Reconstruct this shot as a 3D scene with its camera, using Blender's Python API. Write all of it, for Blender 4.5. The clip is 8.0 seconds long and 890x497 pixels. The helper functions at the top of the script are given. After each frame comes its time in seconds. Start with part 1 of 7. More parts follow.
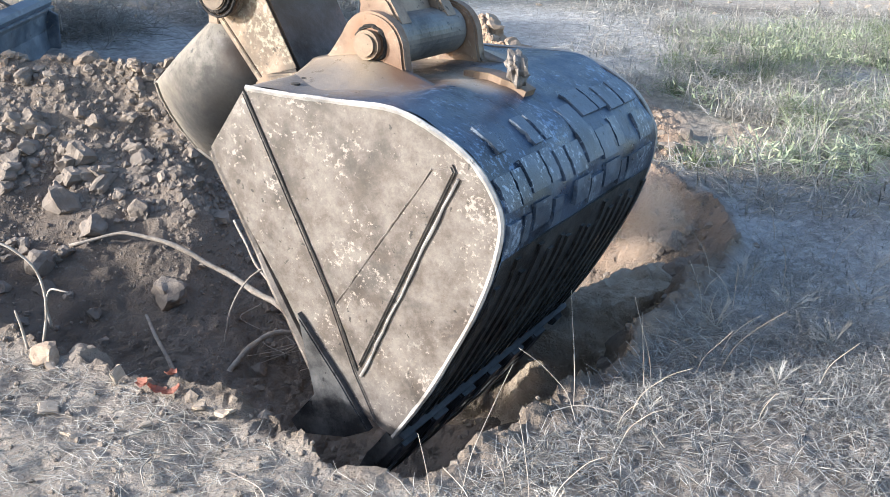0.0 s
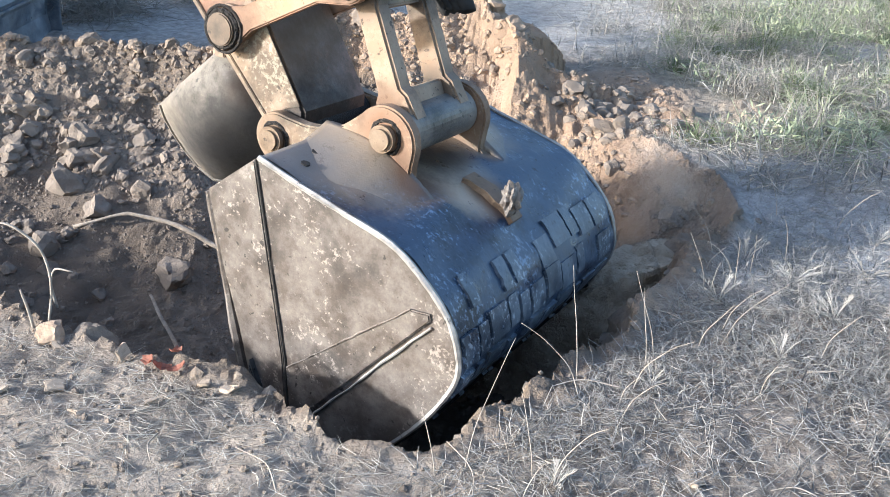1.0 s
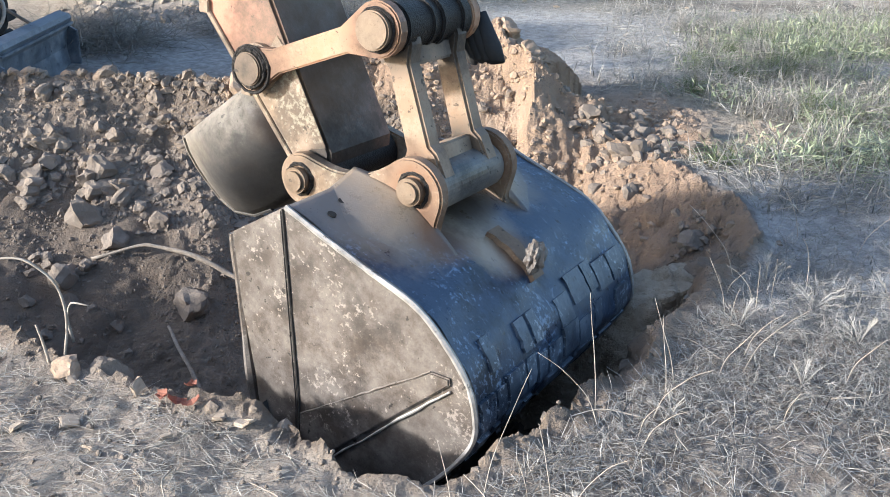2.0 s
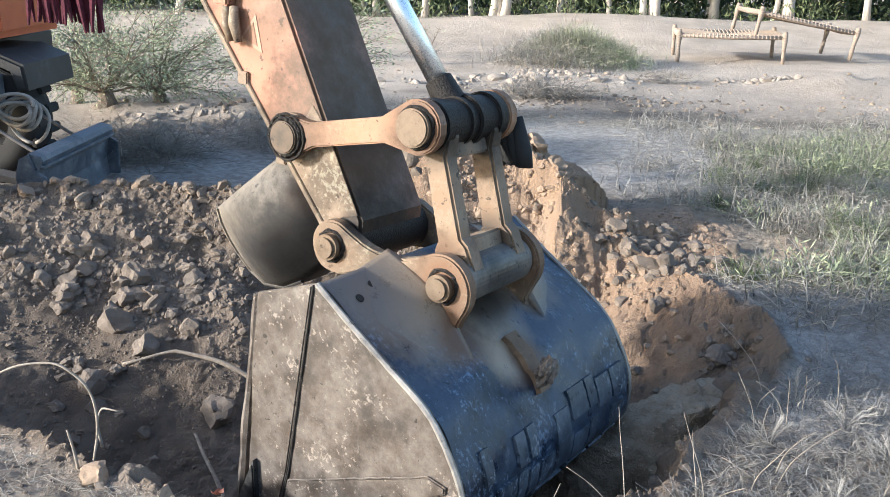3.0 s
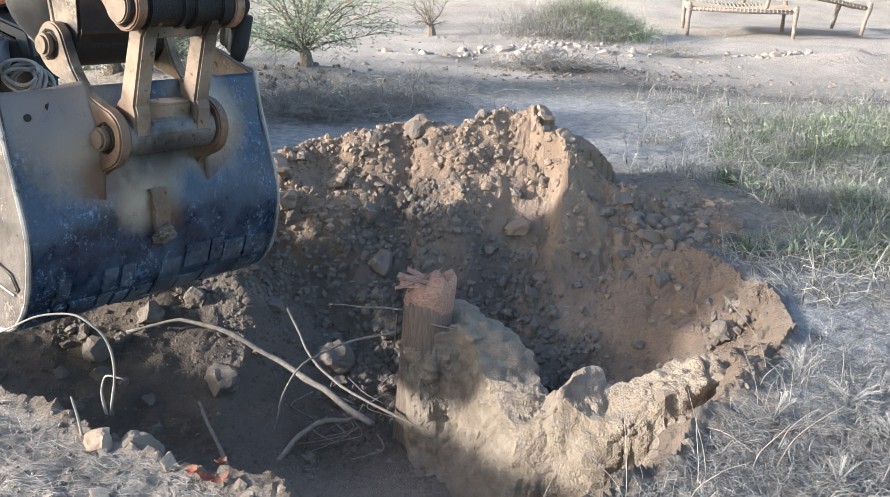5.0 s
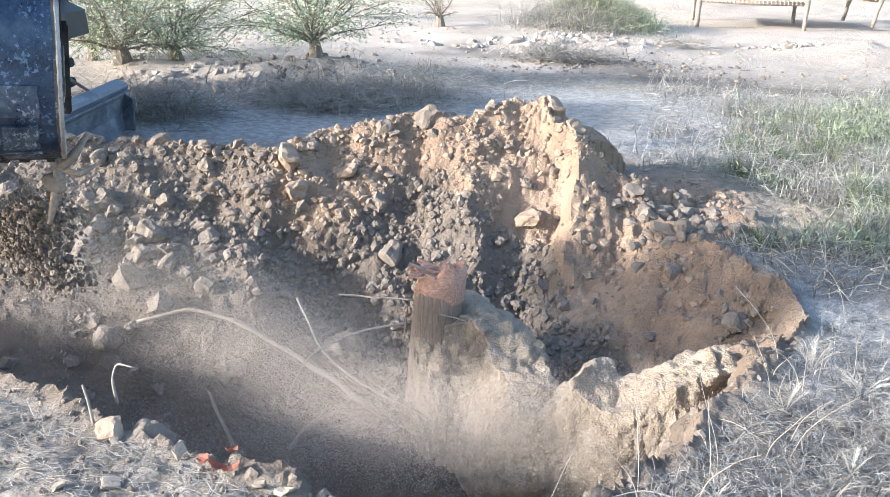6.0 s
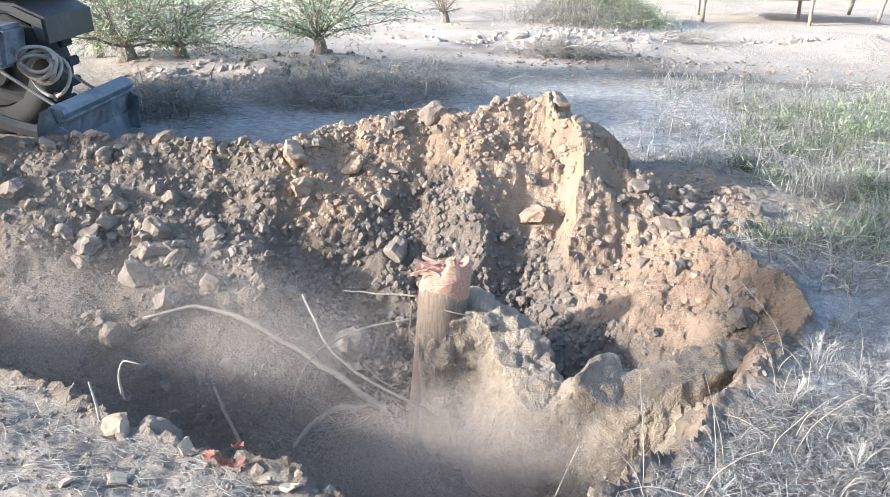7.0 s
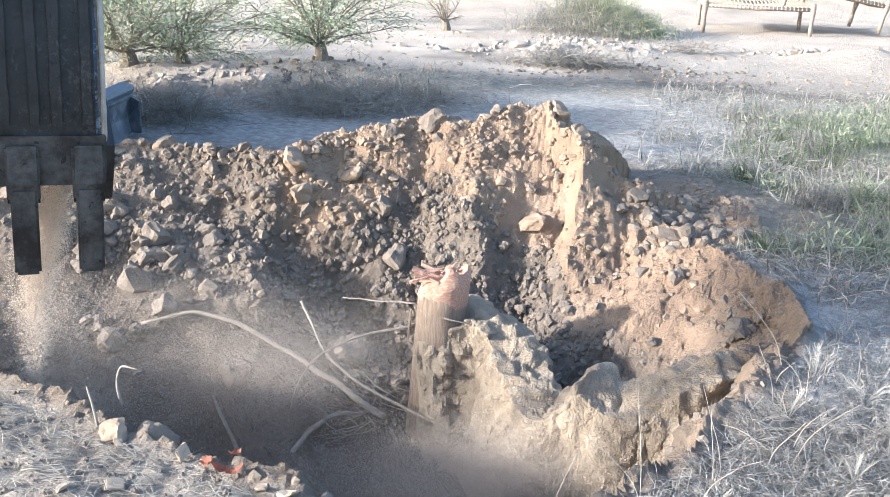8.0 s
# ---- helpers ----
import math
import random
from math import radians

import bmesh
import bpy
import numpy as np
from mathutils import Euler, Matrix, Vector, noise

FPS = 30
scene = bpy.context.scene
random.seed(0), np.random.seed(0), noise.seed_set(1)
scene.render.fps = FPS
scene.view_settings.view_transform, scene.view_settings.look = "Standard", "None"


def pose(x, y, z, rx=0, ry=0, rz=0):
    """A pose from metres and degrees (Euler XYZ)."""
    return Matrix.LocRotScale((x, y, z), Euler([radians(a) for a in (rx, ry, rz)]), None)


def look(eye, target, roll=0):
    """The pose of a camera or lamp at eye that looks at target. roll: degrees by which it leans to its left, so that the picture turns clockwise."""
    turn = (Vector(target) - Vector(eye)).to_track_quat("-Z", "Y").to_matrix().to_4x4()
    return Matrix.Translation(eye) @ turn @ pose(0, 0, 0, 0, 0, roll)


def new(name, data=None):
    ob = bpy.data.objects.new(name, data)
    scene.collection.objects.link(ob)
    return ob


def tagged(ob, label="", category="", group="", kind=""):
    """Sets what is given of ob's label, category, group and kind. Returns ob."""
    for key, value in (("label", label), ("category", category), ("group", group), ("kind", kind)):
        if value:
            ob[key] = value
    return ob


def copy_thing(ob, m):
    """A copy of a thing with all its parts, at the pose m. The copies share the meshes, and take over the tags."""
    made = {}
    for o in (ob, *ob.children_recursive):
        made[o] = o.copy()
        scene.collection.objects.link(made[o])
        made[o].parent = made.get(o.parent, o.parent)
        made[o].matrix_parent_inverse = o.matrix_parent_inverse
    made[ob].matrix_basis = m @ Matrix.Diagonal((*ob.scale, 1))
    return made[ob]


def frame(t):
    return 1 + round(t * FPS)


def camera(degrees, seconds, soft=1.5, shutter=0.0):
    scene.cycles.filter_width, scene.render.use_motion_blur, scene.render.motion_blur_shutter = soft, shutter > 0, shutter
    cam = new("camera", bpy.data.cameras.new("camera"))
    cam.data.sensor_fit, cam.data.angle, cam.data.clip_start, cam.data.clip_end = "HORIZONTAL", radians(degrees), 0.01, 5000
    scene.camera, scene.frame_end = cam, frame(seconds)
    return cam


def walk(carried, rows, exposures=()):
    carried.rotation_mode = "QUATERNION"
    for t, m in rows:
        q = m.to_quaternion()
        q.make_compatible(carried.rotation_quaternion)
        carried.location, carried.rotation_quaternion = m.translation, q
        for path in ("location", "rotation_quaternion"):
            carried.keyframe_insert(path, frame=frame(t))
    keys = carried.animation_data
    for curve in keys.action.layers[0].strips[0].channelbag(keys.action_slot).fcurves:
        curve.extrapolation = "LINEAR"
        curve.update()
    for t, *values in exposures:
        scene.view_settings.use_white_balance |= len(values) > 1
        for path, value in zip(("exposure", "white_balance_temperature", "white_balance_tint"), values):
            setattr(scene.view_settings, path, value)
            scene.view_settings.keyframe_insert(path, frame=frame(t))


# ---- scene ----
import itertools

cam = camera(48.4, 8.0, soft=0.55)
# t, x, y, z, rx, ry, rz: a hand-held camera that turns on the spot
PATH = [
    (0.0, -0.007, 0.006, 1.735, 66.61, -2.46, 0.19),
    (0.5, -0.01, -0.015, 1.734, 65.78, -2.36, -0.0),
    (1.0, -0.003, -0.012, 1.723, 65.56, -1.99, 0.2),
    (1.2, 0.003, -0.006, 1.726, 65.57, -1.85, 0.1),
    (2.3, 0.022, 0.026, 1.736, 68.94, -0.61, 1.43),
    (2.5, 0.022, 0.019, 1.752, 71.03, -1.13, 2.14),
    (3.0, 0.006, -0.018, 1.754, 73.16, -0.96, 2.65),
    (3.5, -0.0, 0.0, 1.75, 72.8, -0.4, 3.3),
    (4.0, -0.001, -0.002, 1.756, 73.2, -0.33, 3.07),
    (4.5, 0.006, -0.0, 1.749, 72.78, -0.93, 3.52),
    (4.7, 0.007, -0.005, 1.75, 72.06, -1.54, 3.07),
    (6.0, -0.01, 0.004, 1.735, 71.08, -1.62, 3.63),
    (6.5, -0.011, 0.001, 1.735, 70.97, -1.49, 3.62),
    (7.0, -0.008, 0.002, 1.736, 70.85, -1.37, 3.87),
    (7.5, -0.007, 0.0, 1.739, 71.4, -1.68, 4.62),
    (8.0, -0.008, -0.002, 1.74, 71.27, -1.85, 3.98),
]
walk(cam, [(r[0], pose(*r[1:])) for r in PATH],
     exposures=[(0.0, 1.75, 5650, 8), (1.2, 1.72, 5700, 8), (2.5, 1.45, 5800, 8), (3.5, 1.32, 5900, 8), (4.7, 1.38, 5800, 8), (5.8, 1.93, 5650, 8), (8.0, 1.93, 5650, 8)])

# ---- light: low sun from the left, clear sky ----
SUN_TO = Vector((-0.92, -0.33, 0.30)).normalized()
world = bpy.data.worlds.new("sky")
scene.world = world
world.use_nodes = True
wn = world.node_tree
sky = wn.nodes.new("ShaderNodeTexSky")
sky.sky_type = "NISHITA"
sky.sun_disc = False
sky.sun_elevation = math.asin(SUN_TO.z)
sky.sun_rotation = math.atan2(SUN_TO.x, SUN_TO.y)
sky.dust_density = 2.0
wn.links.new(sky.outputs[0], wn.nodes["Background"].inputs[0])
wn.nodes["Background"].inputs[1].default_value = 0.145
sun = new("sun", bpy.data.lights.new("sun", "SUN"))
sun.data.energy = 3.2
sun.data.angle = radians(3.0)
sun.data.color = (1.0, 0.92, 0.82)
sun.matrix_basis = look(SUN_TO * 50, (0, 0, 0))


# ---- materials ----
def material(name, rough=0.8, metal=0.0):
    m = bpy.data.materials.new(name)
    m.use_nodes = True
    nt = m.node_tree
    b = nt.nodes["Principled BSDF"]
    b.inputs["Roughness"].default_value = rough
    b.inputs["Metallic"].default_value = metal
    return m, nt, b


def nd(nt, kind, **ins):
    n = nt.nodes.new(kind)
    for k, v in ins.items():
        n.inputs[k.replace("_", " ")].default_value = v
    return n


def coords(nt, own=False):
    """World-sized coordinates: the object's own for things that move, else the place."""
    if own:
        return nt.nodes.new("ShaderNodeTexCoord").outputs["Object"]
    return nt.nodes.new("ShaderNodeNewGeometry").outputs["Position"]


def noise_tex(nt, co, scale, detail=6.0, rough=0.6, stretch=None):
    if stretch:
        mp = nt.nodes.new("ShaderNodeMapping")
        mp.inputs["Scale"].default_value = stretch
        nt.links.new(co, mp.inputs["Vector"])
        co = mp.outputs[0]
    n = nd(nt, "ShaderNodeTexNoise", Scale=scale, Detail=detail, Roughness=rough)
    nt.links.new(co, n.inputs["Vector"])
    return n.outputs["Fac"]


def ramp(nt, fac, stops):
    r = nt.nodes.new("ShaderNodeValToRGB")
    el = r.color_ramp.elements
    while len(el) < len(stops):
        el.new(0.5)
    for e, (p, c) in zip(el, stops):
        e.position, e.color = p, (*c, 1) if len(c) == 3 else c
    nt.links.new(fac, r.inputs[0])
    return r.outputs[0]


def grey(nt, fac, a, b, lo=0.0, hi=1.0):
    n = nd(nt, "ShaderNodeMapRange", From_Min=a, From_Max=b, To_Min=lo, To_Max=hi)
    nt.links.new(fac, n.inputs["Value"])
    return n.outputs[0]


def blend(nt, fac, a, b, how="MIX"):
    n = nt.nodes.new("ShaderNodeMix")
    n.data_type, n.blend_type = "RGBA", how
    for sock, v in ((0, fac), (6, a), (7, b)):
        if isinstance(v, bpy.types.NodeSocket):
            nt.links.new(v, n.inputs[sock])
        else:
            n.inputs[sock].default_value = v if sock == 0 else (*v, 1)
    return n.outputs[2]


def bumped(nt, b, fac, strength=0.4, depth=0.01):
    n = nd(nt, "ShaderNodeBump", Strength=strength, Distance=depth)
    nt.links.new(fac, n.inputs["Height"])
    nt.links.new(n.outputs[0], b.inputs["Normal"])


def plain(name, stops, scale=6.0, rough=0.8, metal=0.0, bump=0.3, depth=0.006, own=True, stretch=None, vary=0.0):
    """Two scales of mottling in one hue range, with fine relief."""
    m, nt, b = material(name, rough, metal)
    co = coords(nt, own)
    f = noise_tex(nt, co, scale, 8.0, 0.65, stretch)
    c = ramp(nt, f, stops)
    g = noise_tex(nt, co, scale * 9, 4.0, 0.6, stretch)
    c = blend(nt, grey(nt, g, 0.3, 0.8, 0.0, 0.35), c, stops[-1][1])
    if vary:
        info = nt.nodes.new("ShaderNodeObjectInfo")
        isl = nt.nodes.new("ShaderNodeNewGeometry")
        add = nt.nodes.new("ShaderNodeMath")
        add.operation = "ADD"
        nt.links.new(info.outputs["Random"], add.inputs[0])
        nt.links.new(isl.outputs["Random Per Island"], add.inputs[1])
        k = grey(nt, add.outputs[0], 0.0, 2.0, 1 - vary, 1 + vary)
        mul = nt.nodes.new("ShaderNodeVectorMath")
        mul.operation = "SCALE"
        nt.links.new(c, mul.inputs[0])
        nt.links.new(k, mul.inputs["Scale"])
        c = mul.outputs[0]
    nt.links.new(c, b.inputs["Base Color"])
    nt.links.new(grey(nt, g, 0.2, 0.8, rough - 0.1, min(1.0, rough + 0.1)), b.inputs["Roughness"])
    if bump:
        bumped(nt, b, g, bump, depth)
    return m


def soil_material():
    """Dry clay: dug earth, straw-littered turf and pale sand, mixed by the plan's own zones."""
    m, nt, b = material("soil", 0.95)
    b.inputs["Specular IOR Level"].default_value = 0.2
    co = coords(nt)
    big = noise_tex(nt, co, 1.3, 8.0, 0.6)
    mid = noise_tex(nt, co, 14.0, 8.0, 0.7)
    fine = noise_tex(nt, co, 90.0, 6.0, 0.7)
    dug = ramp(nt, big, [(0.3, (0.135, 0.108, 0.087)), (0.5, (0.205, 0.167, 0.134)), (0.68, (0.28, 0.23, 0.187))])
    clay = ramp(nt, big, [(0.3, (0.275, 0.194, 0.138)), (0.5, (0.37, 0.267, 0.19)), (0.68, (0.46, 0.347, 0.26))])
    pale_grey = ramp(nt, mid, [(0.3, (0.23, 0.226, 0.226)), (0.5, (0.41, 0.402, 0.40)), (0.68, (0.58, 0.565, 0.55))])
    litter = ramp(nt, mid, [(0.3, (0.13, 0.11, 0.095)), (0.5, (0.26, 0.226, 0.195)), (0.68, (0.44, 0.39, 0.335))])
    sand = ramp(nt, big, [(0.3, (0.45, 0.38, 0.31)), (0.55, (0.57, 0.49, 0.41)), (0.75, (0.65, 0.56, 0.47))])
    turf = ramp(nt, mid, [(0.3, (0.24, 0.218, 0.165)), (0.55, (0.40, 0.365, 0.28)), (0.75, (0.54, 0.49, 0.39))])
    zone = nt.nodes.new("ShaderNodeVertexColor")
    zone.layer_name = "zone"
    sep = nt.nodes.new("ShaderNodeSeparateColor")
    nt.links.new(zone.outputs[0], sep.inputs[0])
    soil = nt.nodes.new("ShaderNodeVertexColor")
    soil.layer_name = "soil"
    sep2 = nt.nodes.new("ShaderNodeSeparateColor")
    nt.links.new(soil.outputs[0], sep2.inputs[0])
    dug = blend(nt, sep2.outputs[0], dug, clay)
    c = blend(nt, sep.outputs[0], litter, dug)
    c = blend(nt, sep.outputs[1], c, sand)
    c = blend(nt, sep.outputs[2], c, turf)
    c = blend(nt, sep2.outputs[1], c, pale_grey)
    c = blend(nt, sep2.outputs[2], c, (0.12, 0.105, 0.092))
    c = blend(nt, grey(nt, fine, 0.35, 0.75, 0.0, 0.5), c, (0.5, 0.42, 0.34), "SOFT_LIGHT")
    c = blend(nt, grey(nt, fine, 0.45, 0.30, 0.0, 0.45), c, (0.12, 0.09, 0.07))
    nt.links.new(c, b.inputs["Base Color"])
    h = nt.nodes.new("ShaderNodeMath")
    h.operation = "MULTIPLY_ADD"
    nt.links.new(fine, h.inputs[0])
    h.inputs[1].default_value = 0.4
    nt.links.new(mid, h.inputs[2])
    bumped(nt, b, h.outputs[0], 1.0, 0.045)
    return m


def worn_steel(name, base, dust, rust, amount=0.5, rough=0.55, metal=0.6, stains_and_shade=(), grime=0.35, flecks=0.0):
    """Plate metal with an uneven dust film, rust specks, oil grime, pale scuffs and fine scratches.
    Stains and shade: (centre, radius, colour) of dirt and of painted-in shade round a place of the thing."""
    m, nt, b = material(name, rough, metal)
    co = coords(nt, True)
    f = noise_tex(nt, co, 8.0, 14.0, 0.78)
    g = noise_tex(nt, co, 60.0, 8.0, 0.75)
    w = noise_tex(nt, co, 3.0, 10.0, 0.68)
    s1 = noise_tex(nt, co, 16.0, 6.0, 0.8, (14.0, 1.0, 1.0))
    s2 = noise_tex(nt, co, 13.0, 6.0, 0.8, (1.0, 1.0, 12.0))
    c = blend(nt, grey(nt, f, 0.42, 0.60, 0.0, amount), base, dust)
    c = blend(nt, grey(nt, w, 0.50, 0.60, 0.0, grime), c, tuple(0.28 * v for v in base))
    spots = noise_tex(nt, co, 26.0, 3.0, 0.6)
    c = blend(nt, grey(nt, spots, 0.345, 0.31, 0.0, 0.8), c, tuple(0.15 * v for v in base))
    c = blend(nt, grey(nt, g, 0.58, 0.68, 0.0, 0.65), c, rust)
    pale = tuple(min(1, 1.3 * v + 0.06) for v in dust)
    c = blend(nt, grey(nt, s1, 0.66, 0.72, 0.0, 0.6), c, pale)
    c = blend(nt, grey(nt, s2, 0.68, 0.74, 0.0, 0.6), c, pale)
    if flecks:
        chips = noise_tex(nt, co, 55.0, 5.0, 0.7)
        heap = nt.nodes.new("ShaderNodeMath")
        heap.operation = "MULTIPLY_ADD"
        nt.links.new(noise_tex(nt, co, 3.5, 6.0, 0.7), heap.inputs[0])
        heap.inputs[1].default_value = 0.9
        nt.links.new(chips, heap.inputs[2])
        c = blend(nt, grey(nt, heap.outputs[0], 1.05, 1.13, 0.0, flecks), c, tuple(min(0.5, 2.2 * v) for v in dust))
        c = blend(nt, grey(nt, noise_tex(nt, co, 9.0, 12.0, 0.8, (1.0, 2.5, 1.0)), 0.57, 0.64, 0.0, flecks * 0.8), c, pale)
    for centre, radius, colour in stains_and_shade:
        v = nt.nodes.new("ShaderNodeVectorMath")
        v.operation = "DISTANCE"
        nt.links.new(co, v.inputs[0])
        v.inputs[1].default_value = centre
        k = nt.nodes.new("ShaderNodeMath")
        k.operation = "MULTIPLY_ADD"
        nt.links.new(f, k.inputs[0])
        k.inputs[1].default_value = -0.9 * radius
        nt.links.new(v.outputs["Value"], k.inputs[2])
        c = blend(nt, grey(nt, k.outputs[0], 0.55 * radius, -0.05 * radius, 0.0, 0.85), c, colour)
    nt.links.new(c, b.inputs["Base Color"])
    nt.links.new(grey(nt, f, 0.35, 0.65, max(0.2, rough - 0.2), rough + 0.25), b.inputs["Roughness"])
    nt.links.new(grey(nt, f, 0.40, 0.62, metal, metal * (1 - amount)), b.inputs["Metallic"])
    bumped(nt, b, g, 0.35, 0.004)
    return m


SOIL = soil_material()
CLOD = plain("clod", [(0.3, (0.125, 0.099, 0.078)), (0.5, (0.175, 0.140, 0.110)), (0.7, (0.23, 0.187, 0.148))], 9, 0.95, own=False, bump=0.6, depth=0.012, vary=0.15)
SIDE_STEEL = worn_steel("dusty side plate", (0.070, 0.055, 0.045), (0.172, 0.147, 0.125), (0.05, 0.030, 0.020), 0.85, 0.6, 0.15, grime=0.6, flecks=0.55)
TAN_DIRT, OIL, BURNT = (0.31, 0.235, 0.16), (0.014, 0.011, 0.009), (0.10, 0.048, 0.022)
SHELL_STEEL = worn_steel("dark blue worn shell", (0.010, 0.024, 0.054), (0.07, 0.098, 0.145), (0.005, 0.005, 0.007), 0.5, 0.38, 0.15,
                         [((0.42, 0.33, 0.07), 0.36, TAN_DIRT), ((0.60, 0.58, -0.04), 0.27, TAN_DIRT), ((0.74, 0.56, -0.10), 0.16, TAN_DIRT), ((0.45, 0.97, 0.05), 0.30, TAN_DIRT), ((0.62, 0.40, -0.04), 0.16, BURNT),
                          ((0.52, 0.66, 0.0), 0.22, OIL), ((0.80, 0.66, -0.12), 0.13, BURNT), ((0.30, 0.16, 0.05), 0.24, (0.17, 0.15, 0.135))], grime=0.85, flecks=0.7)
FLOOR_STEEL = worn_steel("near-black steel", (0.010, 0.010, 0.011), (0.042, 0.041, 0.041), (0.012, 0.010, 0.009), 0.5, 0.5, 0.3, grime=0.7, flecks=0.3)
HEEL_STEEL = worn_steel("scuffed blue heel plate", (0.030, 0.046, 0.075), (0.16, 0.185, 0.22), (0.01, 0.01, 0.012), 0.6, 0.42, 0.2, grime=0.5, flecks=0.6)
TOOTH_STEEL = worn_steel("tooth steel", (0.030, 0.030, 0.032), (0.11, 0.104, 0.098), (0.08, 0.05, 0.035), 0.7, 0.5, 0.5)
EAR_PAINT = worn_steel("dirty ochre paint", (0.175, 0.118, 0.072), (0.275, 0.215, 0.16), (0.04, 0.022, 0.013), 0.85, 0.65, 0.05,
                       [((0.494, 0.40, 0.097), 0.17, (0.17, 0.085, 0.042)), ((0.494, 0.91, 0.097), 0.17, (0.17, 0.085, 0.042)), ((0.56, 0.40, 0.0), 0.10, BURNT), ((0.0, 0.40, 0.0), 0.12, (0.15, 0.09, 0.05)),
                        ((0.05, 0.41, 0.09), 0.07, OIL)], grime=0.7, flecks=0.3)
IDLER_PAINT = worn_steel("worn orange link paint", (0.33, 0.165, 0.085), (0.33, 0.235, 0.16), (0.05, 0.025, 0.013), 0.7, 0.6, 0.0,
                         [((0.0, 0.38, 0.0), 0.16, OIL), ((0.04, 0.38, -0.05), 0.16, BURNT), ((0.597, 0.36, 0.0), 0.17, BURNT), ((0.597, 0.43, 0.0), 0.12, OIL)], grime=0.6)
BAR_PAINT = worn_steel("dirty tan link paint", (0.235, 0.15, 0.09), (0.32, 0.25, 0.18), (0.045, 0.025, 0.014), 0.8, 0.65, 0.0,
                       [((0.54, 0.5, 0.0), 0.18, OIL), ((0.54, 0.8, 0.0), 0.20, OIL), ((0.10, 0.5, 0.03), 0.12, BURNT), ((0.10, 0.8, 0.03), 0.14, OIL)], grime=0.75)
# dark patches down the outward face: oil grime plus painted shade
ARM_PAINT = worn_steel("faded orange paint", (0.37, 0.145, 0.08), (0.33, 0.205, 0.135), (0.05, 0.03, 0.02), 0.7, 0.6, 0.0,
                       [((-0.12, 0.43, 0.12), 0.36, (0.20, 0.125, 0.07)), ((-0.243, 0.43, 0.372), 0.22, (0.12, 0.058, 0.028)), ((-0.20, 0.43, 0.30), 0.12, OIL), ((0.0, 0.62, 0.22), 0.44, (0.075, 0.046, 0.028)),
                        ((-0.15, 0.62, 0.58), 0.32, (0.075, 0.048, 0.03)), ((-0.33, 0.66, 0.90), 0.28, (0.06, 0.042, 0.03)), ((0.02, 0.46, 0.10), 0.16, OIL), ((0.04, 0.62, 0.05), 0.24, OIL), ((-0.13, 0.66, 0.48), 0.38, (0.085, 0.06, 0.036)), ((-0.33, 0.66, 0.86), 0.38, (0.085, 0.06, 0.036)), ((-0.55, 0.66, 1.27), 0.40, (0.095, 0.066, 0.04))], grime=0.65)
BODY_PAINT = plain("red orange paint", [(0.3, (0.40, 0.07, 0.02)), (0.6, (0.52, 0.11, 0.03)), (0.8, (0.50, 0.18, 0.09))], 4, 0.5, bump=0.05)
GREASE = plain("black grease on steel", [(0.3, (0.006, 0.006, 0.007)), (0.6, (0.014, 0.013, 0.013)), (0.85, (0.075, 0.06, 0.045))], 16, 0.42, 0.0, bump=0.9, depth=0.008)
GREASE.node_tree.nodes["Principled BSDF"].inputs["Specular IOR Level"].default_value = 0.2
GREY_STEEL = worn_steel("grey pin steel", (0.10, 0.095, 0.09), (0.245, 0.21, 0.175), (0.05, 0.032, 0.02), 0.7, 0.5, 0.35, grime=0.85)
PIN_STEEL = worn_steel("pin end", (0.13, 0.088, 0.055), (0.225, 0.165, 0.11), (0.045, 0.025, 0.014), 0.75, 0.55, 0.3, grime=0.7)
OILY_PIN = worn_steel("oily pin end", (0.075, 0.05, 0.032), (0.14, 0.10, 0.068), (0.03, 0.02, 0.012), 0.6, 0.5, 0.2, grime=0.8)
RUST = worn_steel("rust brown boss", (0.13, 0.075, 0.042), (0.25, 0.18, 0.12), (0.05, 0.028, 0.018), 0.7, 0.7, 0.1)
CHROME = plain("chromed rod", [(0.3, (0.80, 0.83, 0.88)), (0.7, (0.90, 0.92, 0.95))], 20, 0.30, 1.0, bump=0.0)
# near-black patches paint the shade on the guard's lower curve
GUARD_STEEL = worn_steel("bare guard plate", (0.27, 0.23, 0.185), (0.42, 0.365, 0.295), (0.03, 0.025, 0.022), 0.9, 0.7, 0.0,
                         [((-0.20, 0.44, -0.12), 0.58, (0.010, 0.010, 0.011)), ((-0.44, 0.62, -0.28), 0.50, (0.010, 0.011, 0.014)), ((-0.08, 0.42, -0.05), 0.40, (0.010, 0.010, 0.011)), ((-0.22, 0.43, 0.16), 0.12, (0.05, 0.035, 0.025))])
RUBBER = plain("rubber", [(0.3, (0.009, 0.009, 0.010)), (0.6, (0.018, 0.018, 0.018)), (0.8, (0.06, 0.054, 0.048))], 8, 0.85, bump=0.3)
BLADE_STEEL = worn_steel("grey dozer blade", (0.10, 0.12, 0.15), (0.24, 0.25, 0.27), (0.10, 0.07, 0.05), 0.7, 0.5, 0.4)
BLACK_PAINT = plain("black plastic", [(0.3, (0.013, 0.013, 0.015)), (0.6, (0.026, 0.026, 0.028)), (0.8, (0.08, 0.076, 0.072))], 6, 0.55, bump=0.1)
DARK = plain("dark seam", [(0.3, (0.012, 0.010, 0.009)), (0.7, (0.03, 0.026, 0.022))], 30, 0.9, bump=0.2)


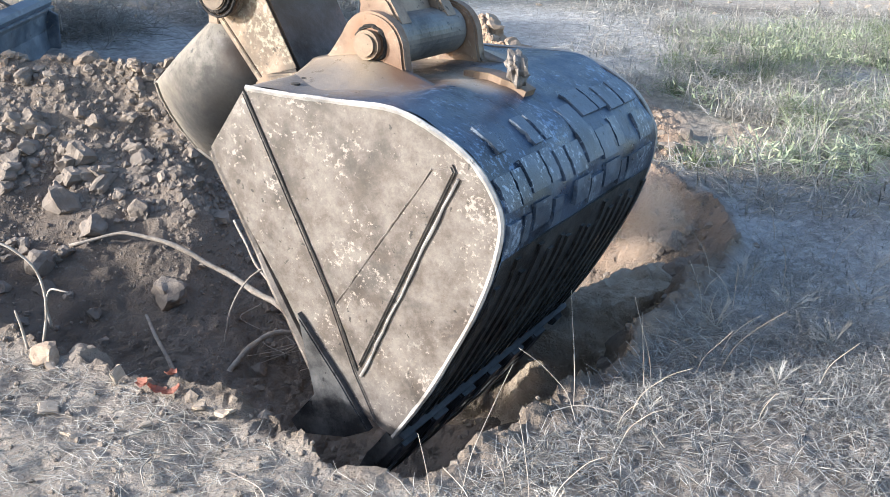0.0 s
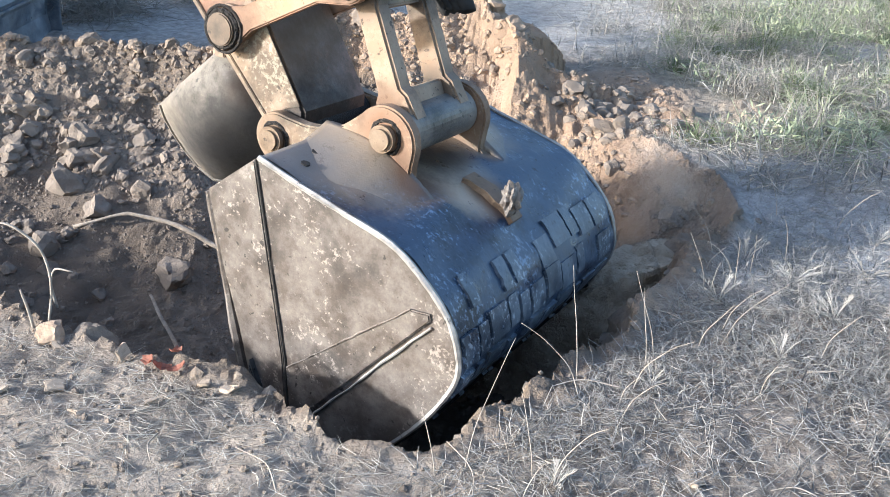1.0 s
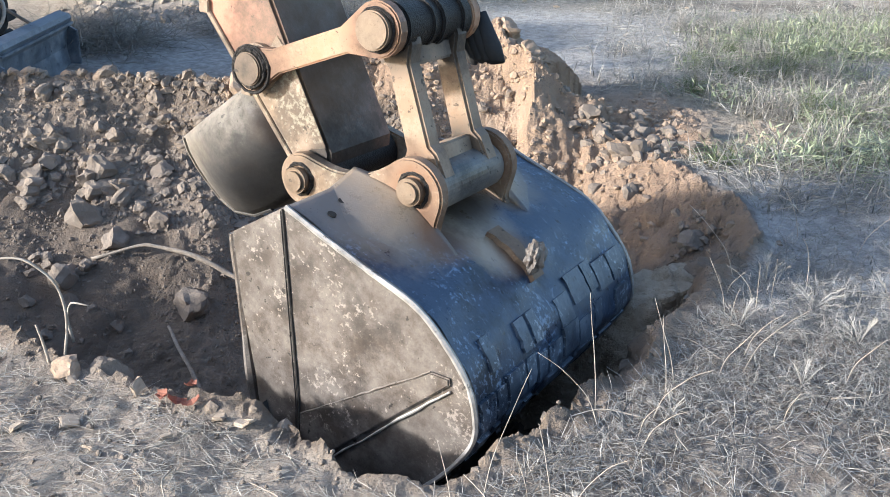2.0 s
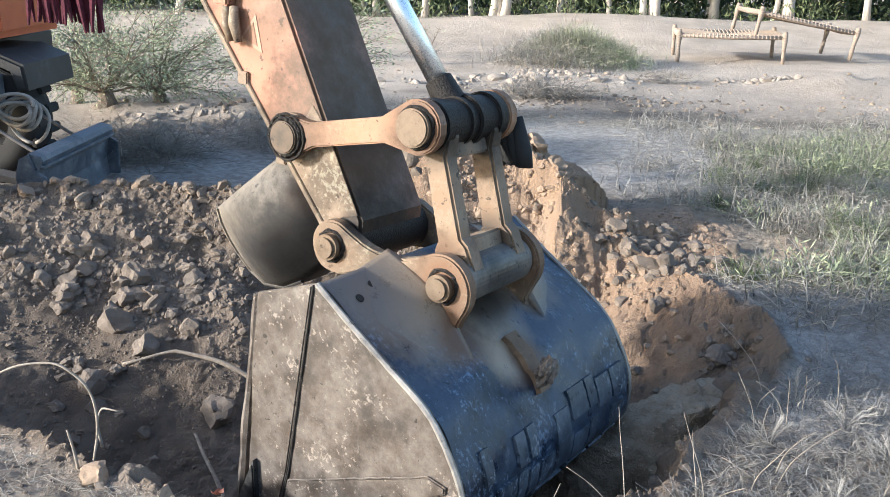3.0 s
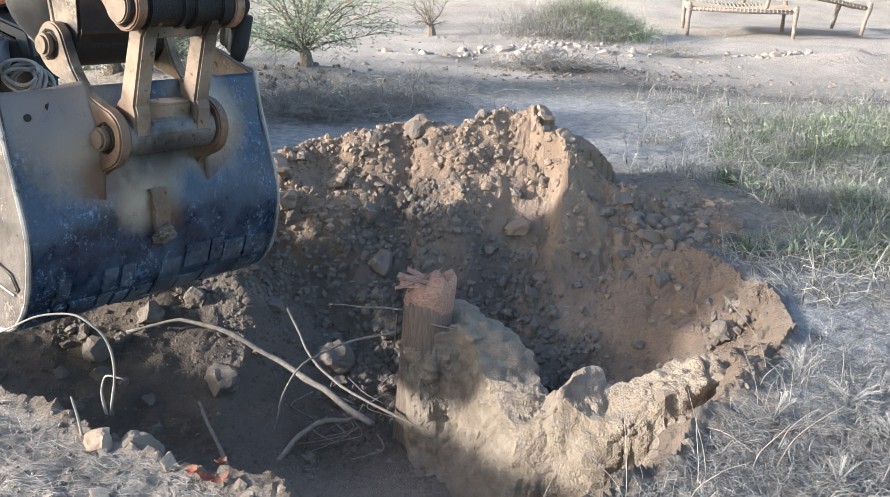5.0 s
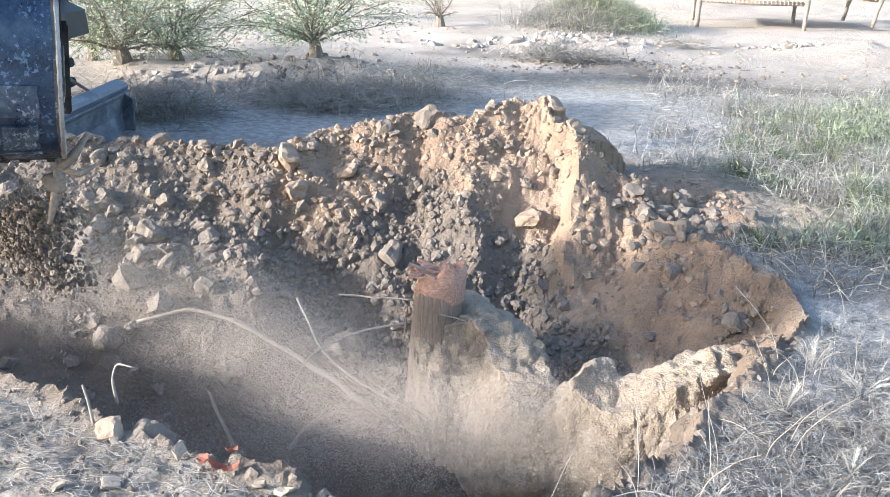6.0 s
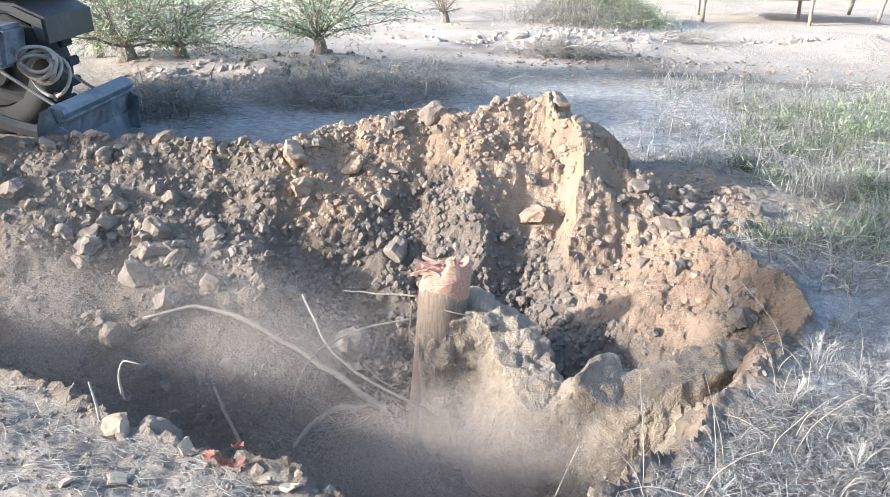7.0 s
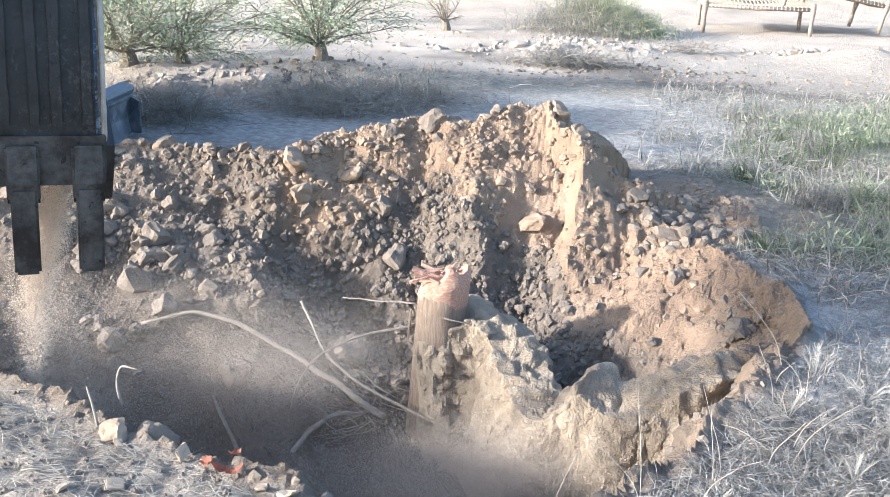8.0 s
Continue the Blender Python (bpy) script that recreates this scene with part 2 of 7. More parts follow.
# ---- mesh helpers ----
def mesh_of(name, bm, mat, smooth=False):
    bmesh.ops.recalc_face_normals(bm, faces=bm.faces)
    me = bpy.data.meshes.new(name)
    bm.to_mesh(me)
    bm.free()
    me.materials.append(mat)
    if smooth:
        me.polygons.foreach_set("use_smooth", [True] * len(me.polygons))
    return me


def raw_mesh(name, verts, faces, mat, smooth=False):
    me = bpy.data.meshes.new(name)
    me.from_pydata([tuple(v) for v in verts], [], [tuple(f) for f in faces])
    me.materials.append(mat)
    if smooth:
        me.polygons.foreach_set("use_smooth", [True] * len(me.polygons))
    return me


def part(name, bm, mat, parent, label="", smooth=False):
    ob = new(name, mesh_of(name, bm, mat, smooth))
    ob.parent = parent
    if label:
        ob["label"] = label
    return ob


def base(name, label, category, at=None, group="", kind=""):
    ob = new(name)
    ob.empty_display_size = 0.1
    ob.matrix_basis = at or Matrix()
    return tagged(ob, label, category, group, kind)


def slab(bm, outline, w0, w1, bevel=0.0):
    """A plate: an outline in the x-z plane, from y = w0 to y = w1."""
    a = [bm.verts.new((x, w0, z)) for x, z in outline]
    b = [bm.verts.new((x, w1, z)) for x, z in outline]
    fs = [bm.faces.new(a), bm.faces.new(b[::-1])]
    n = len(a)
    for i in range(n):
        fs.append(bm.faces.new((a[i], b[i], b[(i + 1) % n], a[(i + 1) % n])))
    bmesh.ops.recalc_face_normals(bm, faces=fs)
    if bevel:
        es = [e for e in {e for f in fs[:2] for e in f.edges}]
        bmesh.ops.bevel(bm, geom=es, offset=bevel, segments=2, affect="EDGES")


def box(bm, lo, hi, bevel=0.0, m=None):
    r = bmesh.ops.create_cube(bm, size=1.0)
    lo, hi = Vector(lo), Vector(hi)
    mm = Matrix.Translation((lo + hi) / 2) @ Matrix.Diagonal((*(hi - lo), 1))
    bmesh.ops.transform(bm, matrix=(m @ mm) if m else mm, verts=r["verts"])
    if bevel:
        es = list({e for v in r["verts"] for e in v.link_edges})
        bmesh.ops.bevel(bm, geom=es, offset=bevel, segments=2, affect="EDGES")


def rod_y(bm, x, z, r, y0, y1, n=28, bevel=0.0, r2=None):
    """A round bar along y."""
    res = bmesh.ops.create_cone(bm, cap_ends=True, segments=n, radius1=r, radius2=r if r2 is None else r2, depth=abs(y1 - y0))
    m = Matrix.Translation((x, (y0 + y1) / 2, z)) @ Matrix.Rotation(radians(-90), 4, "X")
    bmesh.ops.transform(bm, matrix=m, verts=res["verts"])
    if bevel:
        es = [e for e in {e for v in res["verts"] for e in v.link_edges} if abs(e.verts[0].co.y - e.verts[1].co.y) < 1e-5]
        bmesh.ops.bevel(bm, geom=es, offset=bevel, segments=2, affect="EDGES")


def tube(bm, pts, radii, n=6, caps=True):
    """A tapering round limb along points."""
    pts = [Vector(p) for p in pts]
    rings = []
    for i, p in enumerate(pts):
        d = (pts[min(i + 1, len(pts) - 1)] - pts[max(i - 1, 0)]).normalized()
        a = d.orthogonal().normalized() if i == 0 else (rings_a - d * rings_a.dot(d)).normalized()
        rings_a = a
        b = d.cross(a)
        rings.append([bm.verts.new(p + (a * math.cos(6.2832 * k / n) + b * math.sin(6.2832 * k / n)) * radii[i]) for k in range(n)])
    for r0, r1 in zip(rings, rings[1:]):
        for k in range(n):
            bm.faces.new((r0[k], r0[(k + 1) % n], r1[(k + 1) % n], r1[k]))
    if caps:
        bm.faces.new(rings[0][::-1])
        bm.faces.new(rings[-1])


# ---- smooth random fields for the plan ----
def field(x, y, size, seed):
    """Value noise, -1 to 1, over the plan."""
    gx, gy = np.asarray(x) / size, np.asarray(y) / size
    ix, iy = np.floor(gx).astype(np.int64), np.floor(gy).astype(np.int64)
    fx, fy = gx - ix, gy - iy
    fx, fy = fx * fx * (3 - 2 * fx), fy * fy * (3 - 2 * fy)

    def at(i, j):
        h = (i * 374761393 + j * 668265263 + seed * 974634777) & 0x7FFFFFFF
        h = ((h ^ (h >> 13)) * 1274126177) & 0x7FFFFFFF
        return ((h ^ (h >> 16)) & 0xFFFF) / 32767.5 - 1
    return (at(ix, iy) * (1 - fx) + at(ix + 1, iy) * fx) * (1 - fy) + (at(ix, iy + 1) * (1 - fx) + at(ix + 1, iy + 1) * fx) * fy


def field3(x, y, z, size, seed):
    """Value noise in space, -1 to 1."""
    gz = np.asarray(z) / size
    iz = np.floor(gz).astype(np.int64)
    fz = gz - iz
    fz = fz * fz * (3 - 2 * fz)
    lo, hi = np.zeros(np.shape(x)), np.zeros(np.shape(x))
    for k in np.unique(iz):
        m = iz == k
        lo[m] = field(x[m], y[m], size, seed + int(k) * 7)
        hi[m] = field(x[m], y[m], size, seed + (int(k) + 1) * 7)
    return lo * (1 - fz) + hi * fz


def lumps(x, y, size, seed):
    """Rounded lumps, 0 to 1: one cobble in each jittered cell."""
    gx, gy = np.asarray(x) / size, np.asarray(y) / size
    ix, iy = np.floor(gx).astype(np.int64), np.floor(gy).astype(np.int64)
    best = np.full(gx.shape, 9.0)
    for dx, dy in itertools.product((-1, 0, 1), repeat=2):
        i, j = ix + dx, iy + dy
        h = (i * 73856093 + j * 19349663 + seed * 83492791) & 0x7FFFFFFF
        h = ((h ^ (h >> 13)) * 1274126177) & 0x7FFFFFFF
        px, py = (h & 0x3FF) / 1023.0, ((h >> 10) & 0x3FF) / 1023.0
        rr = 0.55 + 0.5 * ((h >> 20) & 0xFF) / 255.0
        best = np.minimum(best, ((gx - i - px) ** 2 + (gy - j - py) ** 2) / (rr * rr))
    return np.sqrt(np.clip(1 - best * 1.6, 0, 1))


def sstep(a, b, v):
    t = np.clip((v - a) / (b - a), 0, 1)
    return t * t * (3 - 2 * t)


def to_line(x, y, line):
    """Distance to a broken line of (x, y, ...) and the further values carried along it."""
    best = np.full(np.shape(x), 1e9)
    vals = [np.zeros(np.shape(x)) for _ in line[0][2:]]
    for p, q in zip(line, line[1:]):
        dx, dy = q[0] - p[0], q[1] - p[1]
        t = np.clip(((x - p[0]) * dx + (y - p[1]) * dy) / (dx * dx + dy * dy), 0, 1)
        d = np.hypot(x - p[0] - t * dx, y - p[1] - t * dy)
        near = d < best
        best = np.where(near, d, best)
        vals = [np.where(near, a + (b - a) * t, v) for v, a, b in zip(vals, p[2:], q[2:])]
    return (best, *vals)


# ---- the ground ----
# the dug edge on the camera's side: x, y, and the steepness of its wall
LIP = [(-6.0, 4.9, 1.0), (-3.2, 4.0, 1.2), (-1.87, 3.32, 1.6), (-1.43, 3.06, 1.9), (-1.07, 2.88, 2.4), (-0.57, 2.66, 3.2), (-0.19, 2.38, 3.5),
       (0.01, 2.33, 3.5), (0.16, 2.5, 3.5), (0.41, 2.7, 3.5), (0.47, 2.9, 3.2), (0.66, 3.06, 3.0), (0.89, 3.45, 2.6), (1.15, 3.78, 2.4), (1.38, 4.2, 1.6),
       (1.42, 4.6, 0.9), (1.25, 5.1, 0.6), (1.0, 5.6, 0.55), (0.8, 6.1, 0.6)]
# the crest of the spoil heap: x, y and height
CREST = [(-6.0, 5.3, 0.28), (-3.1, 5.75, 0.30), (-2.4, 5.98, 0.29), (-1.7, 5.95, 0.27), (-1.33, 5.88, 0.29), (-1.0, 6.15, 0.37), (-0.5, 6.45, 0.46), (-0.2, 6.3, 0.45),
         (0.1, 6.45, 0.54), (0.3, 6.42, 0.57), (0.42, 6.08, 0.43), (0.78, 6.05, 0.2), (1.2, 6.1, 0.04)]
# the uncut tongue of earth that runs from the stump to the grassy edge
TONGUE = [(-0.30, 4.70, -0.20), (-0.12, 4.72, -0.17), (0.06, 4.60, -0.22), (0.15, 4.35, -0.31), (0.24, 4.05, -0.37), (0.43, 4.0, -0.17), (0.54, 3.87, -0.23),
          (0.78, 3.9, -0.09), (1.1, 4.05, -0.01), (1.35, 4.25, 0.0)]
FLOOR = -0.88
# the low bank under the thorn bushes: x, y and height
BERM = [(-5.2, 9.8, 0.1), (-3.9, 10.1, 0.16), (-3.0, 9.9, 0.17), (-2.4, 9.8, 0.2), (-1.95, 10.05, 0.22), (-1.2, 10.2, 0.16), (-0.5, 10.8, 0.05)]


def inside_lip(x, y):
    lx, ly = [p[0] for p in LIP[:15]], [p[1] for p in LIP[:15]]
    edge = np.interp(x, lx, ly)
    right = np.interp(y, [4.2, 4.6, 5.1, 5.6, 6.1, 6.2], [1.38, 1.42, 1.25, 1.0, 0.8, 0.8])
    crest = np.interp(x, [p[0] for p in CREST], [p[1] for p in CREST])
    return (y > edge) & (y < crest + 0.1) & (x < 1.42) & ((y < 4.2) | (x < right))


def dug(x, y):
    """How far a place is dug or heaped, 0 to 1."""
    d, _ = to_line(x, y, LIP)
    c, _ = to_line(x, y, CREST)
    return np.clip(np.maximum(np.where(inside_lip(x, y), 1.0, 1 - sstep(0.0, 0.12, d)), 1 - sstep(0.3, 1.0, c + 0.25 * field(x, y, 0.4, 3))), 0, 1)


def height(x, y):
    x, y = np.asarray(x, float), np.asarray(y, float)
    far = np.hypot(x, y - 4)
    wob = 0.06 * field(x, y, 0.35, 11) + 0.045 * field(x, y, 0.13, 12)
    xs, ys = x + wob, y + 0.05 * field(x, y, 0.3, 13) + 0.025 * field(x, y, 0.12, 14)
    # level ground with soft unevenness, sand swells far off
    z = 0.02 * field(x, y, 0.5, 1) + 0.012 * field(x, y, 0.16, 2) * sstep(7.5, 4.5, far) + 0.05 * field(x, y, 3.0, 4) * sstep(3, 8, far)
    z = z + 0.42 * np.exp(-((x - 2.0) / 4.5) ** 2 - ((y - 22.5) / 1.9) ** 2) + 0.3 * np.exp(-((x - 9.5) / 3.5) ** 2 - ((y - 23.5) / 1.8) ** 2)
    z = z + 0.25 * np.exp(-((x + 5.0) / 3.0) ** 2 - ((y - 22.0) / 2.0) ** 2)
    z = z + 0.22 * np.exp(-((x - 4.9) / 0.9) ** 2 - ((y - 13.9) / 0.5) ** 2) * (1 + 0.4 * field(x, y, 0.25, 31))
    bd, bh = to_line(x, y, BERM)
    z = z + bh * np.exp(-(bd / 0.5) ** 2) * (1 + 0.35 * field(x, y, 0.3, 33))
    z = z + 0.30 * np.exp(-((x - 1.3) / 0.75) ** 2 - ((y - 16.3) / 0.6) ** 2)
    z = z + 0.12 * np.exp(-((x - 1.2) / 1.2) ** 2 - ((y - 13.6) / 0.5) ** 2) * (1 + 0.5 * field(x, y, 0.3, 32))
    # spoil heap
    c, ch = to_line(xs, ys, CREST)
    cy = np.interp(xs, [p[0] for p in CREST], [p[1] for p in CREST])
    front = ys < cy
    slope_in = np.interp(xs, [-3, -1.9, -1.2, -0.4, 0.4, 0.9, 1.3], [0.55, 0.6, 0.78, 0.80, 0.80, 0.62, 0.5])
    back = ch - 0.75 * c
    inner = ch - slope_in * np.maximum(cy - ys, 0) * 1.0
    # a gully from the left part of the crest to the stump
    g, gd = to_line(xs, ys, [(-2.0, 5.75, 0.05), (-1.45, 5.55, 0.14), (-0.9, 5.3, 0.16), (-0.5, 5.1, 0.1)])
    inner = inner - gd * np.exp(-(g / 0.22) ** 2)
    pit = -0.12 * np.exp(-((xs - 0.55) / 0.35) ** 2 - ((ys - 4.9) / 0.3) ** 2)
    floor = FLOOR + 0.12 * field(x, y, 0.6, 21) + np.interp(xs, [-4, -2.2, -1.0], [0.45, 0.25, 0.0]) + np.interp(xs, [0.1, 0.5, 1.1], [0.0, 0.22, 0.42])
    k = 0.12
    bowl = np.logaddexp((inner + pit) / k, floor / k) * k
    d, steep = to_line(xs, ys, LIP)
    wall = -steep * d + 0.02
    hole = np.where(front | (xs > 0.8), np.maximum(wall, bowl), np.maximum(back, -5))
    hole = np.minimum(hole, np.where(front, 9, back))
    ins = inside_lip(xs, ys)
    z_in = np.minimum(hole, np.maximum(ch, 0.03) + 0.0)
    out = np.maximum(z, back)
    zz = np.where(ins & front, z_in, out)
    tg, th = to_line(xs, ys, TONGUE)
    tg = tg + 0.035 * field(x, y, 0.16, 41) + 0.025 * field(x, y, 0.07, 42) - 0.02 * lumps(x, y, 0.11, 43)
    ton = th - 0.10 - np.maximum(tg - 0.05, 0) * 3.4 + 0.02 * field(x, y, 0.1, 44) - 0.35 * sstep(-0.12, -0.24, x)
    zz = np.where(ins, np.maximum(zz, ton), zz)
    # clods and crumbs on dug earth
    rough = dug(x, y)
    smooth_l = 1 - 0.75 * np.exp(-((x + 2.0) / 0.8) ** 2 - ((y - 4.9) / 0.8) ** 2)
    near = sstep(14, 9, far)
    zz = zz + rough * smooth_l * near * (0.020 * lumps(x, y, 0.16, 5) + 0.016 * lumps(x, y, 0.075, 6) + 0.014 * lumps(x, y, 0.045, 7) + 0.022 * field(x, y, 0.22, 8) + 0.010 * field(x, y, 0.08, 15) + 0.006 * field(x, y, 0.04, 16))
    zz = zz + (1 - rough) * sstep(4.0, 3.0, far) * 0.012 * lumps(x, y, 0.06, 9)
    return zz


def tan_earth(x, y, r):
    """Where the dug earth is tan: along the crest and down its broad cut face."""
    cy = np.interp(x, [p[0] for p in CREST], [p[1] for p in CREST])
    deep = np.interp(x, [-1.5, -1.2, -0.5, 0.0, 0.4, 0.9, 1.5], [0.05, 0.36, 0.46, 0.6, 1.0, 1.3, 1.3])
    w = 0.16 * field(x, y, 0.45, 64) + 0.08 * field(x, y, 0.15, 65)
    tan = r * sstep(0.12, -0.10, cy - y - deep + w) * sstep(-1.6, -1.2, x)
    return np.maximum(tan, r * sstep(0.55, 0.85, x + w) * sstep(0.25, -0.2, y - 5.2 + w) * 0.35)


def axis(lo, hi, step, out_lo, out_hi, grow=1.12):
    mid = list(np.arange(lo, hi + 1e-6, step))
    a, s = [], step
    v = lo
    while v > out_lo:
        s *= grow
        v -= s
        a.append(max(v, out_lo))
    b, s, v = [], step, hi
    while v < out_hi:
        s *= grow
        v += s
        b.append(min(v, out_hi))
    return np.array(a[::-1] + mid + b)


def build_ground():
    xs = np.concatenate([axis(-2.9, -1.0, 0.020, -2500, -1.0, 1.07), axis(-1.0, 1.45, 0.0150, -1.0, 1.45)[1:], axis(1.45, 2.0, 0.0185, 1.45, 2500, 1.07)[1:]])
    ys = np.concatenate([axis(1.9, 2.3, 0.0185, -2500, 2.3, 1.05), axis(2.3, 4.9, 0.0145, 2.3, 4.9), axis(4.9, 6.9, 0.0185, 4.9, 2500, 1.045)])
    xs, ys = np.unique(np.round(xs, 5)), np.unique(np.round(ys, 5))
    X, Y = np.meshgrid(xs, ys)
    Zg = height(X, Y)
    nx, ny = len(xs), len(ys)
    co = np.stack([X, Y, Zg], -1).reshape(-1, 3)
    # break up the steep cut faces with crumbling sideways relief
    mine = (np.abs(co[:, 0]) < 3.2) & (co[:, 1] > 2.0) & (co[:, 1] < 7.2)
    p = co[mine]
    k = dug(p[:, 0], p[:, 1]) * sstep(0.10, -0.10, p[:, 2] - 0.02)
    k = k * (0.3 + 0.7 * sstep(0.45, 0.15, to_line(p[:, 0], p[:, 1], LIP)[0]))
    for ax, seed in ((0, 301), (1, 401)):
        co[mine, ax] += k * (0.035 * field3(p[:, 0], p[:, 1], p[:, 2], 0.14, seed) + 0.018 * field3(p[:, 0], p[:, 1], p[:, 2], 0.06, seed + 50) + 0.010 * field3(p[:, 0], p[:, 1], p[:, 2], 0.03, seed + 90))
    co[mine, 2] += k * 0.008 * field3(p[:, 0], p[:, 1], p[:, 2], 0.028, 555)
    me = bpy.data.meshes.new("ground")
    idx = np.arange(nx * ny).reshape(ny, nx)
    quads = np.stack([idx[:-1, :-1], idx[:-1, 1:], idx[1:, 1:], idx[1:, :-1]], -1).reshape(-1, 4)
    me.vertices.add(len(co))
    me.vertices.foreach_set("co", co.ravel())
    me.loops.add(quads.size)
    me.loops.foreach_set("vertex_index", quads.ravel())
    me.polygons.add(len(quads))
    me.polygons.foreach_set("loop_start", np.arange(0, quads.size, 4))
    me.update()
    mid = co[quads].mean(1)
    me.polygons.foreach_set("use_smooth", dug(mid[:, 0], mid[:, 1]) < 0.5)
    zone = me.color_attributes.new("zone", "FLOAT_COLOR", "POINT")
    x, y = co[:, 0], co[:, 1]
    r = dug(x, y)
    sand = sstep(9.5, 13, y + 1.2 * field(x, y, 1.5, 61)) * (1 - 0.3 * np.abs(field(x, y, 2.2, 62)))
    track = np.exp(-((y - 9.6 + 0.15 * x) / 0.9) ** 2) * sstep(2.5, 0.5, x) * 0.7
    trodden = 0.45 * sstep(0.5, -0.4, x + 0.4 * field(x, y, 0.5, 68)) * sstep(3.6, 3.2, y) * (0.7 + 0.5 * field(x, y, 0.25, 69))
    sand = np.clip(np.maximum(np.maximum(sand, track), trodden), 0, 1)
    turf = sstep(0.7, 1.6, x + 0.5 * field(x, y, 0.9, 63)) * sstep(4.6, 5.8, y) * sstep(12, 9.5, y)
    turf = np.maximum(turf, 0.6 * sstep(11.5, 10.2, y) * sstep(7.6, 8.4, y) * sstep(-2.5, 0.5, x))
    zone.data.foreach_set("color", np.stack([r, sand * (1 - r), turf * (1 - r) * 0.8, np.ones_like(r)], -1).ravel())
    # ground colours: tan dug earth, pale grey track and near bank, dark rotted litter
    tan = tan_earth(x, y, r)
    w = 0.16 * field(x, y, 0.45, 64) + 0.08 * field(x, y, 0.15, 65)
    path = sstep(7.0, 7.6, y + w) * sstep(10.9, 9.6, y + 0.10 * (x - 1.0) + 2 * w) * sstep(-3.6, -2.8, x) * sstep(7.0, 5.0, x)
    # pale grey painted on the near-right bank to brighten its shaded ground
    near_lift = 0.95 * sstep(1.0, 1.4, x + w) * sstep(3.6, 2.8, x + w) * sstep(3.1, 3.6, y + w) * sstep(5.4, 4.9, y + w)
    band = to_line(x, y, [(-0.6, 12.9), (0.7, 12.3), (2.4, 11.0), (4.0, 10.6), (6.0, 10.6)])[0]
    dark = sstep(0.55, 0.1, band + 0.3 * field(x, y, 0.5, 66)) * (0.55 + 0.45 * field(x, y, 0.22, 67))
    berm = to_line(x, y, [p[:2] for p in BERM])[0]
    path = path * sstep(0.4, 0.7, berm)
    soil = me.color_attributes.new("soil", "FLOAT_COLOR", "POINT")
    soil.data.foreach_set("color", np.clip(np.stack([tan, np.maximum(path * 0.65, near_lift) * (1 - r), dark * (1 - r), np.ones_like(r)], -1), 0, 1).ravel())
    me.materials.append(SOIL)
    return tagged(new("ground", me), "dry clay ground with a dug pit and spoil heap", "ground", kind="structure")


build_ground()

BANK = plain("pale crumbling clay", [(0.3, (0.25, 0.185, 0.125)), (0.48, (0.38, 0.295, 0.21)), (0.68, (0.50, 0.40, 0.295))], 11, 0.97, own=False, bump=1.0, depth=0.03)


def build_bank():
    """The uncut bank of clay between the stump and the grassy edge: a crumbling upright wall."""
    line = [(-0.41, 4.66, -0.33), (-0.24, 4.68, -0.21)] + TONGUE[1:9]
    seg = [math.dist(p[:2], q[:2]) for p, q in zip(line, line[1:])]
    run = np.concatenate([[0], np.cumsum(seg)])
    n, m = 230, 150
    s = np.linspace(0, run[-1], n)
    cx, cy, cz = (np.interp(s, run, [p[k] for p in line]) for k in range(3))
    for _ in range(6):
        cx[1:-1], cy[1:-1] = (cx[:-2] + 2 * cx[1:-1] + cx[2:]) / 4, (cy[:-2] + 2 * cy[1:-1] + cy[2:]) / 4
    tx, ty = np.gradient(cx), np.gradient(cy)
    ln = np.hypot(tx, ty)
    nx, ny = ty / ln, -tx / ln
    v = np.linspace(-1, 1, m)
    V, S = np.meshgrid(v, s, indexing="ij")
    half = np.interp(s, [0, 0.25, run[-1] - 0.25, run[-1]], [0.115, 0.13, 0.125, 0.10])[None, :]
    slim = np.interp(s, [0, 0.03, 0.08, 0.2], [0.25, 0.75, 0.95, 1.05])[None, :]
    drop = np.maximum(np.abs(V) - 0.16, 0) / 0.84
    Zb = cz[None, :] - 0.012 - np.interp(s, [run[-1] - 0.35, run[-1]], [0, 0.05])[None, :] - 0.85 * drop - 0.03 * np.abs(V)
    side = slim * np.sign(V) * (half * np.minimum(1, np.abs(V) / 0.16) + 0.27 * drop ** 1.15)
    X, Y = cx[None, :] + nx[None, :] * side, cy[None, :] + ny[None, :] * side
    a, b, c = X.ravel(), Y.ravel(), Zb.ravel()
    off = 0.045 * field3(a, b, c, 0.16, 901) + 0.045 * np.abs(field3(a, b, c, 0.085, 911)) + 0.024 * np.abs(field3(a, b, c, 0.045, 921)) + 0.012 * np.abs(field3(a, b, c, 0.024, 931)) - 0.02
    off = off.reshape(X.shape)
    out = np.sign(V) * np.minimum(1, np.abs(V) / 0.2)
    X, Y, Zb = X + nx[None, :] * out * off, Y + ny[None, :] * out * off, Zb + off * (1 - 0.75 * np.abs(out))
    me = raw_mesh("earth_bank", np.stack([X, Y, Zb], -1).reshape(-1, 3).tolist(),
                  [(i * n + j, i * n + j + 1, (i + 1) * n + j + 1, (i + 1) * n + j) for i in range(m - 1) for j in range(n - 1)], BANK)
    return tagged(new("earth_bank", me), "pale crumbling clay bank left standing beside the stump", "earth bank", kind="structure")


build_bank()


